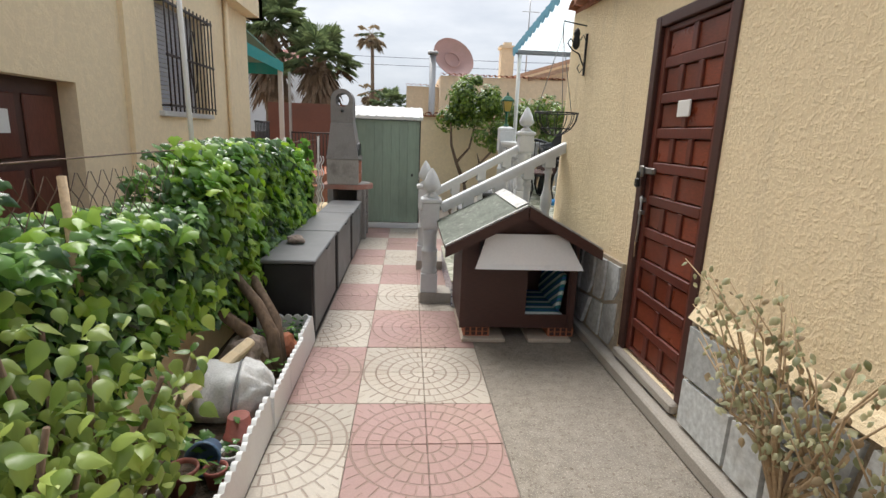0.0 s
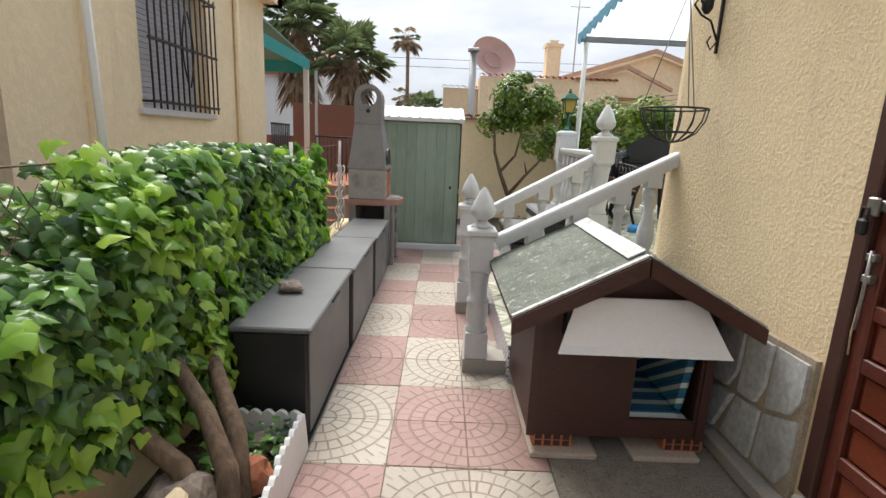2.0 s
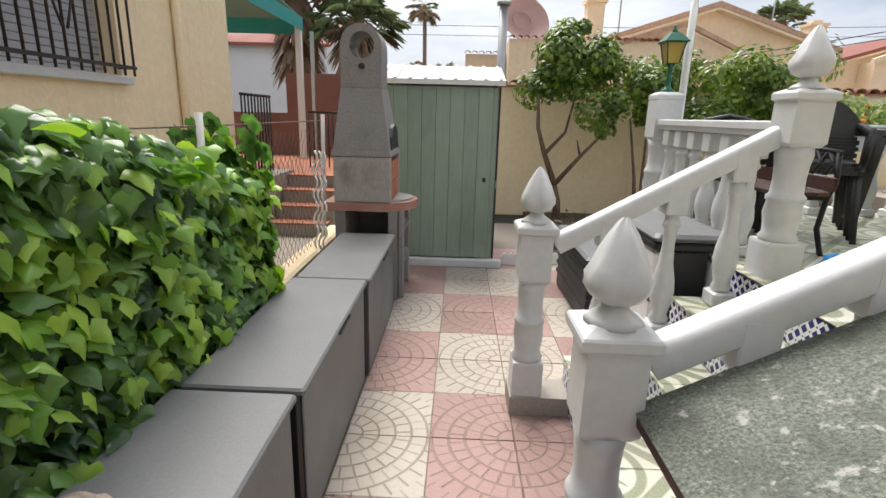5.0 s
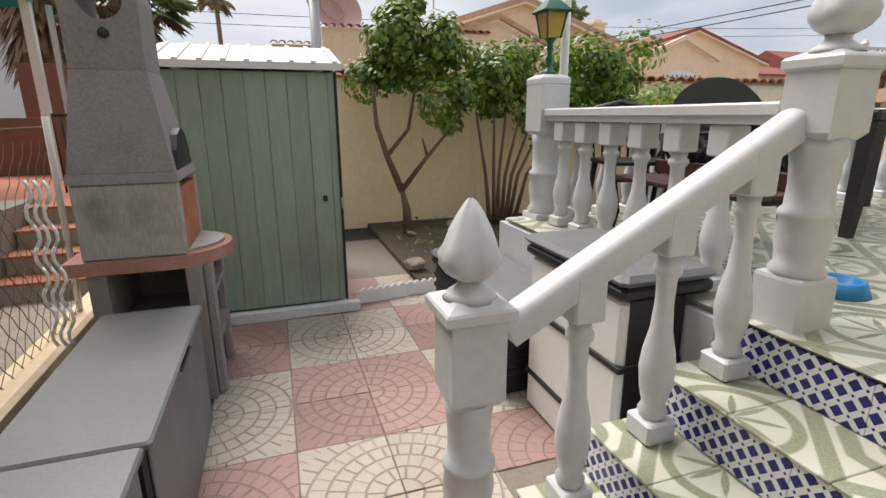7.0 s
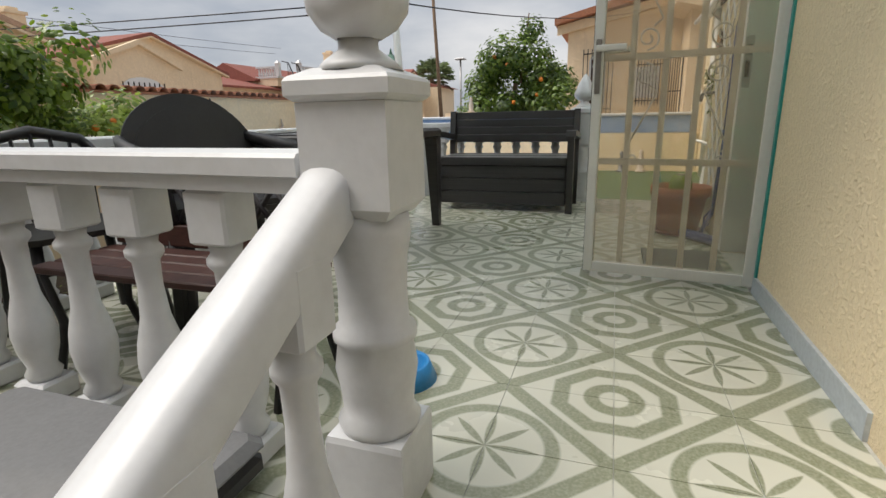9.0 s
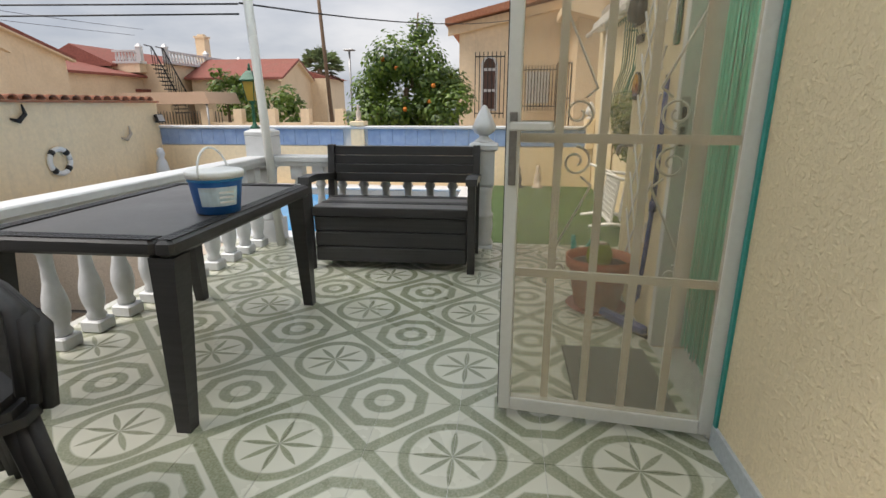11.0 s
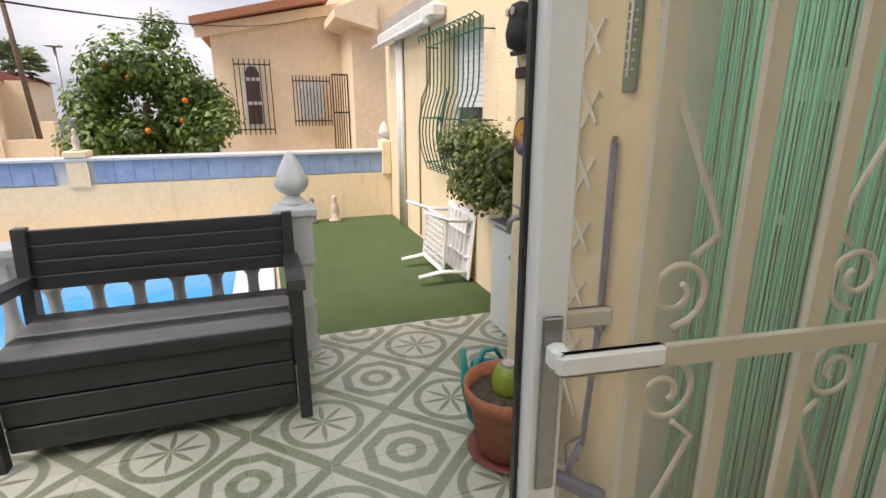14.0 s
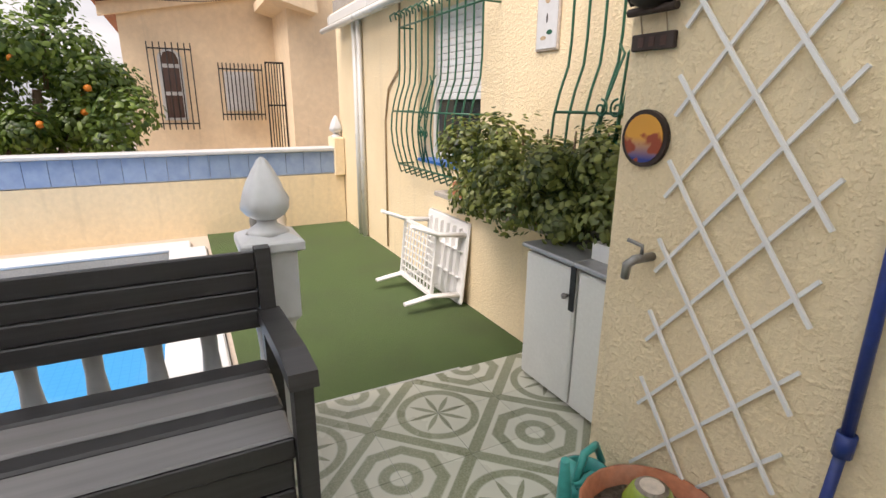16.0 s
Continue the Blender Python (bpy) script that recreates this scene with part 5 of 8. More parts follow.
bp = thing("yellow_board", "yellow-painted board leaning in the planting bed", "board")
part("panel", Geo().box(-0.42, 0.42, -0.03, 0.03, 0, 0.24, c=0.012), YELLOW_SMOOTH, bp)
bp.matrix_basis = pose(-1.14, 2.52, 0.11, 38, -4, 76)
herb = thing("bed_weeds", "small green weeds among the stones", "weeds", "", "stuff")
g = Geo()
random.seed(31)
for i in range(260):
    y = random.choice((2.1, 3.35, 3.5, 2.8, 3.3)) + random.gauss(0, 0.1)
    leaf(g, (rnd(-1.05, -0.74), y, rnd(0.06, 0.2)), (rnd(-0.4, 0.6), rnd(-0.6, 0.6), 1), rnd(0.03, 0.06), IVY_SHAPE, 0.3)
part("leaves", g, IVY, herb)

# dog house on brick feet
dog = thing("dog_house", "dark brown wooden kennel with felt roof and white flap", "dog house")
X0, X1, Y0, Y1, Z0 = 0.43, 1.30, 3.64, 4.36, 0.11
EX, PZ, EZ = (X0 + X1) / 2, 1.075, 0.775
ox0, ox1, oz0, oz1 = 0.93, 1.255, 0.215, 0.58
for a in ((X0, ox0, Z0, 0.80), (ox1, X1, Z0, 0.80), (ox0, ox1, Z0, oz0), (ox0, ox1, oz1, 0.80)):
    part("front_board", B(a[0], a[1], Y0, Y0 + 0.02, a[2], a[3]), DARK_WOOD, dog)
part("front_gable", Geo().prism([(X0, 0.801), (X1, 0.801), (EX, 1.035)], "y", Y0, Y0 + 0.02), DARK_WOOD, dog)
part("side_wall", B(X0, X0 + 0.02, Y0 + 0.021, Y1, Z0, 0.82), DARK_WOOD, dog)
part("side_wall", B(X1 - 0.02, X1, Y0 + 0.021, Y1, Z0, 0.82), DARK_WOOD, dog)
part("back_wall", Geo().box(X0, X1, Y1 + 0.001, Y1 + 0.02, Z0, 0.80).prism([(X0, 0.801), (X1, 0.801), (EX, 1.0)], "y", Y1 + 0.001, Y1 + 0.02), DARK_WOOD, dog)
part("floor_board", B(X0 + 0.021, X1 - 0.021, Y0 + 0.021, Y1, Z0, Z0 + 0.02), DARK_WOOD, dog)
pieces("corner_post", ((X0 - 0.012, X0 + 0.03, Y0 - 0.012, Y0 - 0.0005, Z0, 0.79), (X1 - 0.03, X1 + 0.012, Y0 - 0.012, Y0 - 0.0005, Z0, 0.79)), DARK_WOOD, dog)
for s, e in ((-1, 0.28), (1, 1.43)):
    part("roof_board", Geo().prism([(EX, PZ), (e, EZ), (e, EZ - 0.025), (EX, PZ - 0.03)], "y", 3.50, 4.55), DARK_WOOD, dog)
    part("felt", Geo().prism([(EX - s * 0.0, PZ + 0.012), (e - s * 0.006 * -1, EZ + 0.010), (e, EZ + 0.001), (EX, PZ + 0.001)], "y", 3.495, 4.555), FELT, dog, "weathered green roofing felt")
    part("barge_board", Geo().prism([(EX + s * 0.004, PZ + 0.002), (e, EZ + 0.0), (e, EZ - 0.075), (EX + s * 0.004, PZ - 0.08)], "y", 3.472, 3.4945), DARK_WOOD, dog)
part("ridge_strip", Geo().prism([(EX - 0.075, PZ - 0.022), (EX, PZ + 0.02), (EX + 0.05, PZ - 0.004), (EX + 0.05, PZ + 0.002), (EX, PZ + 0.027), (EX - 0.078, PZ - 0.014)], "y", 3.55, 4.5), FLAKING, dog, "flaking white ridge strip")
for sx, e in ((-1, 0.28), (1, 1.43)):
    part("felt_edge", Geo().prism([(EX + sx * 0.01, PZ + 0.004), (e, EZ + 0.003), (e, EZ + 0.014), (EX + sx * 0.01, PZ + 0.016)], "y", 3.484, 3.508), FLAKING, dog, "worn whitish edge of the felt")
flap = Geo()
fv = [(0.515, 3.500, 0.650), (1.285, 3.500, 0.652), (1.175, 3.575, 0.862), (0.592, 3.575, 0.858)]
flap.add(fv + [(x, y + 0.006, z + 0.003) for x, y, z in fv], [(0, 1, 2, 3), (7, 6, 5, 4)] + [(i, (i + 1) % 4, 4 + (i + 1) % 4, 4 + i) for i in range(4)])
FLAP_WHITE = worn("clean_white_plastic", (0.86, 0.86, 0.85), 0.35, var=0.03, dirty=0.1)
part("flap", flap, FLAP_WHITE, dog, "white plastic awning flap")
lip = Geo()
lv = [(0.50, 3.478, 0.618), (1.30, 3.478, 0.618), (1.285, 3.4995, 0.651), (0.515, 3.4995, 0.649)]
lip.add(lv + [(x, y + 0.005, z + 0.004) for x, y, z in lv], [(0, 1, 2, 3), (7, 6, 5, 4)] + [(i, (i + 1) % 4, 4 + (i + 1) % 4, 4 + i) for i in range(4)])
part("flap_lip", lip, FLAP_WHITE, dog)
for x in (0.555, 1.255):
    part("flap_bracket", Geo().prism([(3.59, 0.84), (3.525, 0.66), (3.639, 0.66), (3.639, 0.84)], "x", x - 0.006, x + 0.006), BLACK_IRON, dog)
part("cushion", Geo().box(0.80, 1.26, 3.665, 4.3, 0.131, 0.225, c=0.04), STRIPED_CLOTH, dog, "teal and white striped cushion")
part("cushion_side", Geo().box(-0.02, 0.02, 3.70, 4.28, 0.0, 0.30, c=0.018, turn=pose(1.205, 0, 0.225, 0, 8, 0)), STRIPED_CLOTH, dog, "teal and white striped bolster")
for x in (0.44, 0.96):
    part("foot_slab", B(x, x + 0.34, 3.60, 4.3, 0.0, 0.03, c=0.006), COPING, dog)
for x in (0.46, 1.13):
    br = part("hollow_brick", Geo().box(x, x + 0.2, 3.66, 3.9, 0.031, 0.108), TERRACOTTA, dog)
    # brick holes are thin dark plates, the shade in them put in as colour
    for i in range(4):
        for j in range(2):
            part("hole", B(x + 0.012 + i * 0.047, x + 0.047 + i * 0.047, 3.6585, 3.6595, 0.038 + j * 0.034, 0.066 + j * 0.034), DARK_WOOD, br)

# barbecue
bbq = thing("barbecue", "grey cast-concrete barbecue with hooded chimney and red shelf", "barbecue")
part("base", Geo().box(-1.14, -1.06, 7.30, 7.92, 0, 0.735).box(-0.72, -0.65, 7.30, 7.92, 0, 0.735).box(-1.059, -0.721, 7.84, 7.92, 0, 0.735), BBQ_GREY, bbq)
part("inner_shelf", B(-1.059, -0.721, 7.36, 7.839, 0.40, 0.44), BBQ_GREY, bbq)
part("side_rack", Geo().box(-0.649, -0.60, 7.34, 7.40, 0.0, 0.735, c=0.01).box(-0.649, -0.60, 7.78, 7.84, 0.0, 0.735, c=0.01).box(-0.645, -0.60, 7.401, 7.779, 0.30, 0.335).box(-0.645, -0.60, 7.401, 7.779, 0.56, 0.595), BBQ_GREY, bbq, "side posts with small openings")
part("shelf", Geo().prism([(-1.225, 7.92), (-1.225, 7.28)] + [(x, y) for x, y in arc(-0.83, 7.59, 0.315, -80, 80, 14)], "z", 0.7355, 0.80), RED_SHELF, bbq)
part("slab", Geo().prism([(-0.70, 7.34)] + arc(-0.79, 7.59, 0.235, -60, 60, 8) + [(-0.70, 7.84)], "z", 0.8005, 0.815), GALV, bbq)
for a in ((-1.145, -0.70, 7.30, 7.36), (-1.145, -1.085, 7.361, 7.9), (-1.084, -0.70, 7.84, 7.9)):
    part("fire_box_side", B(*a, 0.801, 1.158, c=0.008), BBQ_STAINED, bbq, "soot-streaked concrete")
for i in range(3):
    for j in range(2):
        part("fire_brick", B(-0.76, -0.705, 7.362 + i * 0.159, 7.517 + i * 0.159, 0.803 + j * 0.16, 0.958 + j * 0.16, c=0.004), TERRACOTTA, bbq)


def frustum(x0, x1, y0, y1, z0, a0, a1, b0, b1, z1):
    g = Geo()
    vs = [(x0, y0, z0), (x1, y0, z0), (x1, y1, z0), (x0, y1, z0), (a0, b0, z1), (a1, b0, z1), (a1, b1, z1), (a0, b1, z1)]
    return g.add(vs, [(3, 2, 1, 0), (4, 5, 6, 7), (0, 1, 5, 4), (1, 2, 6, 5), (2, 3, 7, 6), (3, 0, 4, 7)])


part("hood_rim", frustum(-1.155, -0.695, 7.29, 7.91, 1.159, -1.15, -0.705, 7.305, 7.905, 1.205), BBQ_GREY, bbq)
part("hood", frustum(-1.145, -0.71, 7.31, 7.90, 1.206, -1.10, -0.787, 7.43, 7.78, 1.665), BBQ_GREY, bbq)
# solid black block, the shade inside the mouth put into its colour
part("hood_mouth", Geo().prism([(7.38, 1.207), (7.82, 1.207), (7.79, 1.30), (7.72, 1.37), (7.60, 1.40), (7.48, 1.37), (7.41, 1.30)], "x", -0.86, -0.704), BOX_BLACK, bbq, "sooty arched mouth of the hood, its dark inside put in as black")
hole = [(-0.940 + 0.095 * math.cos(radians(a)), 1.975 + 0.095 * math.sin(radians(a))) for a in range(0, 360, 15)]
g = Geo()
outer = [(-0.945 + 0.157 * math.cos(radians(a)), 1.97 + 0.157 * math.sin(radians(a))) for a in range(0, 181, 15)] + [(-1.102, 1.90), (-1.102, 1.80), (-1.102, 1.667), (-1.03, 1.667), (-0.945, 1.667), (-0.86, 1.667), (-0.788, 1.667), (-0.788, 1.76), (-0.788, 1.83), (-0.788, 1.9), (-0.788, 1.94)]
n = 24
vs = [(x, y, z) for y in (7.44, 7.76) for x, z in outer[:n]] + [(x, y, z) for y in (7.44, 7.76) for x, z in hole]
fs = []
for i in range(n):
    j = (i + 1) % n
    fs += [(i, j, 2 * n + j, 2 * n + i), (n + j, n + i, 3 * n + i, 3 * n + j), (j, i, n + i, n + j), (2 * n + i, 2 * n + j, 3 * n + j, 3 * n + i)]
g.add(vs, fs)
part("cowl", g, BBQ_GREY, bbq)
# slot drawn as a small black piece, its inner shade put in as colour
part("keyhole", Geo().lathe(-0.940, 7.4365, [(0.001, 1.80), (0.022, 1.81), (0.024, 1.83), (0.001, 1.85)], 8), BOX_BLACK, bbq)
lat = thing("lattice_panel", "white wooden lattice panel leaning by the barbecue", "lattice")
for x in (0.0, 0.034, 0.068):
    for k in range(8):
        z = 0.02 + k * 0.095
        d = 0.016 if k % 2 else -0.016
        part("lath", Geo().tube([(x, 0, z), (x + d, 0, z + 0.03), (x + d, 0, z + 0.065), (x, 0, z + 0.095)], 0.008, 5), WHITE_PLASTIC, lat)
lat.matrix_basis = pose(-1.265, 7.20, 0.425, 3, 2, -8)

# garden shed
shed = thing("garden_shed", "green sheet-metal garden shed with a whitish roof edge", "shed")
SX0, SX1, SYF, SYB = -0.95, 0.18, 8.36, 9.7
x = SX0
k = 0
while x < SX1 - 0.02:
    w = min(0.135, SX1 - x)
    part("panel", B(x, x + w - 0.001, SYF + (0.0 if k % 2 else 0.005), SYF + 0.02, 0.09, 1.745, c=0.003), SHED_GREEN, shed)
    x += w
    k += 1
part("side_panel", B(SX1 - 0.02, SX1, SYF + 0.021, SYB, 0.09, 1.80), SHED_GREEN, shed)
part("side_panel", B(SX0, SX0 + 0.02, SYF + 0.021, SYB, 0.09, 1.80), SHED_GREEN, shed)
part("back_panel", B(SX0 + 0.021, SX1 - 0.021, SYB - 0.02, SYB, 0.09, 1.9), SHED_GREEN, shed)
part("corner_trim", B(SX1 + 0.0005, SX1 + 0.016, SYF - 0.008, SYF + 0.03, 0.09, 1.75, c=0.003), BOX_BLACK, shed)
roof = part("roof", Geo().prism([(SYF - 0.06, 1.755), (SYF - 0.06, 1.80), ((SYF + SYB) / 2, 1.98), (SYB + 0.06, 1.80), (SYB + 0.06, 1.755), ((SYF + SYB) / 2, 1.94)], "x", SX0 - 0.04, SX1 + 0.05), WHITE_METAL, shed)
for i in range(9):
    part("roof_rib", Geo().prism([(SYF - 0.064, 1.80), (SYF - 0.064, 1.812), ((SYF + SYB) / 2, 1.992), ((SYF + SYB) / 2, 1.98)], "x", SX0 + i * 0.14, SX0 + i * 0.14 + 0.03), WHITE_METAL, roof)
part("base_kerb", Geo().box(SX0, SX1 + 0.1, SYF - 0.06, SYF - 0.002, -0.005, 0.085, c=0.012), WHITE, shed)
part("handle", Geo().box(0.055, 0.085, SYF - 0.02, SYF - 0.001, 0.86, 0.90, c=0.005), BLACK_IRON, shed)
part("lock", Geo().box(0.181, 0.2, SYF - 0.02, SYF + 0.02, 0.80, 0.88, c=0.005), GALV, shed)


# deck boxes below the balustrade
def deck_box(x0, x1, y0, y1, h, body, lid, label, bands):
    b = thing("deck_box", label, "deck box", "deck boxes below the terrace")
    part("body", Geo().box(x0 + 0.02, min(x1 - 0.02, 1.165), y0 + 0.02, y1 - 0.02, 0, h - 0.1, c=0.02), body, b)
    part("rim", Geo().box(x0, x1, y0, y1, h - 0.099, h - 0.045, c=0.015), BOX_BLACK, b)
    part("lid", Geo().box(x0 - 0.012, x1, y0 - 0.012, y1 + 0.012, h - 0.044, h, c=0.02), lid, b)
    if body is WHITE_PLASTIC:
        part("side_panel", B(x0 + 0.05, min(x1 - 0.02, 1.165) - 0.002, y0 + 0.013, y0 + 0.0195, 0.02, h - 0.101), BOX_BLACK, b, "black end panel")
    for z in bands:
        part("band", B(x0 + 0.012, min(x1 - 0.012, 1.172), y0 + 0.008, y1 - 0.012, z, z + 0.03, c=0.004), BOX_BLACK, b)
    return b


deck_box(0.87, 1.285, 6.03, 6.77, 0.905, WHITE_PLASTIC, BOX_GREY, "white plastic deck box with black lid and bands", (0.18, 0.52))
deck_box(0.74, 1.165, 6.81, 7.93, 0.55, BOX_BLACK, BOX_GREY, "black woven-look deck box with a grey lid", (0.12, 0.2, 0.28, 0.36))


# lemon trees
def crown_leaves(g, blobs, count, size, shape, droop=0.6):
    for i in range(count):
        c, r = random.choice(blobs)
        d = Vector((random.gauss(0, 1), random.gauss(0, 1), random.gauss(0, 0.9)))
        d.normalize()
        k = rnd(0.25, 1.0) ** 0.5
        p = [c[j] + d[j] * r * k * (1 + 0.25 * noise.noise(d * 3)) for j in range(3)]
        leaf(g, p, d + Vector((rnd(-0.4, 0.4), rnd(-0.4, 0.4), 0.5)), rnd(size * 0.7, size * 1.25), shape, droop)


def broad_tree(name, label, limbs, blobs, count, size, mat, seed, cat="tree", shape=OVAL_SHAPE, group=""):
    t = thing(name, label, cat, group)
    random.seed(seed)
    for pts, r in limbs:
        n = len(pts)
        part("limb", Geo().tube(pts, [r * (1 - 0.6 * i / (n - 1)) for i in range(n)], 8), BARK, t)
    g = Geo()
    crown_leaves(g, blobs, count, size, shape, 0.25)
    part("crown", g, mat, t, "", "", "", "stuff")
    return t


random.seed(3)
bl = [((1.3 + rnd(-0.55, 0.6), 10.5 + rnd(-0.5, 0.4), rnd(1.6, 2.45)), rnd(0.16, 0.30)) for _ in range(24)] + [((1.75, 10.5, 1.42), 0.2), ((0.95, 10.5, 2.3), 0.22), ((1.15, 10.4, 2.6), 0.13), ((1.35, 10.4, 2.62), 0.1)]
broad_tree("lemon_tree", "young lemon tree with forked trunk in the rear bed", [(((1.25, 10.6, 0), (1.23, 10.58, 0.35), (1.18, 10.6, 0.6)), 0.07), (((1.18, 10.6, 0.58), (1.0, 10.55, 1.0), (0.88, 10.5, 1.35), (0.85, 10.5, 1.8)), 0.045), (((1.18, 10.6, 0.58), (1.45, 10.5, 0.95), (1.75, 10.45, 1.3)), 0.038), (((1.0, 10.55, 1.0), (1.25, 10.5, 1.3), (1.35, 10.5, 1.8)), 0.03), (((1.48, 10.5, 0.98), (1.42, 10.5, 1.2)), 0.02)], bl, 4600, 0.078, LEMON, 41, group="lemon trees")
random.seed(6)
bl = [((2.75 + rnd(-0.6, 1.6), 10.6 + rnd(-0.4, 0.4), rnd(1.3, 2.3)), rnd(0.2, 0.36)) for _ in range(30)]
broad_tree("lemon_tree", "bushy lemon tree with many thin stems in the rear bed", [(((2.5 + dx, 10.65, 0), (2.5 + dx * 1.8, 10.6, 0.7), (2.6 + dx * 4, 10.55, 1.5)), 0.032) for dx in (-0.12, -0.06, -0.02, 0.03, 0.08, 0.13, 0.2)], bl, 6000, 0.078, LEMON, 42, group="lemon trees")
random.seed(7)
bl = [((4.6 + rnd(-0.4, 0.6), 10.6 + rnd(-0.4, 0.4), rnd(1.15, 1.75)), rnd(0.18, 0.3)) for _ in range(20)]
ot = broad_tree("orange_bush", "low citrus tree with yellow leaves and some oranges", [(((4.6, 10.6, 0), (4.62, 10.6, 0.6), (4.5, 10.6, 1.4)), 0.05), (((4.6, 10.6, 0.5), (4.9, 10.6, 1.3)), 0.04)], bl, 2000, 0.075, BUSH, 43)
for i in range(12):
    part("orange", Geo().lathe(rnd(4.25, 5.1), rnd(10.15, 10.4), [(0.001, z0 - 0.035), (0.028, z0 - 0.02), (0.036, z0), (0.028, z0 + 0.02), (0.001, z0 + 0.035)] if (z0 := rnd(1.2, 1.8)) else [], 8), ORANGE, ot)
weeds = thing("rear_bed_plants", "low grey-green plants on the soil of the rear bed", "weeds", "", "stuff")
g = Geo()
for i in range(420):
    leaf(g, (rnd(1.0, 4.8), rnd(8.9, 11.1), rnd(0.06, 0.16)), (rnd(-0.5, 0.5), rnd(-0.8, 0.3), 1), rnd(0.04, 0.09), SLIM_SHAPE, 0.1)
part("leaves", g, DARK_LEAF, weeds)
for i in range(7):
    pebble("bed_stone", 0.95 + 0.3 * i + rnd(-0.05, 0.05), 8.9 + rnd(0, 0.4) + (1.4 if i % 2 else 0), 0.05, rnd(0.05, 0.1), (0.9, 0.6), 20 + i, ROCK, "small grey stone on the soil", "stone", "rear bed stones")


# lanterns on the pillars
def lantern(x, y, z, slim=0.9):
    l = thing("garden_lantern", "green cast lantern with amber panes on a pillar", "lantern", "pillar lanterns", m=pose(x, y, z) @ Matrix.Diagonal((slim, slim, 1, 1)))
    part("stem", Geo().lathe(0, 0, [(0.06, 0), (0.06, 0.012), (0.03, 0.03), (0.02, 0.06), (0.026, 0.09), (0.018, 0.12), (0.022, 0.19), (0.045, 0.215)], 12), GREEN_IRON, l)
    part("pane", Geo().square(0, 0, [(0.048, 0.217), (0.075, 0.36)]), AMBER, l)
    for sx in (-1, 1):
        for sy in (-1, 1):
            part("rib", Geo().tube([(sx * 0.05, sy * 0.05, 0.215), (sx * 0.078, sy * 0.078, 0.362)], 0.007, 5), GREEN_IRON, l)
    part("roof", Geo().square(0, 0, [(0.095, 0.361), (0.1, 0.372), (0.055, 0.42), (0.03, 0.44)]), GREEN_IRON, l)
    part("knob", Geo().lathe(0, 0, [(0.02, 0.441), (0.024, 0.455), (0.012, 0.468), (0.016, 0.48), (0.003, 0.495)], 10), GREEN_IRON, l)


lantern(P2X, P2Y, 0.60 + 1.08 * 1.02)
lantern(P3X, P3Y + 0.055, T + 0.90 * 1.02, 0.62)

# awning over the terrace
aw = thing("awning", "faded blue canvas terrace awning on white poles", "awning")
AZF, AZB = 2.80, 3.06
part("canvas", Geo().prism([(7.72, AZF), (4.76, AZB), (4.76, AZB + 0.006), (7.72, AZF + 0.006)], "x", 1.5, 5.26), AWNING, aw)
for i in range(15):
    y0, y1 = 4.8 + i * 0.194, 4.8 + (i + 1) * 0.194
    z = AZB - (AZB - AZF) * ((y0 + y1) / 2 - 4.76) / 2.96
    part("valance", Geo().prism([(y0, z - 0.06), (y0 + 0.05, z - 0.105), (y0 + 0.1, z - 0.12), (y0 + 0.15, z - 0.105), (y1, z - 0.06), (y1, z + 0.01), (y0, z + 0.01)], "x", 1.488, 1.497), BLUE_CANVAS, aw)
part("front_bar", Geo().box(1.5, 5.28, 7.70, 7.76, AZF - 0.06, AZF - 0.002), BOX_GREY, aw)
part("side_bar", Geo().box(5.20, 5.26, 4.75, 7.69, 2.67, 2.73), BOX_GREY, aw)
part("pole", Geo().tube([(1.60, 7.71, T - 0.01), (1.60, 7.73, AZF - 0.061)], 0.028, 8), WHITE_METAL, aw)
part("pole", Geo().tube([(5.12, 7.25, T - 0.01), (5.16, 7.36, AZF + 0.03)], 0.033, 8), WHITE_METAL, aw)

# hanging basket and owl bracket at the house corner
hb = thing("hanging_basket", "empty black wire hanging basket on thin chains", "basket")
bx, by, bz = 1.235, 4.30, 1.765
part("rim", Geo().tube([(bx + 0.178 * math.cos(a * 0.393), by + 0.178 * math.sin(a * 0.393), bz) for a in range(17)], 0.006, 6), BLACK_IRON, hb)
for a in range(14):
    w = 2 * math.pi * a / 14
    part("rib", Geo().tube([(bx + 0.178 * math.sin(t) * math.cos(w), by + 0.178 * math.sin(t) * math.sin(w), bz - 0.185 * math.cos(t)) for t in (0.05, 0.4, 0.8, 1.2, 1.57)], 0.004, 5), BLACK_IRON, hb)
part("ring", Geo().tube([(bx + 0.118 * math.cos(a * 0.393), by + 0.118 * math.sin(a * 0.393), bz - 0.125) for a in range(17)], 0.004, 5), BLACK_IRON, hb)
for a in range(3):
    w = 2 * math.pi * a / 3 + 0.5
    part("chain", Geo().tube([(bx + 0.178 * math.cos(w), by + 0.178 * math.sin(w), bz), (bx, by, bz + 0.62)], 0.0035, 4), DULL_METAL, hb)
part("hook_rod", Geo().tube([(bx, by, bz + 0.61), (bx, by, bz + 0.72), (1.44, 4.34, bz + 0.70)], 0.006, 5), BLACK_IRON, hb)
ob = thing("owl_bracket", "black iron wall bracket with a small owl figure", "wall bracket")
part("upright", Geo().box(WX - 0.060, WX - 0.040, 4.357, 4.373, 2.08, 2.41), BLACK_IRON, ob)
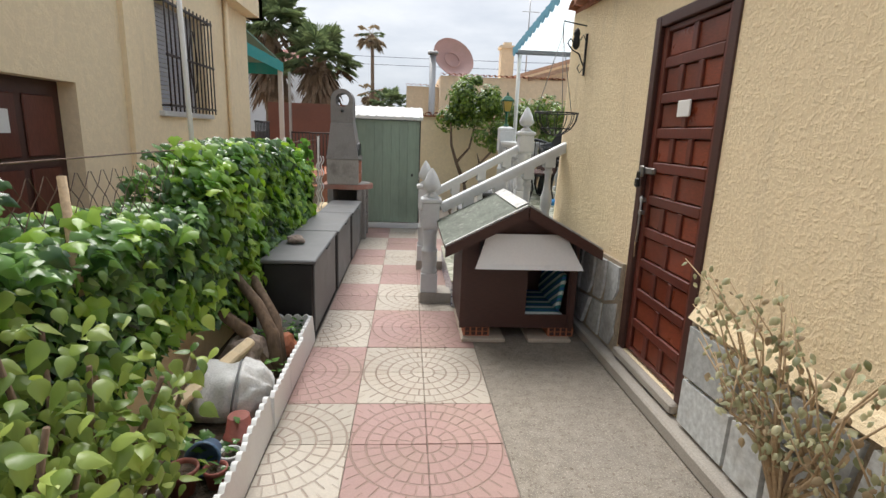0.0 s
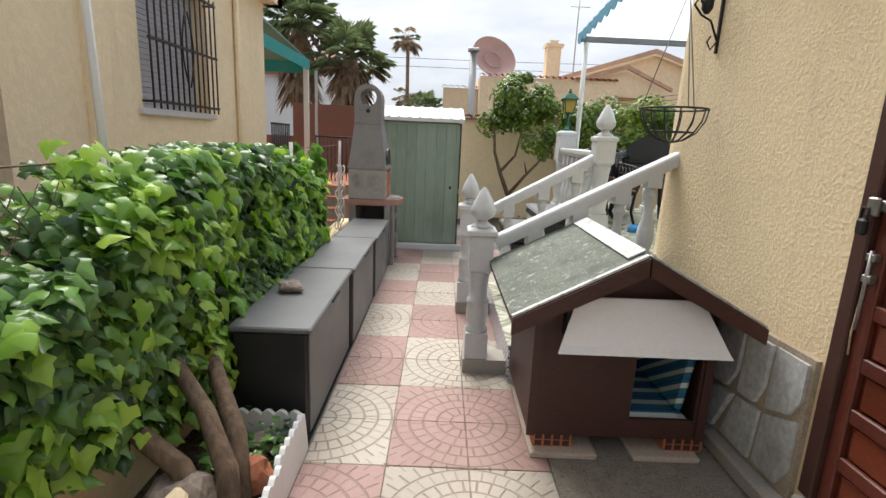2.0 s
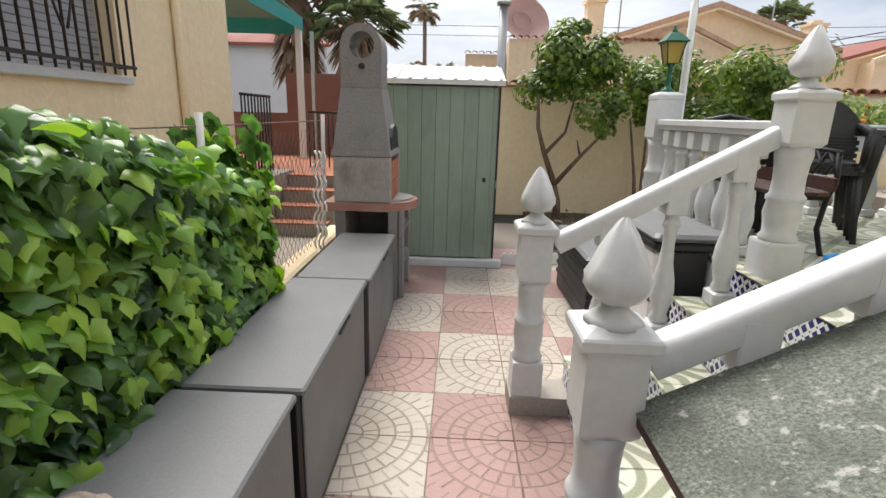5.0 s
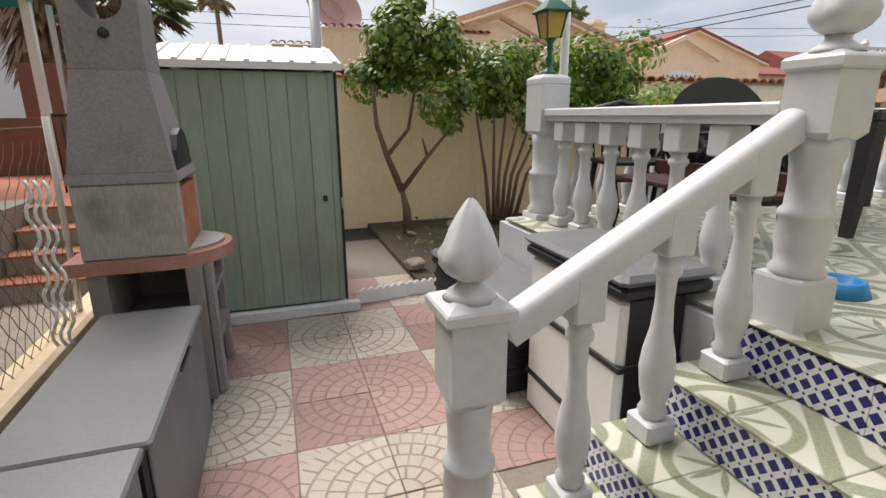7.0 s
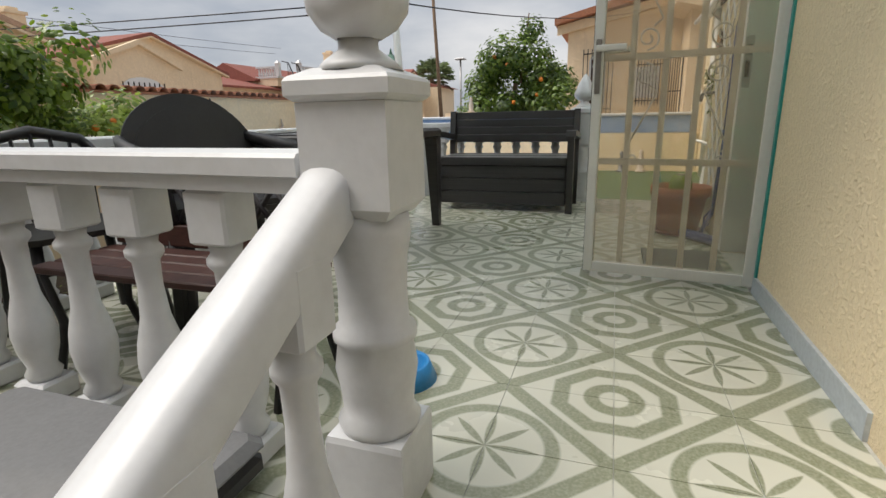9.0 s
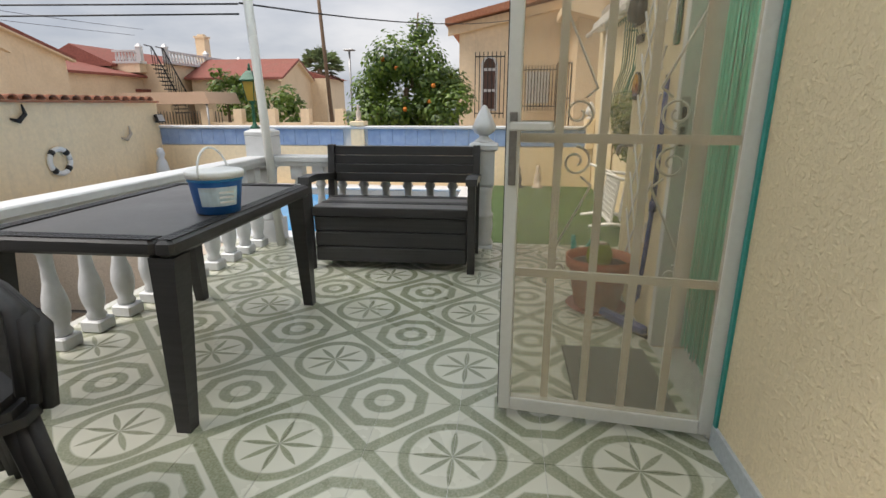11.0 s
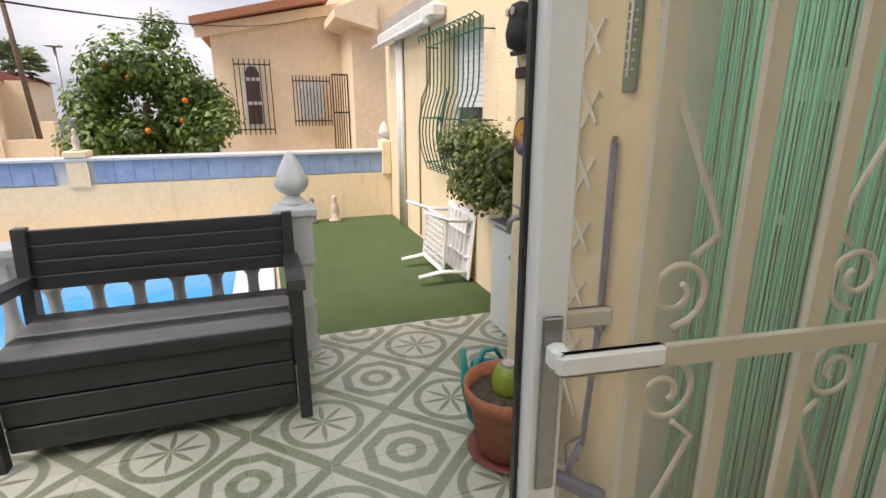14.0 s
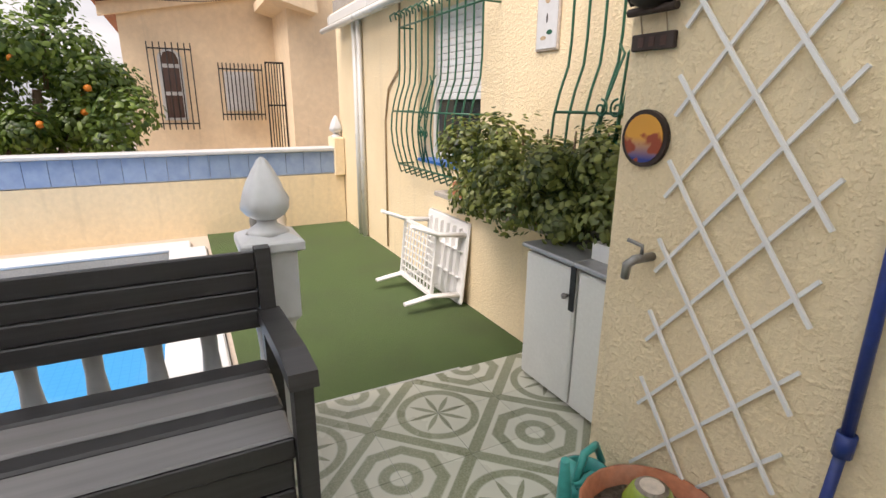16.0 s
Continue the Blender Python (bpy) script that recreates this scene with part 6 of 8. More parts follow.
part("scroll", Geo().tube([(WX - 0.058, 4.365, 2.15), (WX - 0.106, 4.365, 2.25), (WX - 0.166, 4.365, 2.28), (WX - 0.208, 4.365, 2.33), (WX - 0.184, 4.365, 2.37), (WX - 0.166, 4.365, 2.34)], 0.006, 6), BLACK_IRON, ob)
part("scroll", Geo().tube([(WX - 0.058, 4.365, 2.14), (WX - 0.088, 4.365, 2.10), (WX - 0.112, 4.365, 2.14), (WX - 0.094, 4.365, 2.17)], 0.005, 6), BLACK_IRON, ob)
part("scroll", Geo().tube([(WX - 0.058, 4.365, 2.36), (WX - 0.082, 4.365, 2.40), (WX - 0.100, 4.365, 2.36)], 0.005, 6), BLACK_IRON, ob)
part("owl", Geo().lathe(WX - 0.136, 4.365, [(0.012, 2.285), (0.03, 2.31), (0.032, 2.35), (0.022, 2.38), (0.028, 2.405), (0.02, 2.435), (0.004, 2.45)], 10), BLACK_IRON, ob)


# ---- things on the terrace ----
# storage bench
bench = thing("storage_bench", "anthracite wood-effect plastic storage bench with slatted back", "bench")
BX0, BX1, BY0, BY1 = 4.54, 5.10, 5.64, 6.80
part("chest", Geo().box(BX0 + 0.05, BX1 - 0.05, BY0 + 0.055, BY1 - 0.055, T + 0.06, T + 0.40, c=0.008), BENCH_GREY, bench)
for i in range(3):
    part("front_board", B(BX0 + 0.036, BX0 + 0.05, BY0 + 0.057, BY1 - 0.057, T + 0.055 + i * 0.108, T + 0.157 + i * 0.108, c=0.005), BENCH_GREY, bench)
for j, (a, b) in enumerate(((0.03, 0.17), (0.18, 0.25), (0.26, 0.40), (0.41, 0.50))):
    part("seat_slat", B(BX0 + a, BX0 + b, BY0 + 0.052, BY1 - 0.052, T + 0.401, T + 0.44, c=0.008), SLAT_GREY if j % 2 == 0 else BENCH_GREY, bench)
part("seat_front", B(BX0 + 0.018, BX0 + 0.029, BY0 + 0.052, BY1 - 0.052, T + 0.375, T + 0.438, c=0.004), BENCH_GREY, bench)
for y0 in (BY0, BY1 - 0.05):
    part("front_leg", Geo().prism([(BX0, T), (BX0 + 0.05, T), (BX0 + 0.055, T + 0.6), (BX0 - 0.01, T + 0.6)], "y", y0, y0 + 0.05), BENCH_GREY, bench)
    part("rear_leg", Geo().prism([(BX1 - 0.06, T), (BX1 - 0.01, T), (BX1 + 0.055, T + 0.81), (BX1 - 0.0, T + 0.81), (BX1 - 0.05, T + 0.42)], "y", y0, y0 + 0.05), BENCH_GREY, bench)
    part("armrest", Geo().prism([(BX0 - 0.03, T + 0.6005), (BX0 + 0.12, T + 0.6005), (BX1 - 0.01, T + 0.555), (BX1 - 0.005, T + 0.60), (BX0 + 0.12, T + 0.645), (BX0 - 0.02, T + 0.642)], "y", y0 - 0.012, y0 + 0.062), BENCH_GREY, bench)
for i in range(4):
    z = T + 0.535 + i * 0.0665
    x = BX1 - 0.02 + (z - T - 0.5) * 0.15
    part("back_slat", B(x, x + 0.022, BY0 + 0.051, BY1 - 0.051, z, z + 0.0655, c=0.004), BENCH_GREY, bench)

# dining table with woven-look rim
table = thing("dining_table", "dark brown plastic garden table with a woven-look rim", "table")
QX0, QX1, QY0, QY1, QZ = 2.75, 3.93, 6.50, 7.26, 1.475
part("tabletop", B(QX0 + 0.07, QX1 - 0.07, QY0 + 0.07, QY1 - 0.07, QZ - 0.02, QZ - 0.004), TABLE_TOP, table)
rimg = Geo()
rimg.box(QX0, QX1, QY0, QY0 + 0.0695, QZ - 0.06, QZ - 0.002, c=0.012).box(QX0, QX1, QY1 - 0.0695, QY1, QZ - 0.06, QZ - 0.002, c=0.012)
rimg.box(QX0, QX0 + 0.0695, QY0 + 0.07, QY1 - 0.07, QZ - 0.06, QZ - 0.002, c=0.012).box(QX1 - 0.0695, QX1, QY0 + 0.07, QY1 - 0.07, QZ - 0.06, QZ - 0.002, c=0.012)
part("rim", rimg, BENCH_GREY, table)
weave = Geo()
for y in (QY0, QY1 - 0.07):
    for i in range(53):
        for j in range(3):
            weave.box(QX0 + 0.012 + i * 0.0215, QX0 + 0.030 + i * 0.0215, y + 0.008 + j * 0.019, y + 0.023 + j * 0.019, QZ - 0.0021, QZ + 0.001)
for x in (QX0, QX1 - 0.07):
    for i in range(28):
        for j in range(3):
            weave.box(x + 0.008 + j * 0.019, x + 0.023 + j * 0.019, QY0 + 0.075 + i * 0.0218, QY0 + 0.093 + i * 0.0218, QZ - 0.0021, QZ + 0.001)
part("weave", weave, BENCH_GREY, table, "", "", "", "stuff")
for x, y in ((QX0 + 0.05, QY0 + 0.05), (QX1 - 0.05, QY0 + 0.05), (QX0 + 0.05, QY1 - 0.05), (QX1 - 0.05, QY1 - 0.05)):
    lean = 0.045 if x > 3.3 else -0.045
    leg = Geo().square(x, y, [(0.026, T), (0.045, QZ - 0.061)])
    leg.v = [(a + lean * (QZ - 0.061 - c) / 0.63, b, c) for a, b, c in leg.v]
    part("leg", leg, BENCH_GREY, table)

# bucket on the table
bk = thing("bucket", "blue and white plastic tub with lid and wire handle", "bucket", m=pose(3.205, 6.60, QZ + 0.001) @ Matrix.Scale(0.93, 4))
part("tub", Geo().lathe(0, 0, [(0.088, 0), (0.108, 0.145), (0.11, 0.15)], 28), BLUE_PLASTIC, bk)
part("lid", Geo().lathe(0, 0, [(0.116, 0.148), (0.118, 0.172), (0.11, 0.178), (0.10, 0.172), (0.001, 0.172)], 28), WHITE_PLASTIC, bk)
part("band", Geo().lathe(0, 0, [(0.1105, 0.135), (0.113, 0.1475)], 28), BRIGHT_BLUE, bk)
part("handle", Geo().tube([(0.118 * math.cos(a), 0.015 * math.sin(a), 0.15 + 0.12 * math.sin(a)) for a in [math.pi * i / 12 for i in range(13)]], 0.005, 6), WHITE_PLASTIC, bk)
lab = Geo()
arcs = [radians(a) for a in range(-190, -99, 10)]
lab.add([((0.0885 + 0.138 * z + e) * math.cos(a), (0.0885 + 0.138 * z + e) * math.sin(a), z) for e in (0.0, 0.0015) for z in (0.035, 0.115) for a in arcs], [(k, k + 1, 11 + k, 10 + k) for k in range(9)] + [(20 + k, 21 + k, 31 + k, 30 + k) for k in range(9)] + [(0, 10, 30, 20), (9, 19, 39, 29)])
part("paper_label", lab, worn("printed_label", (0.55, 0.66, 0.72), 0.4, fine=14.0, var=0.3), bk, "printed label on the tub")
for i in range(3):
    a = -2.2 + i * 0.05
    part("label_bar", Geo().box(-0.03, 0.03, -0.112, -0.109, 0.05 + i * 0.02, 0.058 + i * 0.02, turn=pose(0, 0, 0, 0, 0, -40)), WHITE_PLASTIC, bk)

# stacked chairs at the balustrade
def chair(m, label):
    c = thing("garden_chair", label, "chair", "black garden chairs", m=m)
    part("seat", Geo().prism([(-0.22, -0.2), (0.22, -0.22), (0.24, 0.2), (0.2, 0.24), (-0.2, 0.24), (-0.24, 0.2)], "z", 0.41, 0.435), BOX_BLACK, c)
    oval = [(0.25 * math.cos(radians(a)), 0.62 + 0.22 * math.sin(radians(a))) for a in range(0, 181, 8)]
    g = Geo().prism(oval, "y", 0.0, 0.02)
    g.v = [(x, y - 0.22 - (z - 0.43) * 0.22, z) for x, y, z in g.v]
    part("backrest", g, BOX_BLACK, c)
    for k in range(4):
        z = 0.45 + k * 0.042
        part("back_slat", B(-0.235, 0.235, -0.225 - (z - 0.43) * 0.22, -0.205 - (z - 0.43) * 0.22, z, z + 0.03, c=0.004), BOX_BLACK, c)
    for s in (-1, 1):
        part("leg", Geo().tube([(s * 0.21, 0.2, 0.41), (s * 0.25, 0.25, 0)], [0.024, 0.018], 6), BOX_BLACK, c)
        part("leg", Geo().tube([(s * 0.2, -0.2, 0.41), (s * 0.24, -0.26, 0)], [0.024, 0.018], 6), BOX_BLACK, c)
        part("armrest", Geo().tube([(s * 0.25, 0.22, 0.43), (s * 0.27, 0.22, 0.62), (s * 0.27, -0.1, 0.64), (s * 0.25, -0.28, 0.66)], [0.02, 0.024, 0.026, 0.02], 6), BOX_BLACK, c)
    return c


base = chair(pose(2.14, 6.82, T, 0, 0, 150), "black plastic garden chair at the bottom of a stack")
for i in range(1, 3):
    m = copy_thing(base, pose(2.14 - 0.012 * i, 6.82 + 0.015 * i, T + 0.022 * i, 0, 0, 150 + rnd(-1, 1)))
    m["label"] = "black plastic garden chair in a stack"

# cast-iron garden bench and a slotted chair by the west balustrade
ib = thing("iron_bench", "cast-iron bench with a lattice back and dark wooden slats", "bench")
for i in range(4):
    part("seat_slat", B(1.50 + i * 0.075, 1.567 + i * 0.075, 6.14, 7.02, T + 0.33, T + 0.352, c=0.004), DARK_WOOD, ib)
part("back_slat", B(1.80, 1.82, 6.14, 7.02, T + 0.355, T + 0.43, c=0.004), DARK_WOOD, ib)
part("back_rail", Geo().tube([(1.815, 6.14, T + 0.56), (1.815, 6.36, T + 0.575), (1.815, 6.58, T + 0.585), (1.815, 6.8, T + 0.575), (1.815, 7.02, T + 0.56)], 0.012, 6), BLACK_IRON, ib)
for i in range(9):
    y = 6.15 + i * 0.097
    part("lattice_bar", Geo().tube([(1.812, y, T + 0.44), (1.815, y + 0.095, T + 0.565)], 0.010, 5), BLACK_IRON, ib)
    part("lattice_bar", Geo().tube([(1.818, y + 0.095, T + 0.44), (1.815, y, T + 0.565)], 0.010, 5), BLACK_IRON, ib)
for y in (6.17, 6.99):
    part("end_frame", Geo().tube([(1.51, y, T), (1.55, y, T + 0.15), (1.52, y, T + 0.318), (1.66, y, T + 0.318), (1.80, y, T + 0.318), (1.83, y, T + 0.40), (1.815, y, T + 0.56)], 0.014, 6), BLACK_IRON, ib)
    part("rear_leg", Geo().tube([(1.80, y, T + 0.318), (1.78, y, T + 0.15), (1.83, y, T)], 0.014, 6), BLACK_IRON, ib)
sl = thing("slotted_chair", "black plastic garden chair with a slotted rounded back", "chair", m=pose(1.80, 7.22, T, 0, 0, 165))
part("seat", Geo().prism([(-0.2, -0.18), (0.2, -0.18), (0.21, 0.17), (0.17, 0.2), (-0.17, 0.2), (-0.21, 0.17)], "z", 0.39, 0.41), BOX_BLACK, sl)
part("back_rim", Geo().tube([(-0.21, -0.18, 0.40), (-0.24, -0.2, 0.6), (-0.16, -0.22, 0.71), (0, -0.23, 0.745), (0.16, -0.22, 0.71), (0.24, -0.2, 0.6), (0.21, -0.18, 0.40)], 0.022, 8), BOX_BLACK, sl)
for i in range(-3, 4):
    part("back_slat", Geo().tube([(i * 0.055, -0.19, 0.41), (i * 0.062, -0.222, 0.735 - 0.006 * i * i)], 0.013, 5, flat=0.5), BOX_BLACK, sl)
for sx in (-1, 1):
    for sy in (-1, 1):
        part("leg", Geo().tube([(sx * 0.17, sy * 0.15, 0.39), (sx * 0.2, sy * 0.19, 0)], 0.018, 6), BOX_BLACK, sl)

bw = thing("dog_bowl", "bright blue plastic dog bowl on the terrace tiles", "bowl")
part("bowl", Geo().lathe(1.78, 5.92, [(0.105, T), (0.085, T + 0.055), (0.078, T + 0.058), (0.07, T + 0.05), (0.06, T + 0.02), (0.001, T + 0.018)], 28), BRIGHT_BLUE, bw)

# white door leaf standing open, glazed, with bars and scrolls
HX, HY, FXX, FYY = 2.915, 4.775, 2.995, 5.435
dl2 = thing("door_3", "white metal door standing open, glazed behind bars and scrolls", "door", "", "structure", m=pose(HX, HY, T + 0.02, 0, 0, math.degrees(math.atan2(FYY - HY, FXX - HX))))
DW, DH = 0.69, 2.03
part("frame_member", B(-0.036, 0.008, -0.02, 0.02, 0, DH, c=0.003), WHITE_METAL, dl2)
part("frame_member", B(DW - 0.042, DW, -0.02, 0.02, 0, DH, c=0.003), WHITE_METAL, dl2)
part("frame_member", B(0.0085, DW - 0.0425, -0.02, 0.02, 0, 0.05, c=0.003), WHITE_METAL, dl2)
part("frame_member", B(0.0085, DW - 0.0425, -0.02, 0.02, DH - 0.06, DH, c=0.003), WHITE_METAL, dl2)
gl = part("pane", B(0.009, DW - 0.043, 0.012, 0.016, 0.051, DH - 0.061), GLASS, dl2)
gl.visible_shadow = False
for z in (0.53, 0.98, 1.44):
    part("cross_bar", B(0.0085, DW - 0.0425, -0.010, 0.002, z - 0.014, z + 0.014), WHITE_METAL, dl2)
for x in (0.128, 0.262, 0.392, 0.527):
    part("bar", B(x - 0.013, x + 0.013, -0.022, -0.0105, 0.0505, DH - 0.0605), WHITE_METAL, dl2)


def spiral(cx, cz, r, a0, turns, s=1, y=0.025):
    n = int(14 * turns)
    return [(cx + r * (1 - 0.75 * i / n) * math.cos(radians(a0) + s * 2 * math.pi * turns * i / n), y, cz + r * (1 - 0.75 * i / n) * math.sin(radians(a0) + s * 2 * math.pi * turns * i / n)) for i in range(n + 1)]


for z0 in (0.98,):
    for sx, cx in ((1, 0.128), (-1, 0.527)):
        for sz in (1, -1):
            part("scroll", Geo().tube(spiral(cx + sx * 0.055, z0 + sz * 0.075, 0.05, -90 * sz, 1.4, sx * sz, -0.030), 0.0045, 6), WHITE_METAL, dl2)
            part("scroll", Geo().tube([(cx + sx * 0.075, -0.030, z0 + sz * 0.122), (cx + sx * 0.108, -0.030, z0 + sz * 0.15), (cx + sx * 0.09, -0.030, z0 + sz * 0.19), (cx - sx * 0.01, -0.030, z0 + sz * 0.40)], 0.0045, 6), WHITE_METAL, dl2)
            part("scroll", Geo().tube(spiral(cx + sx * 0.02, z0 + sz * 0.435, 0.035, -90 * sz, 1.2, -sx * sz, -0.030), 0.0045, 6), WHITE_METAL, dl2)
part("rubber_seal", B(DW + 0.0005, DW + 0.006, -0.019, -0.008, 0.0, DH), BOX_BLACK, dl2, "black rubber edge seal")
lk = part("lock_plate", B(DW - 0.034, DW - 0.010, -0.026, -0.0205, 0.83, 1.06, c=0.002), DULL_METAL, dl2)
part("lock_plate", B(DW - 0.034, DW - 0.010, 0.0205, 0.026, 0.83, 1.06, c=0.002), DULL_METAL, dl2)
for s in (1, -1):
    part("handle", Geo().box(DW - 0.034, DW - 0.012, min(s * 0.0265, s * 0.05), max(s * 0.0265, s * 0.05), 1.005, 1.032, c=0.004).box(DW - 0.145, DW - 0.0125, min(s * 0.0505, s * 0.064), max(s * 0.0505, s * 0.064), 1.004, 1.032, c=0.005), WHITE_METAL, dl2)
for z in (0.16, 1.0, 1.85):
    part("hinge", Geo().tube([(-0.048, 0.018, z - 0.05), (-0.048, 0.018, z + 0.05)], 0.010, 8), WHITE_METAL, dl2)
    part("hinge_pin", Geo().tube([(-0.048, 0.018, z - 0.003), (-0.048, 0.018, z + 0.003)], 0.012, 8), DULL_METAL, dl2)
jamb = thing("door_frame_3", "white metal door frame in the doorway", "", "", "structure")
for a in ((OX0 - 0.045, OX0 + 0.03), (OX1 - 0.004, OX1 + 0.045)):
    part("jamb", B(a[0], a[1], CORNER - 0.21, CORNER + 0.014, T, OZ1 + 0.04, c=0.003), WHITE_METAL, jamb)
part("head", B(OX0 + 0.031, OX1 - 0.0045, CORNER - 0.21, CORNER + 0.014, OZ1 - 0.03, OZ1 + 0.04, c=0.003), WHITE_METAL, jamb)
part("green_seal", B(OX0 - 0.092, OX0 - 0.072, CORNER + 0.001, CORNER + 0.010, T, OZ1 + 0.04), TURQUOISE, jamb, "turquoise edge strip")
part("strike_plate", B(OX1 - 0.0065, OX1 - 0.0045, CORNER - 0.03, CORNER + 0.008, T + 0.88, T + 1.13), GALV, jamb)
# slots in the plate as raised black pieces, their shade put in as colour
part("dark_slot", Geo().box(OX1 - 0.0085, OX1 - 0.0067, CORNER - 0.02, CORNER, T + 0.93, T + 1.01).box(OX1 - 0.0085, OX1 - 0.0067, CORNER - 0.02, CORNER, T + 1.04, T + 1.09), BOX_BLACK, jamb)
cur = thing("strip_curtain", "green plastic strip curtain hanging in the doorway", "curtain")
part("rail", B(OX0 + 0.032, OX1 - 0.006, CORNER - 0.145, CORNER - 0.115, OZ1 - 0.10, OZ1 - 0.06), WHITE_METAL, cur)
random.seed(17)
for i in range(150):
    x = OX0 + 0.036 + (OX1 - OX0 - 0.044) * (i + rnd(-0.35, 0.35)) / 149
    dy = rnd(-0.012, 0.012)
    part("strip", Geo().tube([(x, CORNER - 0.13 + dy * 0.2, OZ1 - 0.10), (x + rnd(-0.003, 0.003), CORNER - 0.13 + dy, 1.8), (x + rnd(-0.006, 0.006), CORNER - 0.13 + dy * 1.4, T + rnd(0.01, 0.05))], 0.0021, 4), STRIP, cur)
inner = thing("inner_door", "white framed inner door with dark panes, ajar behind the curtain", "door", "", "structure")
IY = CORNER - 0.225
for a, b in ((OX0 - 0.02, OX0 + 0.05), (OX1 - 0.15, OX1 - 0.08), (OX0 + 0.27, OX0 + 0.31)):
    part("stile", B(a, b, IY - 0.04, IY, T + 0.005, OZ1 + 0.02, c=0.004), WHITE_METAL, inner)
for z, h in ((T + 0.006, 0.16), (T + 1.32, 0.07), (OZ1 - 0.09, 0.10)):
    part("rail", Geo().box(OX0 + 0.0505, OX0 + 0.2695, IY - 0.038, IY - 0.002, z, z + h).box(OX0 + 0.3105, OX1 - 0.1505, IY - 0.038, IY - 0.002, z, z + h), WHITE_METAL, inner)
part("pane", B(OX0 + 0.051, OX1 - 0.151, IY - 0.030, IY - 0.024, T + 0.16, OZ1 - 0.09), DARK_GLASS, inner)
part("lock_plate", B(OX1 - 0.13, OX1 - 0.10, IY + 0.0005, IY + 0.005, T + 0.86, T + 1.10, c=0.002), DULL_METAL, inner)
part("handle", Geo().box(OX1 - 0.125, OX1 - 0.105, IY + 0.0055, IY + 0.04, T + 1.03, T + 1.055, c=0.004).box(OX1 - 0.24, OX1 - 0.105, IY + 0.0405, IY + 0.053, T + 1.03, T + 1.055, c=0.005), WHITE_METAL, inner)
# sheet added behind the panes, coloured dark for the dim room
part("dark_room_backing", B(1.8, 4.17, 3.9, 4.0, T - 0.14, 3.09), DARK_INSIDE, inner)
mat_ob = thing("door_mat", "grey rubber door mat at the doorway", "door mat")
part("mat", B(3.03, 3.54, 4.80, 5.17, T, T + 0.012, c=0.003), worn("grey_mat", (0.13, 0.13, 0.11), 0.9, fine=120.0, bump=0.6), mat_ob)

# on the wall by the doorway
tr = thing("trellis", "white expanding wooden trellis screwed to the wall", "trellis")
TY = CORNER + 0.014
def trellis_lath(xa, za, xb, zb, y):
    """One flat lath from (xa, za) to (xb, zb) on the wall."""
    L = math.hypot(xb - xa, zb - za)
    part("lath", Geo().box(-0.0046, 0.0046, -0.004, 0.004, 0, L, turn=Matrix.Translation((xa, y, za)) @ pose(0, 0, 0, 0, math.degrees(math.atan2(xb - xa, zb - za)), 0)), WHITE_PLASTIC, tr)


for i in range(8):
    za = 2.755 - i * 0.206
    k = 1.0 if i < 7 else 0.55
    trellis_lath(4.272, za, 4.272 - 0.394 * k, za - 0.51 * k, TY + 0.006)
for i in range(8):
    za = 2.757 - i * 0.206
    k = 1.0 if i < 7 else 0.6
    trellis_lath(3.884, za, 3.884 + 0.394 * k, za - 0.51 * k, TY - 0.004)
pq = thing("wall_plaque", "round painted ceramic plaque in orange and blue with dark rim", "plaque")
part("disc", Geo().prism([(4.367 + 0.076 * math.cos(radians(a)), 1.98 + 0.076 * math.sin(radians(a))) for a in range(0, 360, 15)], "y", CORNER + 0.001, CORNER + 0.014), BROWN_IRON, pq)


def plaque_mat():
    k = Net("painted_plaque")
    n1 = k.noise(16.0, 2.0)
    _, _, z = k.xyz(k.pos())
    c = k.mix(k.rng(z, 1.925, 1.985), (0.03, 0.05, 0.22), (0.62, 0.30, 0.05))
    c = k.mix(k.rng(n1, 0.52, 0.58), c, (0.28, 0.06, 0.03))
    return k.done(c, 0.25)


part("painting", Geo().prism([(4.367 + 0.064 * math.cos(radians(a)), 1.98 + 0.064 * math.sin(radians(a))) for a in range(0, 360, 15)], "y", CORNER + 0.0145, CORNER + 0.017), plaque_mat(), pq, "orange and blue painted scene")
os_ = thing("owl_sign", "dark metal owl with a small hanging name board", "sign")
OWX = 4.372
part("owl", Geo().lathe(OWX, CORNER + 0.035, [(0.02, 2.30), (0.05, 2.315), (0.058, 2.36), (0.05, 2.40), (0.046, 2.415), (0.05, 2.44), (0.036, 2.465), (0.01, 2.475)], 16), BLACK_IRON, os_)
for sx in (-1, 1):
    part("wing", Geo().tube([(OWX + sx * 0.05, CORNER + 0.035, 2.40), (OWX + sx * 0.075, CORNER + 0.04, 2.36), (OWX + sx * 0.055, CORNER + 0.04, 2.315)], [0.014, 0.02, 0.008], 8), BLACK_IRON, os_)
    part("eye", Geo().tube([(OWX + sx * 0.02, CORNER + 0.078, 2.437), (OWX + sx * 0.02, CORNER + 0.085, 2.437)], 0.014, 10), COPING, os_, "pale ringed eye")
part("perch", Geo().tube([(OWX - 0.075, CORNER + 0.03, 2.298), (OWX + 0.075, CORNER + 0.03, 2.298)], 0.011, 6), BROWN_IRON, os_)
for x in (OWX - 0.04, OWX + 0.04):
    part("string", Geo().tube([(x, CORNER + 0.026, 2.295), (x, CORNER + 0.012, 2.245)], 0.002, 4), STRAW, os_)
bd = part("board", B(4.305, 4.442, CORNER + 0.003, CORNER + 0.018, 2.203, 2.245, c=0.003), BROWN_IRON, os_)
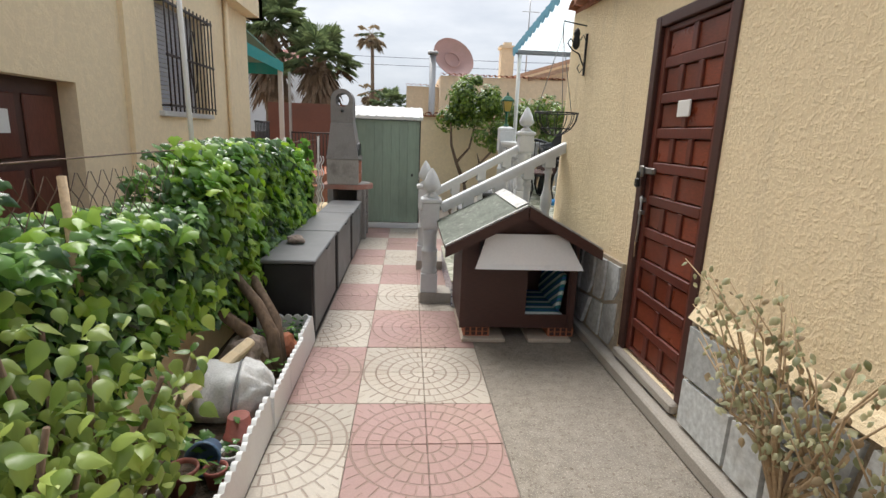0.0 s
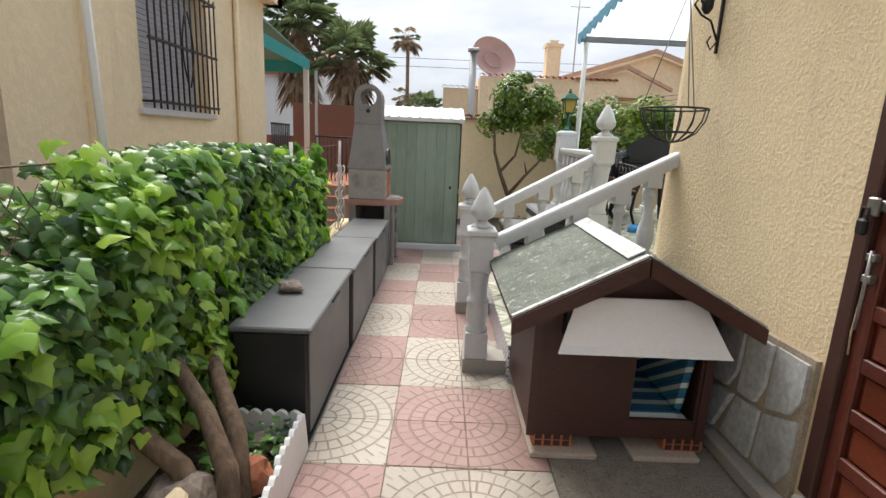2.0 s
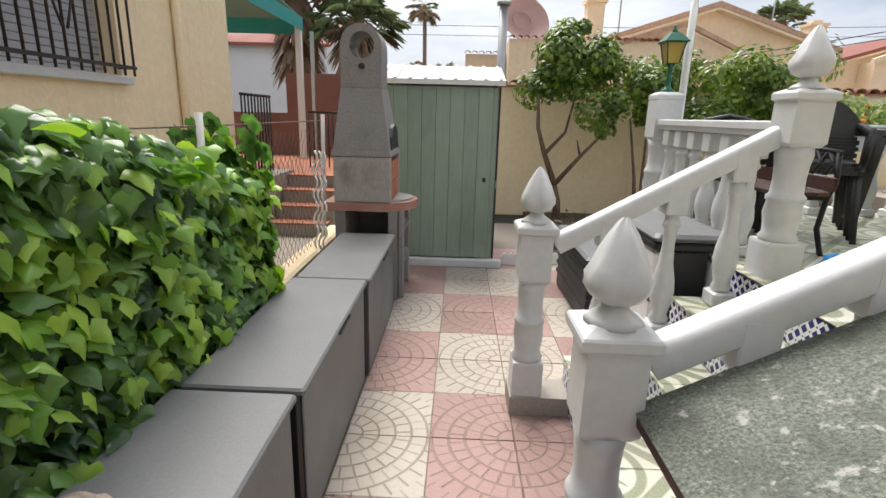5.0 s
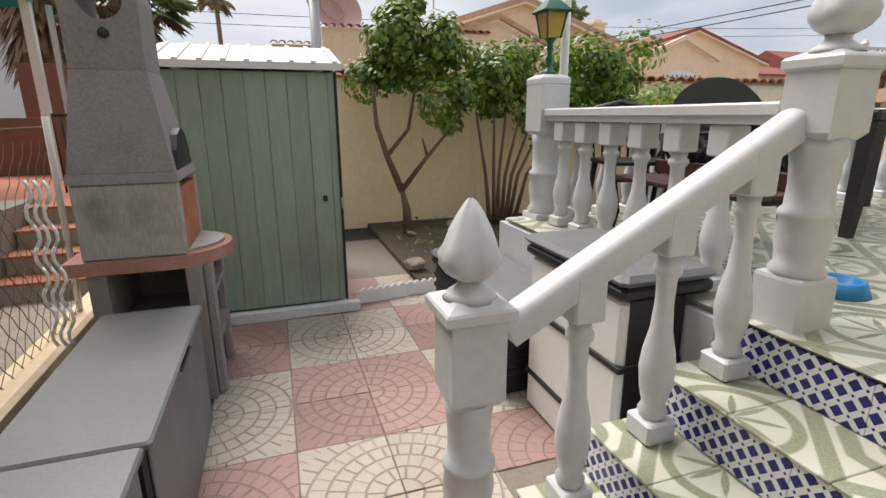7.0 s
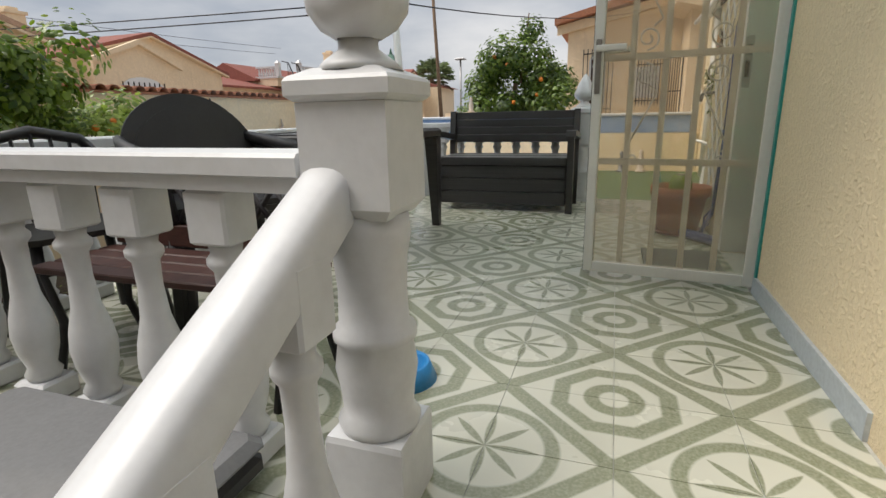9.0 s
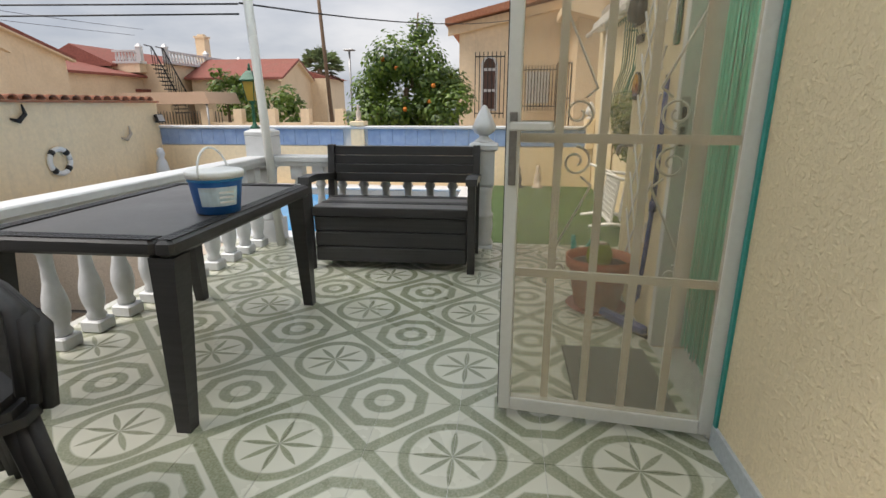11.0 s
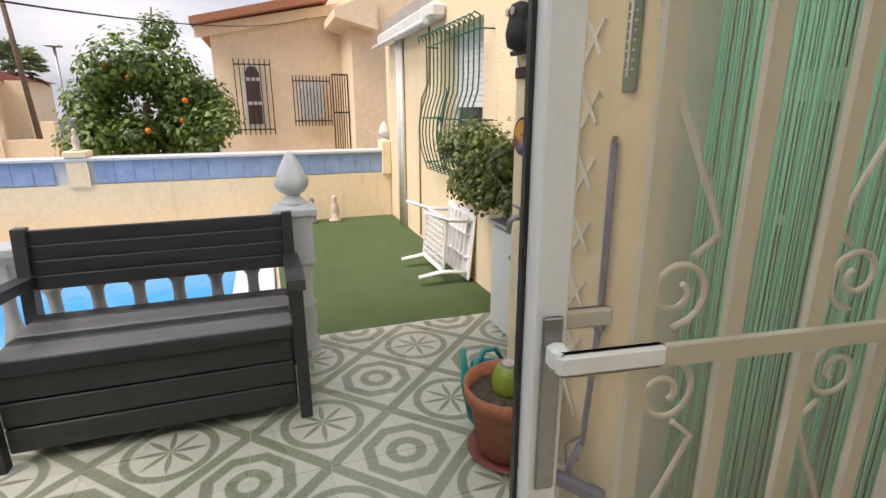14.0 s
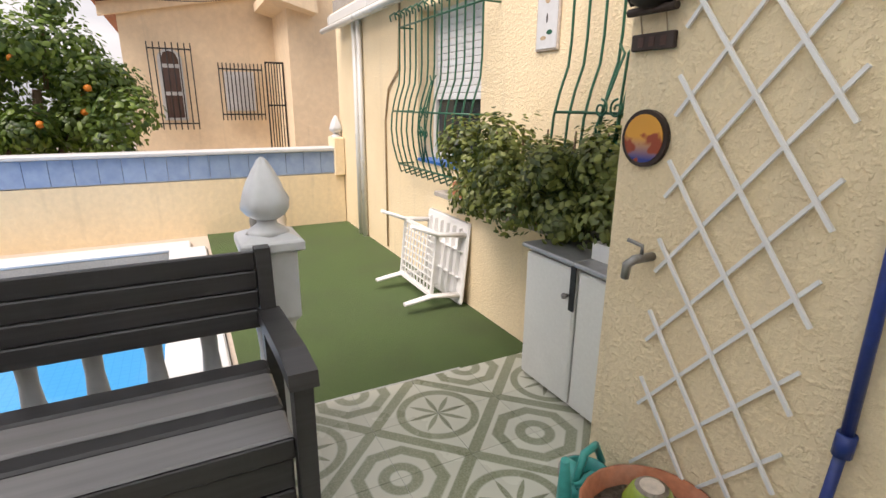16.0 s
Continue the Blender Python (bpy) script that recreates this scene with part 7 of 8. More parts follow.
for i in range(3):
    part("letter_bar", B(4.328 + i * 0.036, 4.346 + i * 0.036, CORNER + 0.0185, CORNER + 0.0195, 2.212, 2.236), DARK_WOOD, bd)
tap = thing("garden_tap", "old brass tap on the rendered wall", "tap")
part("body", Geo().tube([(4.30, CORNER - 0.005, 1.665), (4.30, CORNER + 0.07, 1.665), (4.31, CORNER + 0.085, 1.65), (4.312, CORNER + 0.087, 1.61)], [0.012, 0.013, 0.013, 0.011], 8), DULL_METAL, tap)
part("lever", Geo().tube([(4.30, CORNER + 0.045, 1.675), (4.30, CORNER + 0.045, 1.70), (4.34, CORNER + 0.06, 1.71)], 0.006, 6), DULL_METAL, tap)
th = thing("thermometer", "dark green wall thermometer", "thermometer")
part("board", B(3.721, 3.779, CORNER + 0.001, CORNER + 0.016, 2.13, 2.44, c=0.006), GREEN_IRON, th)
part("tube", Geo().tube([(3.750, CORNER + 0.02, 2.17), (3.750, CORNER + 0.02, 2.42)], 0.004, 6), WHITE_PLASTIC, th)
for i in range(9):
    for x in (3.731, 3.761):
        part("scale_bar", B(x, x + 0.009, CORNER + 0.0163, CORNER + 0.017, 2.19 + i * 0.025, 2.195 + i * 0.025), WHITE_PLASTIC, th)
mp = thing("mop_stick", "navy blue telescopic pole with a squeegee head leaning on the wall", "cleaning pole")
part("pole", Geo().tube([(3.79, CORNER + 0.04, 0.95), (3.774, CORNER + 0.02, 1.45)], 0.011, 8), NAVY, mp)
part("upper_pole", Geo().tube([(3.774, CORNER + 0.021, 1.42), (3.780, CORNER + 0.018, 1.99)], 0.0118, 10), NAVY, mp)
part("collar", Geo().tube([(3.7745, CORNER + 0.0215, 1.395), (3.7735, CORNER + 0.0205, 1.445)], 0.018, 10), NAVY, mp)
part("tip", Geo().tube([(3.780, CORNER + 0.018, 1.99), (3.780, CORNER + 0.018, 2.01)], 0.009, 8), BOX_BLACK, mp)
part("clip", Geo().tube([(3.79, CORNER + 0.04, 0.99), (3.84, CORNER + 0.07, 0.93), (3.83, CORNER + 0.07, 0.86), (3.79, CORNER + 0.05, 0.90)], 0.006, 6), NAVY, mp)
part("head", Geo().box(-0.15, 0.15, -0.02, 0.02, 0, 0.05, c=0.012, turn=pose(3.80, CORNER + 0.10, T + 0.012, 0, 0, 35)).tube([(3.80, CORNER + 0.09, T + 0.05), (3.79, CORNER + 0.045, 0.96)], 0.012, 8), NAVY, mp)
part("blade", Geo().box(-0.16, 0.16, -0.004, 0.004, 0, 0.02, turn=pose(3.80, CORNER + 0.10, T, 0, 0, 35)), BOX_BLACK, mp)

# big terracotta pot with a lime ceramic pot in it
fp = flower_pot(4.045, 4.93, T + 0.022, 0.175, 0.285, TERRACOTTA, "large weathered terracotta pot holding a green ceramic pot", group="terrace pots")
part("saucer", Geo().lathe(0, 0, [(0.13, -0.021), (0.165, 0.005), (0.158, 0.008), (0.125, -0.008), (0.001, -0.008)], 24), RED_PLASTIC, fp)
lp = thing("ceramic_pot", "small lime green ceramic pot turned upside down", "pot", m=pose(4.06, 4.93, T + 0.26))
part("pot", Geo().lathe(0, 0, [(0.066, 0), (0.07, 0.03), (0.066, 0.07), (0.05, 0.105), (0.04, 0.115)], 20), LIME, lp)
part("foot", Geo().lathe(0, 0, [(0.041, 0.1152), (-0.030, 0.12), (0.001, 0.119)], 16), COPING, lp)
wc = thing("watering_can", "turquoise plastic watering can beside the pot", "watering can", m=pose(4.285, 4.925, T, 0, 0, -70))
part("body", Geo().lathe(0, 0, [(0.075, 0), (0.08, 0.015), (0.078, 0.17), (0.074, 0.25), (0.066, 0.25), (0.07, 0.17), (0.07, 0.03), (0.001, 0.03)], 20), TURQUOISE, wc)
part("hood", Geo().tube([(-0.07, 0.0, 0.245), (-0.02, 0.03, 0.262), (0.0, 0.068, 0.255)], [0.012, 0.02, 0.012], 8).tube([(-0.07, 0.0, 0.245), (-0.02, -0.03, 0.262), (0.0, -0.068, 0.255)], [0.012, 0.02, 0.012], 8), TURQUOISE, wc)
part("spout", Geo().tube([(-0.07, 0, 0.05), (-0.115, 0, 0.2), (-0.135, 0, 0.37)], [0.03, 0.022, 0.012], 10), TURQUOISE, wc)
part("handle", Geo().tube([(-0.06, 0, 0.25), (-0.02, 0, 0.325), (0.05, 0, 0.315), (0.105, 0, 0.23), (0.078, 0, 0.09)], 0.012, 8), TURQUOISE, wc)

# utility cabinets in the recess
for i, (x0, x1) in enumerate(((4.50, 4.845), (4.85, 5.195))):
    cb = thing("utility_cabinet", "pale grey metal utility cabinet under the ledge, door shut", "cabinet", "utility cabinets")
    part("body", B(x0, x1, RY + 0.004, 4.475, T, 1.44, c=0.006), FRIDGE, cb)
    part("door", B(x0 + 0.006, x1 - 0.006, 4.4755, 4.50, T + 0.02, 1.42, c=0.008), FRIDGE, cb)
    part("knob", Geo().lathe(0, 0, [(0.008, 0), (0.008, 0.012), (0.014, 0.018), (0.012, 0.026), (0.001, 0.028)], 10), DULL_METAL, cb).matrix_basis = pose(x1 - 0.30, 4.50, 1.30, -90, 0, 0)
    part("top", B(x0 - 0.004 if i == 0 else x0, x1 + 0.005, RY + 0.004, 4.525, 1.4405, 1.46, c=0.005), GALV, cb)
    if i == 1:
        part("strap", B(x0 - 0.0, x0 + 0.03, 4.5005, 4.506, 1.24, 1.437), BOX_BLACK, cb)
sc = thing("soap_basket", "white plastic basket on the cabinet top", "basket")
part("basket", Geo().box(4.60, 4.86, 4.20, 4.42, 1.4605, 1.466).box(4.60, 4.86, 4.415, 4.42, 1.466, 1.53).box(4.60, 4.605, 4.2, 4.414, 1.466, 1.53).box(4.855, 4.86, 4.2, 4.414, 1.466, 1.53), WHITE_PLASTIC, sc)
dr = thing("umbrella_base", "small grey round foot on the tiles by the cabinet", "umbrella base")
part("disc", Geo().lathe(4.50, 4.72, [(0.085, T), (0.085, T + 0.02), (0.03, T + 0.03), (0.02, T + 0.05)], 20).lathe(4.50, 4.72, [(0.012, T + 0.04), (0.012, T + 0.09)], 8), CEMENT, dr)

# ledge with shrubs under the window
ledge = thing("planter_ledge", "", "", "", "structure")
part("slab", Geo().box(5.20, 6.72, RY + 0.001, RY + 0.16, 1.41, 1.445, c=0.004), CEMENT, ledge)
part("slab_end", Geo().box(4.47, 5.199, RY + 0.001, RY + 0.12, 1.47, 1.50), CEMENT, ledge)
for i, x in enumerate((5.4, 5.85, 6.3)):
    wp = thing("planter_trough", "small terracotta planter trough on the ledge", "planter", "ledge planters")
    part("trough", Geo().box(x - 0.16, x + 0.16, RY + 0.015, RY + 0.15, 1.4455, 1.55, c=0.01), TERRACOTTA, wp)
random.seed(50)
bl = [((rnd(4.85, 5.95), RY + rnd(0.10, 0.40), rnd(1.54, 1.93)), rnd(0.11, 0.19)) for _ in range(38)] + [((6.1, RY + 0.15, 1.55), 0.12)]
sh = broad_tree("ledge_shrub", "dense dark green shrub growing on the window ledge", [(((x, RY + 0.1, 1.5), (x + 0.05, RY + 0.15, 1.75), (x - 0.02, RY + 0.2, 1.95)), 0.012) for x in (5.0, 5.2, 5.4, 5.6, 5.85)], bl, 10000, 0.037, DARK_LEAF, 51, "shrub")

# grilled window in the set-back wall
wn2 = thing("window_2", "window with white roller shutter and blue tiled sill", "window", "", "structure")
part("window_frame", Geo().box(WX0 + 0.002, WX0 + 0.05, RY - 0.2, RY - 0.14, WZ0, WZ1).box(WX1 - 0.05, WX1 - 0.002, RY - 0.2, RY - 0.14, WZ0, WZ1).box(WX0 + 0.051, WX1 - 0.051, RY - 0.2, RY - 0.14, WZ0, WZ0 + 0.05), WHITE_METAL, wn2)
part("pane", B(WX0 + 0.051, WX1 - 0.051, RY - 0.18, RY - 0.17, WZ0 + 0.051, 2.1), DARK_GLASS, wn2)
for i in range(14):
    part("shutter_slat", B(WX0 + 0.051, WX1 - 0.051, RY - 0.165, RY - 0.15, 2.10 + i * 0.05, 2.147 + i * 0.05, c=0.004), SHUTTER, wn2)
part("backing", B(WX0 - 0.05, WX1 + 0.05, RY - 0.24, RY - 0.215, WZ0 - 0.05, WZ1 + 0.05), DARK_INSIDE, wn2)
for i in range(7):
    part("sill_tile", B(WX0 + 0.005 + i * 0.142, WX0 + 0.142 + i * 0.142, RY - 0.139, RY + 0.012, WZ0 - 0.02, WZ0 + 0.004), BLUE_PLASTIC, wn2)


def bowed_grille(x0, x1, z0, z1, n, label):
    g_ = thing("window_grille", label, "window grille", "green window grilles")

    def y_at(t):
        return RY + 0.12 + 0.085 * (math.sin(math.pi * min(1, max(0, (0.62 - t) / 0.62))) if t < 0.62 else 0)

    for i in range(n):
        x = x0 + (x1 - x0) * i / (n - 1)
        pts = [(x, RY + 0.005, z0 + 0.03)] + [(x, y_at(k / 10), z0 + (z1 - z0) * k / 10) for k in range(11)]
        pts += [(x, RY + 0.12, z1 + 0.04), (x, RY + 0.16, z1 + 0.06), (x, RY + 0.2, z1 + 0.03), (x, RY + 0.19, z1 - 0.01)]
        part("bar", Geo().tube(pts, 0.0065, 6), GREEN_IRON, g_)
    for t in (0.06, 0.42, 0.96):
        z, y = z0 + (z1 - z0) * t, y_at(t)
        part("cross_bar", Geo().tube([(x0, RY - 0.01, z), (x0, y, z), (x1, y, z), (x1, RY - 0.01, z)], 0.007, 6), GREEN_IRON, g_)
    cx = (x0 + x1) / 2
    for s in (1, -1):
        part("scroll", Geo().tube([(cx, y_at(0.2) + 0.012, z0 + 0.15), (cx + s * 0.06, y_at(0.35) + 0.012, z0 + 0.42), (cx + s * 0.01, y_at(0.6) + 0.012, z0 + 0.72), (cx + s * 0.05, y_at(0.65) + 0.012, z0 + 0.76)], 0.006, 6), GREEN_IRON, g_)
        for zz in (0.36, 0.5):
            pts = [(p[0], y_at(0.4) + 0.014, p[2]) for p in spiral(cx + s * 0.045, z0 + zz, 0.04, 90, 1.3, s)]
            part("scroll", Geo().tube(pts, 0.005, 5), GREEN_IRON, g_)


bowed_grille(6.15, 7.45, 1.50, 2.70, 13, "green wrought-iron window grille, bowed outward, with scrolls")
bowed_grille(4.62, 5.35, 1.55, 2.70, 8, "green wrought-iron grille, bowed outward, above the shrub")
wp2 = thing("tile_sign", "framed painted ceramic tile sign on the wall", "sign")
part("frame", B(5.58, 5.77, RY + 0.001, RY + 0.014, 2.34, 2.72, c=0.003), COPING, wp2)
part("tile", B(5.592, 5.758, RY + 0.0145, RY + 0.018, 2.352, 2.708), WHITE, wp2)
for x, z, w, h, mt in ((5.675, 2.60, 0.05, 0.06, STRAW), (5.675, 2.50, 0.012, 0.05, BROWN_IRON), (5.65, 2.43, 0.05, 0.025, GREEN_IRON), (5.70, 2.405, 0.05, 0.02, STRAW)):
    part("painted_motif", Geo().lathe(0, 0, [(w / 2, 0), (w / 2, 0.001)], 10), mt, wp2).matrix_basis = pose(x, RY + 0.0185, z, -90, 0, 0) @ Matrix.Diagonal((1, h / w, 1, 1))
# shutter-box awning, pipes and cable
ca = thing("awning_cassette", "white retracted awning cassette under the eaves", "awning")
part("cassette", Geo().box(7.2, 9.5, RY + 0.001, RY + 0.16, 2.88, 3.02, c=0.03), WHITE_METAL, ca)
part("bar", Geo().tube([(7.15, RY + 0.22, 2.84), (9.5, RY + 0.22, 2.84)], 0.03, 8), WHITE_METAL, ca)
pp = thing("downpipe", "white downpipes and cable on the house corner", "pipe")
for x in (8.75, 8.9):
    part("pipe", Geo().tube([(x, RY + 0.035, LOW + 0.006), (x, RY + 0.035, 2.9)], 0.03, 8), WHITE_METAL, pp)
part("cable", Geo().tube([(8.1, RY + 0.012, LOW + 0.05), (8.1, RY + 0.012, 1.9), (8.0, RY + 0.012, 2.2), (7.75, RY + 0.012, 2.35), (7.7, RY + 0.012, 2.88)], 0.010, 6), STRAW, pp)

# white plastic table lying on its side on the turf
wt = thing("toppled_table", "white plastic garden table lying on its side, lattice shelf showing", "table")
topg = Geo().box(6.42, 7.10, 0.0, 0.03, 0, 0.62, c=0.02)
topm = Matrix.Translation((0, RY + 0.06, LOW + 0.02)) @ pose(0, 0, 0, 6, 0, 0)
topg.v = [tuple(topm @ Vector(p)) for p in topg.v]
part("tabletop", topg, WHITE_PLASTIC, wt)
for i in range(6):
    part("rib", Geo().box(6.5 + i * 0.1, 6.506 + i * 0.1, 0.031, 0.06, 0.05, 0.57, turn=topm), WHITE_PLASTIC, wt)
for z in (0.2, 0.4):
    part("rib", Geo().box(6.46, 7.06, 0.0305, 0.055, z, z + 0.006, turn=topm), WHITE_PLASTIC, wt)
for x in (6.47, 7.05):
    for z in (0.07, 0.53):
        dz = -0.06 if z < 0.3 else 0.06
        pts = [topm @ Vector(p) for p in ((x, 0.03, z), (x, 0.25, z), (x, 0.46, max(0.02, z + dz)))]
        part("leg", Geo().tube(pts, [0.036, 0.032, 0.026], 6, flat=0.55), WHITE_PLASTIC, wt)
shg = Geo()
for i in range(9):
    shg.box(6.50 + i * 0.06, 6.508 + i * 0.06, 0.24, 0.252, 0.09, 0.51)
    shg.box(6.49, 7.04, 0.24, 0.25, 0.09 + i * 0.052, 0.098 + i * 0.052)
shg.box(6.47, 6.49, 0.235, 0.257, 0.06, 0.54).box(7.04, 7.06, 0.235, 0.257, 0.06, 0.54).box(6.49, 7.04, 0.235, 0.257, 0.06, 0.085).box(6.49, 7.04, 0.235, 0.257, 0.515, 0.54)
shg.v = [tuple(topm @ Vector(p)) for p in shg.v]
part("lattice_shelf", shg, WHITE_PLASTIC, wt)


# statuettes and wall ornaments
def figurine(x, y, z, h, mat, label, name="figurine", cat="statue", group=""):
    """One plain turned shape."""
    part(name, Geo().lathe(x, y, [(0.24 * h, z), (0.24 * h, z + 0.08 * h), (0.13 * h, z + 0.12 * h), (0.17 * h, z + 0.4 * h), (0.13 * h, z + 0.62 * h), (0.07 * h, z + 0.72 * h), (0.11 * h, z + 0.85 * h), (0.07 * h, z + 0.97 * h), (0.01 * h, z + h)], 14), mat, None, label, cat, group)


figurine(9.40, 5.22, LOW + 0.006, 0.34, BOX_GREY, "small dark grey garden figurine on the turf")
figurine(9.40, 4.92, LOW + 0.006, 0.36, COPING, "small pale stone garden figurine on the turf")
figurine(9.70, 7.86, 1.62, 0.26, COPING, "weathered stone owl on the wall pier", "stone_owl", "statue")
figurine(9.1, 11.05, LOW, 0.62, WHITE, "white plaster garden statue in the pool corner", "garden_statue")
g = Geo()
flame(g, 9.70, 4.13, 1.66, 1.0)
part("finial", g, WHITE, None, "white bud-shaped finial on the wall end", "finial")
lb = thing("lifebuoy", "white and dark ring ornament on the garden wall", "lifebuoy")
part("ring", Geo().tube([(7.45 + 0.16 * math.cos(a * 0.314), 11.32, 1.17 + 0.16 * math.sin(a * 0.314)) for a in range(21)], 0.035, 8), WHITE_PLASTIC, lb)
for a in (45, 135, 225, 315):
    part("band", Geo().tube([(7.45 + 0.16 * math.cos(radians(a - 12)), 11.32, 1.17 + 0.16 * math.sin(radians(a - 12))), (7.45 + 0.16 * math.cos(radians(a + 12)), 11.32, 1.17 + 0.16 * math.sin(radians(a + 12)))], 0.039, 8), BOX_BLACK, lb)
for x, z, wm, wlab in ((7.0, 1.78, BLACK_IRON, "small dark iron ornament on the garden wall"), (8.75, 1.45, COPING, "small pale bird-shaped ornament on the garden wall")):
    wo = thing("wall_hook", wlab, "wall ornament", "wall ornaments")
    part("hook", Geo().tube([(x - 0.1, 11.34, z - 0.05), (x - 0.02, 11.31, z - 0.08), (x + 0.08, 11.31, z), (x + 0.06, 11.31, z + 0.12)], [0.012, 0.03, 0.026, 0.01], 8), wm, wo)


fll = thing("floodlight", "small black floodlight on the garden wall end", "floodlight")
part("bracket", B(9.50, 9.53, 11.28, 11.349, 1.60, 1.63), BLACK_IRON, fll)
part("housing", Geo().box(-0.09, 0.09, -0.03, 0.03, 0, 0.14, c=0.012, turn=pose(9.515, 11.25, 1.60, -18, 0, 0)), BLACK_IRON, fll)
part("pane", Geo().box(-0.075, 0.075, -0.034, -0.0305, 0.015, 0.125, turn=pose(9.515, 11.25, 1.60, -18, 0, 0)), GALV, fll)


# ---- beyond the walls ----
def gable_house(name, label, x0, x1, y0, y1, zb, ze, zp, axis, wallmat=PEACH, roofmat=RED_ROOF):
    """A house with a gable: axis "y" has its gable facing along y."""
    h = thing(name, label, "house", "neighbouring houses")
    if axis == "y":
        m = (x0 + x1) / 2
        part("wall", Geo().prism([(x0, zb), (x1, zb), (x1, ze), (m, zp), (x0, ze)], "y", y0, y1), wallmat, h)
        for a, s in ((x0, -1), (x1, 1)):
            part("roof", Geo().prism([(m, zp + 0.02), (a + s * 0.3, ze - 0.12), (a + s * 0.3, ze - 0.0), (m, zp + 0.16)], "y", y0 - 0.25, y1 + 0.25), roofmat, h)
            part("verge", Geo().prism([(m, zp - 0.04), (a + s * 0.3, ze - 0.2), (a + s * 0.3, ze - 0.125), (m, zp + 0.015)], "y", y0 - 0.24, y0 - 0.001), wallmat, h)
    else:
        m = (y0 + y1) / 2
        part("wall", Geo().prism([(y0, zb), (y1, zb), (y1, ze), (m, zp), (y0, ze)], "x", x0, x1), wallmat, h)
        for a, s in ((y0, -1), (y1, 1)):
            part("roof", Geo().prism([(m, zp + 0.02), (a + s * 0.3, ze - 0.12), (a + s * 0.3, ze), (m, zp + 0.16)], "x", x0 - 0.25, x1 + 0.25), roofmat, h)
    return h


def chimney(h, x, y, z0, z1, s=0.3):
    c = part("chimney", B(x - s, x + s, y - s, y + s, z0, z1), PEACH, h)
    part("chimney_cap", Geo().box(x - s - 0.06, x + s + 0.06, y - s - 0.06, y + s + 0.06, z1 + 0.001, z1 + 0.1).box(x - s * 0.6, x + s * 0.6, y - s * 0.6, y + s * 0.6, z1 + 0.101, z1 + 0.22), PEACH, c)


hA = gable_house("house_behind", "peach rendered house with a low tiled gable and chimney", 3.4, 9.4, 18.0, 28.0, -0.03, 3.45, 4.36, "y", PEACH, FADED_TILE)
part("front_wing", B(1.0, 5.2, 17.2, 21.0, -0.03, 3.42), PEACH, hA)
part("front_gable", Geo().prism([(4.2, 3.0), (6.6, 3.0), (6.6, 3.25), (5.4, 3.75), (4.2, 3.42)], "y", 17.3, 17.99), PEACH, hA)
part("gable_verge", Geo().prism([(3.9, 3.36), (5.4, 3.8), (6.8, 3.2), (6.8, 3.3), (5.4, 3.92), (3.9, 3.48)], "y", 17.15, 17.29), FADED_TILE, hA)
part("side_wing", B(-0.1, 0.99, 18.0, 22.0, -0.03, 3.12), PEACH, hA)
for i in range(22):
    ob = part("clay_tile", CLAY, None, hA)
    ob.matrix_basis = pose(1.05 + i * 0.19, 17.1, 3.43, 6, 0, 0)
for i in range(6):
    ob = part("clay_tile", CLAY, None, hA)
    ob.matrix_basis = pose(-0.05 + i * 0.19, 17.9, 3.13, 6, 0, 0)
chimney(hA, 3.35, 18.4, 3.4, 4.5, 0.22)
ds = thing("satellite_dish", "large faded pink satellite dish on a flat roof", "satellite dish")
g = Geo()
vs, fs, n = [], [], 28
for r in (0.001, 0.25, 0.5, 0.7, 0.8):
    vs += [(r * math.cos(2 * math.pi * k / n), r * math.sin(2 * math.pi * k / n), 0.28 * r * r / 0.64) for k in range(n)]
for i in range(4):
    fs += [(i * n + k, i * n + (k + 1) % n, (i + 1) * n + (k + 1) % n, (i + 1) * n + k) for k in range(n)]
g.add(vs, fs, 0, True)
g.v += [(x, y, z - 0.02) for x, y, z in vs]
o = len(vs)
g.f += [tuple(i + o for i in f[::-1]) for f in fs]
g.mi += [0] * len(fs)
g.sm += [True] * len(fs)
dish = part("dish", g, PINK_DISH, ds)
dish.matrix_basis = pose(1.5, 19.6, 4.18, 62, 0, 22)
part("feed_ring", Geo().tube([(0.3 * math.cos(a * 0.314), 0.3 * math.sin(a * 0.314), 0.12) for a in range(21)], 0.02, 6), PINK_DISH, dish)
part("mast", Geo().tube([(1.5, 19.8, 3.42), (1.5, 19.75, 4.1)], 0.06, 8), GALV, ds)
fl = thing("flue_pipe", "galvanised flue pipe with a cap behind the garden wall", "flue")
part("pipe", Geo().tube([(0.62, 14.5, 0), (0.62, 14.5, 3.65)], 0.09, 10), GALV, fl)
part("cap", B(0.48, 0.76, 14.36, 14.64, 3.66, 3.74, c=0.02), GALV, fl)
hB = gable_house("house_gabled", "peach house with red roof, chimney and arched window", 13.9, 22.0, 24.0, 34.0, -0.03, 3.85, 5.02, "y")
part("porch", Geo().prism([(14.7, 0), (18.4, 0), (18.4, 3.75), (16.6, 4.5), (14.7, 3.75)], "y", 23.2, 23.99), PEACH, hB)
part("porch_verge", Geo().prism([(14.5, 3.68), (16.6, 4.5), (18.6, 3.68), (18.6, 3.85), (16.6, 4.68), (14.5, 3.85)], "y", 23.0, 23.19), PEACH, hB)
wB = part("window", Geo().prism([(15.6, 1.6), (17.7, 1.6), (17.7, 2.75)] + [(16.65 + 1.05 * math.cos(radians(a)), 2.75 + 0.55 * math.sin(radians(a))) for a in range(15, 180, 15)] + [(15.6, 2.75)], "y", 23.16, 23.195), SHUTTER, hB)
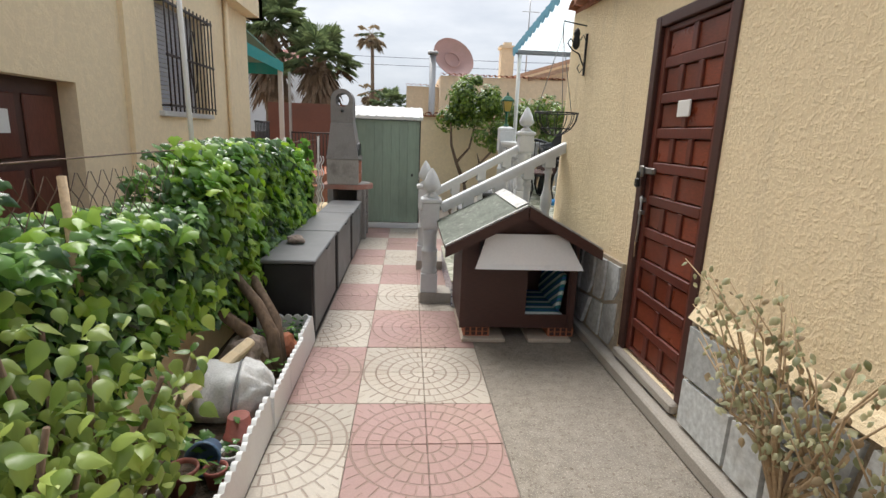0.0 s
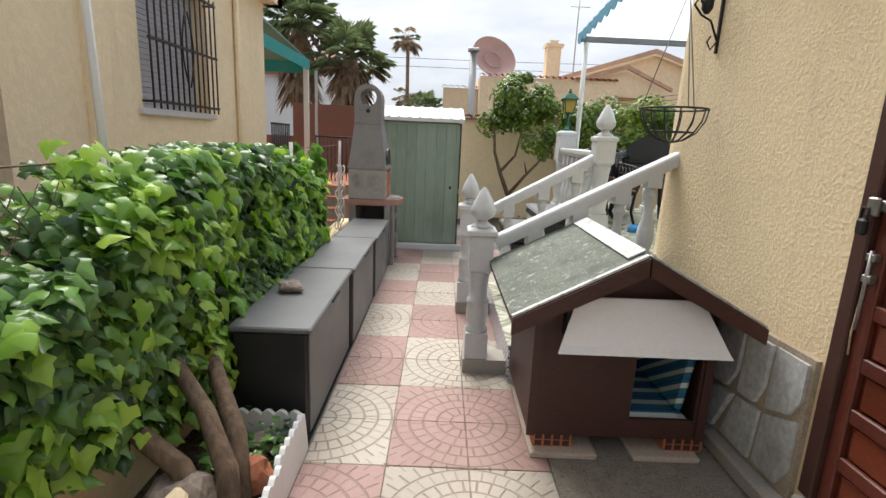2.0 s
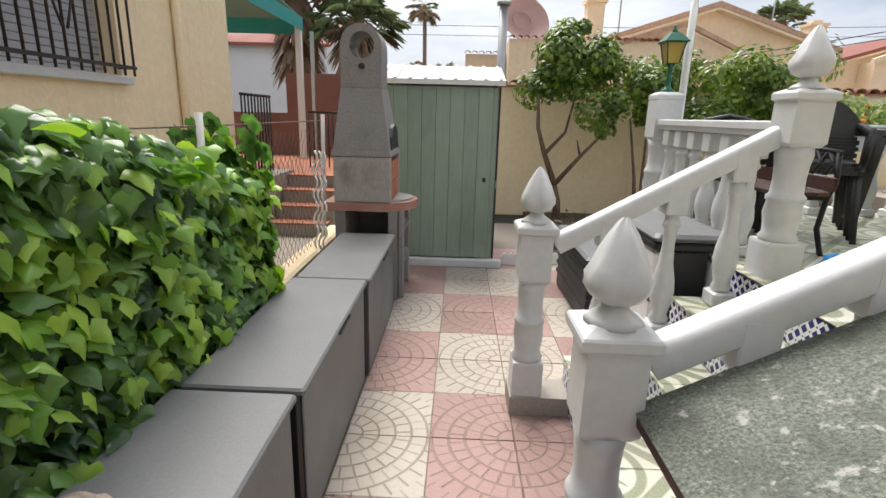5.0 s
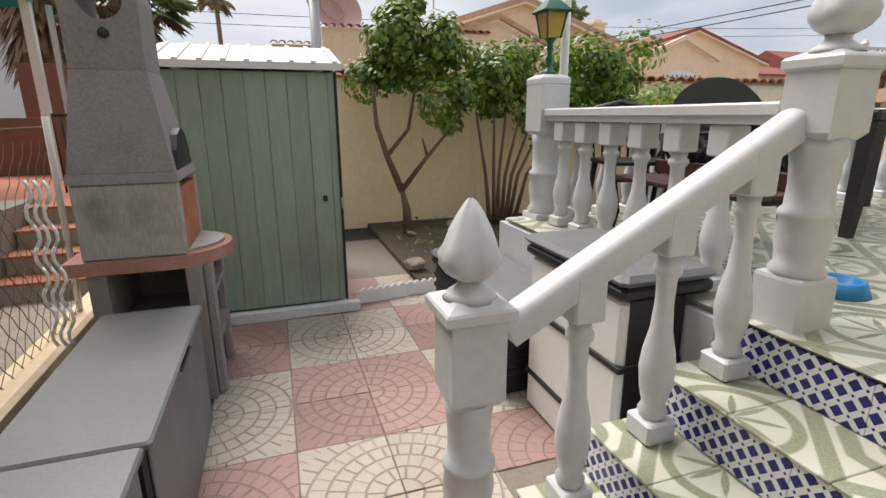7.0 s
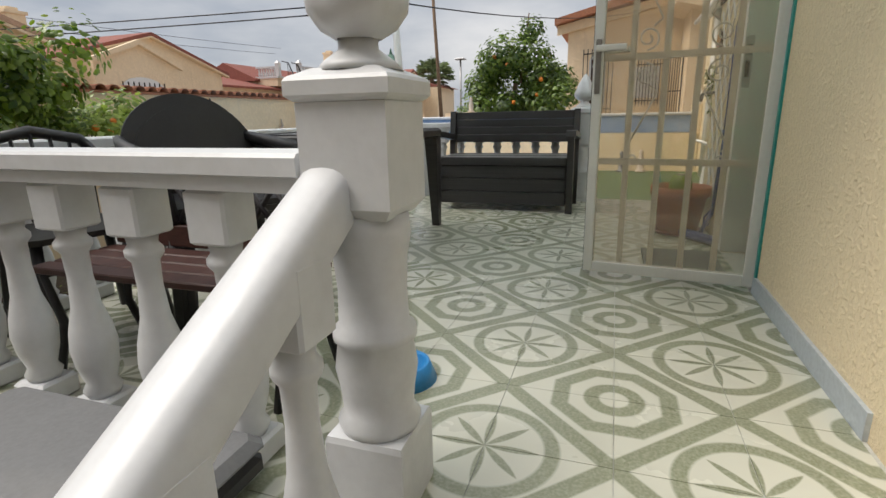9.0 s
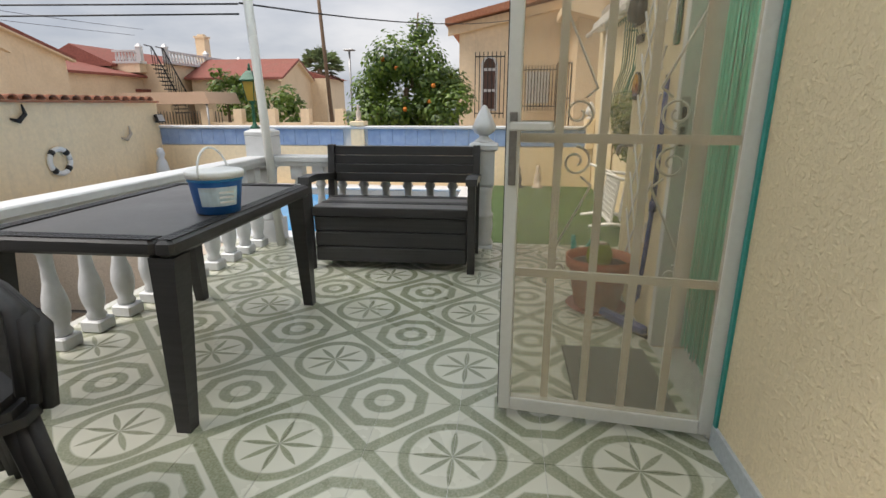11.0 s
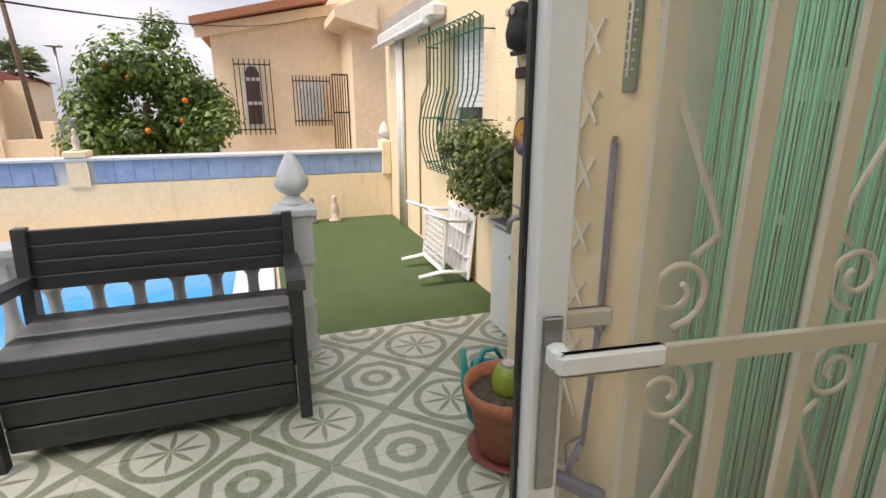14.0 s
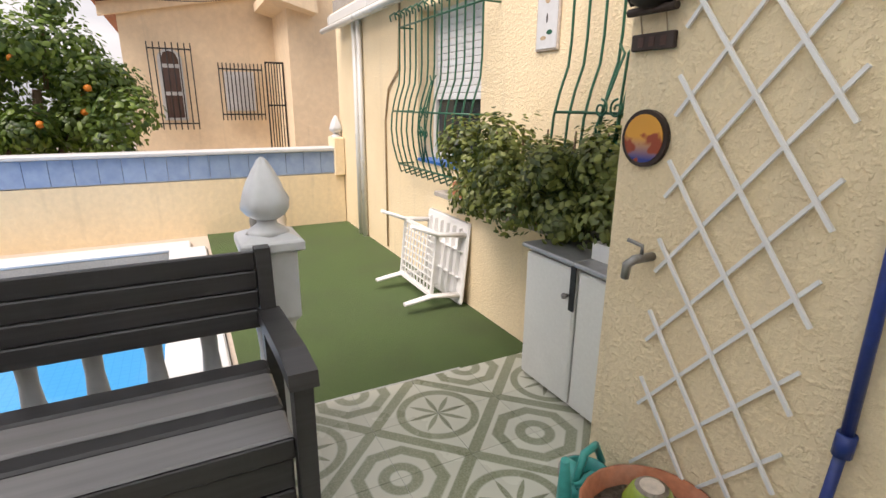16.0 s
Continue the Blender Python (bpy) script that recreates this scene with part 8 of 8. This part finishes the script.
for i in range(9):
    part("bar", B(15.7 + i * 0.24, 15.73 + i * 0.24, 23.12, 23.155, 1.6, 3.1), BLACK_IRON, wB)
chimney(hB, 13.1, 24.5, 3.4, 5.1, 0.3)
hB2 = gable_house("house_red_roof", "low peach house with a red tiled roof", 22.6, 30.0, 25.0, 34.0, -0.03, 3.4, 4.3, "x")
hD = thing("house_terraced", "peach house with roof terrace, white balustrade and outside stair", "house", "neighbouring houses")
part("wall", Geo().box(28.0, 37.0, 23.6, 26.19, -0.03, 4.0), PEACH, hD)
part("wing", Geo().box(27.4, 37.0, 26.2, 30.2, -0.03, 3.85), PEACH, hD)
part("wing_roof", Geo().prism([(25.95, 3.86), (30.5, 3.86), (30.5, 3.96), (28.2, 5.0), (25.95, 3.98)], "x", 27.1, 37.0), RED_ROOF, hD)
part("overhang", B(27.5, 27.999, 24.7, 26.19, 3.55, 4.0), PEACH, hD)
part("terrace_floor_edge", Geo().box(27.45, 28.0, 24.6, 26.19, 4.001, 4.12).box(28.001, 36.0, 23.35, 23.62, 4.001, 4.12), WHITE, hD)
for i in range(8):
    part("baluster", Geo().lathe(27.6, 24.75 + i * 0.18, [(0.05, 4.121), (0.07, 4.25), (0.04, 4.45), (0.05, 4.58)], 6), WHITE, hD)
for i in range(26):
    part("baluster", Geo().lathe(28.2 + i * 0.29, 23.5, [(0.06, 4.121), (0.08, 4.25), (0.045, 4.45), (0.06, 4.58)], 6), WHITE, hD)
part("handrail", Geo().box(27.52, 27.68, 24.6, 26.19, 4.581, 4.68).box(28.0, 36.0, 23.42, 23.58, 4.581, 4.68), WHITE, hD)
for x, y in ((28.05, 23.5), (31.9, 23.5), (35.9, 23.5), (27.6, 24.65)):
    part("rail_post", Geo().square(x, y, [(0.12, 4.121), (0.12, 4.8), (0.15, 4.82), (0.03, 5.0)]), WHITE, hD)
chimney(hD, 33.4, 24.5, 4.0, 5.9, 0.3)
for i in range(13):
    part("stair_tread", Geo().box(27.0, 27.9, 23.5 - i * 0.085, 23.68 - i * 0.085, 3.85 - i * 0.2, 3.9 - i * 0.2), BLACK_IRON, hD)
for x in (27.0, 27.9):
    part("stair_rail", Geo().tube([(x, 23.9, 4.85), (x, 23.5, 4.75), (x, 22.4, 2.3)], 0.035, 6), BLACK_IRON, hD)
    for i in range(9):
        part("stair_post", Geo().tube([(x, 23.55 - i * 0.13, 3.85 - i * 0.3), (x, 23.55 - i * 0.13, 4.75 - i * 0.3)], 0.018, 4), BLACK_IRON, hD)
part("door", B(27.96, 27.999, 24.9, 25.8, 0.0, 2.3), DARK_GLASS, hD)
part("door_canopy", Geo().prism([(24.6, 2.55), (26.1, 2.55), (26.1, 2.7), (24.6, 2.7)], "x", 27.3, 27.998), RED_ROOF, hD)
pg = thing("carport_canopy", "tan canvas canopy over a neighbour's parking place", "canopy")
part("canvas", Geo().prism([(18.7, 1.93), (23.45, 1.90), (23.3, 2.32), (22.9, 2.42), (18.9, 2.46)], "x", 23.6, 26.4), BROWN_CANVAS, pg)
for y in (18.9, 23.2):
    part("post", Geo().tube([(23.7, y, -0.03), (23.7, y, 1.93)], 0.05, 6), GALV, pg)
hE = gable_house("house_far", "peach house with a red roof farther down the street", 29.6, 34.2, 17.9, 23.2, -0.03, 3.35, 4.35, "y")
part("annex", Geo().box(34.21, 38.0, 16.9, 20.0, -0.03, 3.5), PEACH, hE)
part("annex_roof", Geo().prism([(16.6, 3.501), (20.2, 3.501), (18.3, 4.0)], "x", 34.22, 38.2), RED_ROOF, hE)
# street-side walls and railings between the houses
sw = thing("street_wall", "low peach street wall with dark railings", "wall", "", "structure")
part("render", Geo().box(24.0, 24.2, 12.0, 19.3, -0.03, 1.1).box(26.9, 27.1, 20.0, 27.0, -0.03, 0.9), PEACH, sw)
for i in range(5):
    part("pier", B(23.9, 24.3, 12.6 + i * 1.6, 13.0 + i * 1.6, -0.03, 1.7), PEACH, sw)
for i in range(40):
    part("railing_bar", Geo().tube([(26.95, 20.1 + i * 0.17, 0.9), (26.95, 20.1 + i * 0.17, 1.55)], 0.02, 4), BLACK_IRON, sw)
setting("street", B(10.0, 40.0, -40.0, 60.0, -0.03, -0.015), PAVING, "pale paved street beyond the wall")

# house across the street with arched window
HCX = 14.7
hC = thing("house_across", "peach house across the street with grilled windows", "house", "neighbouring houses")
part("wall", Geo().prism([(3.95, -0.03), (6.63, -0.03), (6.63, 3.75), (3.95, 4.3)], "x", HCX, HCX + 9), PEACH, hC)
part("wall", Geo().box(HCX - 1.5, HCX + 9, -6.0, 3.95, -0.03, 5.0), PEACH, hC)
part("roof", Geo().prism([(4.2, 4.32), (6.95, 3.72), (6.95, 3.86), (4.2, 4.5)], "x", HCX - 0.35, HCX + 9), ROOF_TILE, hC)
part("verge", Geo().prism([(3.96, 4.1), (6.9, 3.5), (6.9, 3.715), (3.96, 4.31)], "x", HCX - 0.12, HCX - 0.001), PEACH, hC)
part("porch_eave", Geo().prism([(3.5, 3.55), (4.3, 3.75), (4.3, 3.9), (3.5, 4.2)], "x", HCX - 1.9, HCX - 0.13), PEACH, hC)
CURTAINED = worn("curtained_window_glass", (0.11, 0.065, 0.055), 0.12, var=0.35, dirty=0.2, fine=9.0, stretch=(4, 4, 0.5))
aw2 = part("window", Geo().prism([(5.67, 1.72), (6.08, 1.72), (6.08, 2.82)] + [(5.875 + 0.205 * math.cos(radians(a)), 2.82 + 0.2 * math.sin(radians(a))) for a in range(15, 180, 15)] + [(5.67, 2.82)], "x", HCX - 0.03, HCX - 0.001), WHITE, hC)
part("pane", Geo().prism([(5.73, 1.77), (6.02, 1.77), (6.02, 2.18), (5.73, 2.18)], "x", HCX - 0.036, HCX - 0.0305), CURTAINED, aw2)
part("pane", Geo().prism([(5.73, 2.25), (6.02, 2.25), (6.02, 2.68), (5.73, 2.68)], "x", HCX - 0.036, HCX - 0.0305), CURTAINED, aw2)
part("pane", Geo().prism([(5.73, 2.75), (6.02, 2.75), (6.02, 2.83), (5.97, 2.95), (5.875, 2.985), (5.78, 2.95), (5.73, 2.83)], "x", HCX - 0.036, HCX - 0.0305), CURTAINED, aw2)


def far_grille(h, x, y0, y1, z0, z1, n):
    g_ = part("grille_frame", Geo().box(x - 0.012, x + 0.012, y0, y1, z0 + 0.1, z0 + 0.125).box(x - 0.012, x + 0.012, y0, y1, z1 - 0.125, z1 - 0.1).box(x, HCX, y0, y0 + 0.02, z1 - 0.12, z1 - 0.1).box(x, HCX, y1 - 0.02, y1, z1 - 0.12, z1 - 0.1), BLACK_IRON, h)
    for i in range(n):
        y = y0 + (y1 - y0) * i / (n - 1)
        part("grille_bar", Geo().tube([(x, y, z0), (x, y, z1)], 0.011, 5), BLACK_IRON, g_)


far_grille(hC, HCX - 0.14, 5.5, 6.22, 1.55, 3.12, 8)
far_grille(hC, HCX - 0.14, 4.25, 5.05, 1.72, 2.80, 12)
part("window", B(HCX - 0.02, HCX - 0.001, 4.4, 4.95, 1.9, 2.65), SHUTTER, hC)
gate = part("gate_leaf", Geo().box(HCX - 0.9, HCX - 0.87, 3.96, 3.985, 1.1, 2.8).box(HCX - 0.9, HCX - 0.87, 4.275, 4.3, 1.1, 2.8).box(HCX - 0.9, HCX - 0.87, 3.986, 4.274, 1.1, 1.13).box(HCX - 0.9, HCX - 0.87, 3.986, 4.274, 2.0, 2.03).box(HCX - 0.9, HCX - 0.87, 3.986, 4.274, 2.77, 2.8), BLACK_IRON, hC)
for i in range(5):
    part("gate_bar", Geo().tube([(HCX - 0.885, 4.03 + i * 0.05, 1.13), (HCX - 0.885, 4.03 + i * 0.05, 2.77)], 0.011, 5), BLACK_IRON, gate)

# orange tree behind the blue-tiled wall
random.seed(60)
bl = [((11.6 + rnd(-0.7, 0.7), 7.32 + dy, rnd(1.5, 3.3 - 0.75 * abs(dy + 0.15))), rnd(0.26, 0.44)) for dy in [rnd(-0.95, 0.95) for _ in range(44)]] + [((11.6, 7.1, 3.22), 0.3), ((11.6, 8.3, 1.6), 0.4)]
tree = broad_tree("orange_tree", "round-crowned orange tree with a few fruits behind the wall", [(((11.6, 7.5, -0.03), (11.6, 7.5, 1.2), (11.6, 7.4, 2.2)), 0.12), (((11.6, 7.5, 1.0), (11.3, 8.1, 1.9)), 0.06), (((11.6, 7.5, 1.0), (11.8, 6.9, 2.1)), 0.06), (((11.6, 7.3, 2.2), (11.6, 7.15, 3.55)), 0.03)], bl, 11500, 0.085, FAR_LEAF, 61)
for i in range(6):
    b = random.choice(bl)
    x, y, z0 = b[0][0] - b[1] * 0.75, b[0][1] + rnd(-0.2, 0.2), b[0][2] + rnd(-0.2, 0.1)
    part("orange", Geo().lathe(x, y, [(0.001, z0 - 0.045), (0.035, z0 - 0.03), (0.045, z0), (0.035, z0 + 0.03), (0.001, z0 + 0.045)], 8), ORANGE, tree)
for k, (x, y, r, zt) in enumerate(((25.6, 16.4, 1.2, 2.5), (27.0, 18.6, 1.4, 2.9), (28.6, 20.6, 1.0, 3.6))):
    random.seed(70 + k)
    bl = [((x + rnd(-r, r) * 0.7, y + rnd(-r, r) * 0.7, rnd(zt * 0.4, zt)), rnd(0.3, 0.55)) for _ in range(14)]
    broad_tree("street_tree", "dark green street tree between the houses", [(((x, y, -0.03), (x, y, zt * 0.6)), 0.12)], bl, 900, 0.2, FAR_LEAF, 80 + k, group="street trees")


# palms
def fan_palm(x, y, h, crown, fronds, label, seed, dead=False, skirt=True, r=0.22):
    p = thing("palm_tree", label, "palm tree", "fan palms")
    random.seed(seed)
    part("trunk", Geo().tube([(x, y, -0.03), (x + 0.05, y, h * 0.5), (x, y, h)], [r, r * 0.85, r * 0.8], 10), PALM_BARK, p)
    g, gd = Geo(), Geo()
    for i in range(fronds):
        a = i * 2.4
        el = rnd(-0.45, 1.4) if not dead else rnd(-1.2, 0.6)
        d = Vector((math.cos(a) * math.cos(el), math.sin(a) * math.cos(el), math.sin(el)))
        L = crown * rnd(0.6, 0.8)
        b0 = Vector((x, y, h))
        tip = b0 + d * L + Vector((0, 0, -0.12 * L))
        tgt = gd if (dead and rnd(0, 1) < 0.6) or el < -0.35 else g
        tgt.tube([b0, b0 + d * L * 0.5 + Vector((0, 0, 0.03)), tip], 0.02, 4)
        side = d.cross(Vector((0, 0, 1))).normalized()
        up = side.cross(d)
        for k in range(23):
            w = radians(-110 + 10 * k)
            e = (d * math.cos(w) + side * math.sin(w)) * crown * rnd(0.42, 0.55) * (1 - 0.25 * abs(w) / 2)
            mid = tip + e * 0.55 + up * 0.03
            end = tip + e + Vector((0, 0, -rnd(0.12, 0.35) * crown * 0.5))
            wv = e.cross(up).normalized() * crown * 0.014
            tgt.add([tip, mid + wv, end, mid - wv], [(0, 1, 2), (0, 2, 3)], 0, True)
    if skirt:
        for i in range(220):
            a = rnd(0, 6.28)
            z = h - rnd(0.1, crown * 1.5)
            q = Vector((x + math.cos(a) * r * 1.1, y + math.sin(a) * r * 1.1, z))
            e = Vector((math.cos(a) * 0.45, math.sin(a) * 0.45, -rnd(0.5, 0.9)))
            wv = Vector((-math.sin(a), math.cos(a), 0)) * rnd(0.04, 0.1)
            gd.add([q, q + e * 0.6 + wv, q + e, q + e * 0.6 - wv], [(0, 1, 2), (0, 2, 3)], 0, True)
    if g.f:
        part("crown", g, PALM_LEAF, p, "", "", "", "stuff")
    if gd.f:
        part("dry_fronds", gd, DRY_LEAF if dead else PALM_BARK, p, "hanging dry brown fronds", "", "", "stuff")


fan_palm(-2.72, 16.2, 3.65, 1.05, 46, "big fan palm with a skirt of dry fronds", 90, r=0.26)
fan_palm(-4.4, 17.2, 4.7, 1.25, 50, "tall fan palm behind the neighbour's awning", 94, r=0.28)
fan_palm(-2.75, 39.0, 8.4, 1.1, 26, "tall half-dead palm with hanging dry fronds", 91, dead=True, r=0.16, skirt=False)
fan_palm(-2.75, 39.4, 4.5, 1.0, 26, "low palm of withered grey fronds", 96, dead=True, r=0.2)
fan_palm(-1.2, 33.0, 3.3, 1.1, 34, "small green palm in the distance", 92, r=0.2)
fan_palm(16.8, 33.0, 6.8, 1.3, 34, "fan palm behind the houses", 93)
fan_palm(36.0, 17.9, 4.2, 1.5, 40, "fan palm down the street", 95)

# neighbour's awning, steps, railing and lamp
na = thing("neighbour_awning", "green canvas awning on white posts beside the house", "awning")
part("canvas", Geo().prism([(9.3, 3.35), (12.9, 3.05), (12.9, 3.07), (9.3, 3.39)], "x", -5.5, -3.02), GREEN_CANVAS, na)
part("valance", B(-3.019, -3.01, 9.4, 12.9, 2.86, 3.08), TEAL, na)
part("front_valance", B(-5.5, -3.02, 12.901, 12.91, 2.8, 3.05), TEAL, na)
part("post", B(-3.12, -3.02, 12.78, 12.88, 0, 3.04), WHITE_METAL, na)
part("post", B(-2.98, -2.92, 13.2, 13.26, 0, 2.9), GALV, na)
st = thing("neighbour_steps", "red-tiled neighbour's steps beside a stone wall", "stairs")
for i in range(4):
    part("step", Geo().box(-2.45, -1.75, 9.3 + i * 0.28, 9.58 + i * 0.28, 0.0, 0.16 * (i + 1)), CEMENT, st)
    part("tread", Geo().box(-2.46, -1.74, 9.285 + i * 0.28, 9.579 + i * 0.28, 0.16 * (i + 1) + 0.001, 0.16 * (i + 1) + 0.022), TERRACOTTA, st)
part("landing", Geo().box(-5.0, -1.75, 10.42, 13.5, 0.0, 0.64), TERRACOTTA, st)
part("side_wall", B(-2.74, -2.47, 8.6, 10.41, 0.0, 0.70), CEMENT, st)
rl = thing("iron_railing", "dark iron railing on the neighbour's landing", "railing")
for i in range(22):
    part("bar", Geo().tube([(-2.5 + i * 0.07, 11.3 + i * 0.02, 0.64), (-2.5 + i * 0.07, 11.3 + i * 0.02, 1.5)], 0.012, 5), BROWN_IRON, rl)
part("rail", Geo().tube([(-2.5, 11.3, 1.48), (-1.0, 11.73, 1.48)], 0.018, 6), BROWN_IRON, rl)
gt = thing("iron_gate", "dark iron gate on the neighbour's landing", "gate")
for i in range(10):
    part("bar", Geo().tube([(-2.70, 9.36 + i * 0.098, 0.70), (-2.70, 9.36 + i * 0.098, 1.66)], 0.012, 5), BLACK_IRON, gt)
part("rail", Geo().tube([(-2.70, 9.34, 1.66), (-2.70, 10.26, 1.66)], 0.018, 6), BLACK_IRON, gt)
part("rail", Geo().tube([(-2.70, 9.34, 0.74), (-2.70, 10.26, 0.74)], 0.018, 6), BLACK_IRON, gt)
setting("red_building", Geo().box(-7.0, -1.2, 13.6, 14.0, -0.03, 1.45).box(-3.6, -1.2, 13.62, 13.98, 1.451, 2.2), RED_BROWN, "red-brown wall behind the railing")
fh = gable_house("white_house_far", "pale house seen beside the palms", -12.0, -5.5, 24.0, 30.0, -0.03, 4.0, 5.2, "x", WHITE)
dp = thing("downpipe", "yellow painted downpipe on the neighbour's wall", "pipe")
part("pipe", Geo().tube([(LX + 0.04, 8.15, 0), (LX + 0.04, 8.15, 3.9)], 0.035, 8), YELLOW_SMOOTH, dp)
pst = thing("fence_pole", "thin white pole standing by the fence", "pole")
part("pole", Geo().tube([(-1.33, 3.32, 0.42), (-1.36, 3.28, 2.7)], 0.015, 6), WHITE_METAL, pst)


# street poles and overhead cables
def cable(name, p0, p1, sag, r=0.012, label="thin black overhead cable between the houses"):
    pts = []
    for i in range(13):
        t = i / 12
        q = [p0[k] + (p1[k] - p0[k]) * t for k in range(3)]
        q[2] -= sag * 4 * t * (1 - t)
        pts.append(q)
    part(name, Geo().tube(pts, r, 4), BLACK_IRON, None, label, "cable", "overhead cables")


for x, y, h, r in ((30.0, 15.15, 9.0, 0.12),):
    pl = thing("utility_pole", "dark leaning utility pole in the street", "pole")
    part("pole", Geo().tube([(x, y, -0.03), (x, y + 0.5, h)], [r, r * 0.7], 8), BARK, pl)
sl = thing("street_lamp", "grey street lamp with a flat head", "street lamp")
part("pole", Geo().tube([(32.0, 14.6, -0.03), (32.0, 14.6, 4.9)], 0.06, 8), GALV, sl)
part("head", Geo().box(31.7, 32.3, 14.3, 14.9, 4.9, 4.98, c=0.03), GALV, sl)
cable("cable", (-14.0, 26.0, 5.2), (30.0, 26.0, 6.0), 0.4, 0.012)
cable("cable", (-14.0, 26.5, 4.9), (30.0, 26.5, 5.7), 0.4, 0.012)
cable("cable", (5.3, 7.5, 2.62), (5.4, 30.0, 3.6), 0.15, 0.008)
cable("cable", (5.3, 7.5, 2.55), (5.4, 30.0, 3.4), 0.15, 0.008)
cable("cable", (5.32, 7.5, 2.63), (14.7, 4.6, 4.0), 0.2, 0.008)
for x, y, z in ((4.1, 18.6, 4.7), (9.0, 20.0, 4.3)):
    an = thing("tv_antenna", "thin roof television antenna", "antenna", "roof antennas")
    part("mast", Geo().tube([(x, y, z - 1.2), (x, y, z + 1.6)], 0.02, 5), GALV, an)
    part("rod", Geo().tube([(x - 0.25, y, z + 1.1), (x + 0.35, y, z + 1.1)], 0.012, 4), GALV, an)


# ---- slabs and tiles underfoot (pieces) ----
path = thing("path_paving", "checkered cream and pink slabs pressed with ring patterns", "paving", "", "structure")
SLAB = {}
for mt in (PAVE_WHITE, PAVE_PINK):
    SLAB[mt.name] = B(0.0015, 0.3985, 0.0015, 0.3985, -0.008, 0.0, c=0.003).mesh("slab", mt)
random.seed(11)
for row in range(-6, 9):
    for half in (0, 1):
        y = 1.9 + row * 0.8 + half * 0.4
        for col in range(-1, 4):
            x = -0.27 + col * 0.4
            block = (col + 20) // 2 - 10
            if col > 1 and y < 6.2:
                continue
            if x >= 0.1 and 4.4 < y < 5.9 and col > 1:
                continue
            odd = (row + block) % 2 == 0
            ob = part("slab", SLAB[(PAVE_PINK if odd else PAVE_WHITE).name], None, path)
            ob.location = (x, y, rnd(-0.0015, 0.0015))
            ob.rotation_euler = (rnd(-0.002, 0.002), rnd(-0.002, 0.002), 0)
floor_t = thing("terrace_floor", "pale tiles with sage-green octagons and rosettes", "floor tiles", "", "structure")
q = TP / 2
TM = B(0.001, q - 0.001, 0.001, q - 0.001, -0.0022, 0.0).mesh("tile", TERRACE)
for i in range(-2, 12):
    for j in range(-4, 8):
        x, y = OX + i * q, OY + j * q
        if x < 1.18 or x > 5.32 or y > 7.6:
            continue
        if y < CORNER and x < 4.4:
            continue
        ob = part("tile", TM, None, floor_t)
        ob.location = (x, y, T)
part("cut_tile", B(1.195, OX - 2 * q - 0.001, CORNER + 0.013, 7.7, T - 0.0022, T), TERRACE, floor_t)
for i in range(-2, 10):
    if OX + i * q < 4.2:
        part("cut_tile", B(OX + i * q + 0.001, OX + (i + 1) * q - 0.001, CORNER + 0.013, OY - q - 0.001, T - 0.0022, T), TERRACE, floor_t)
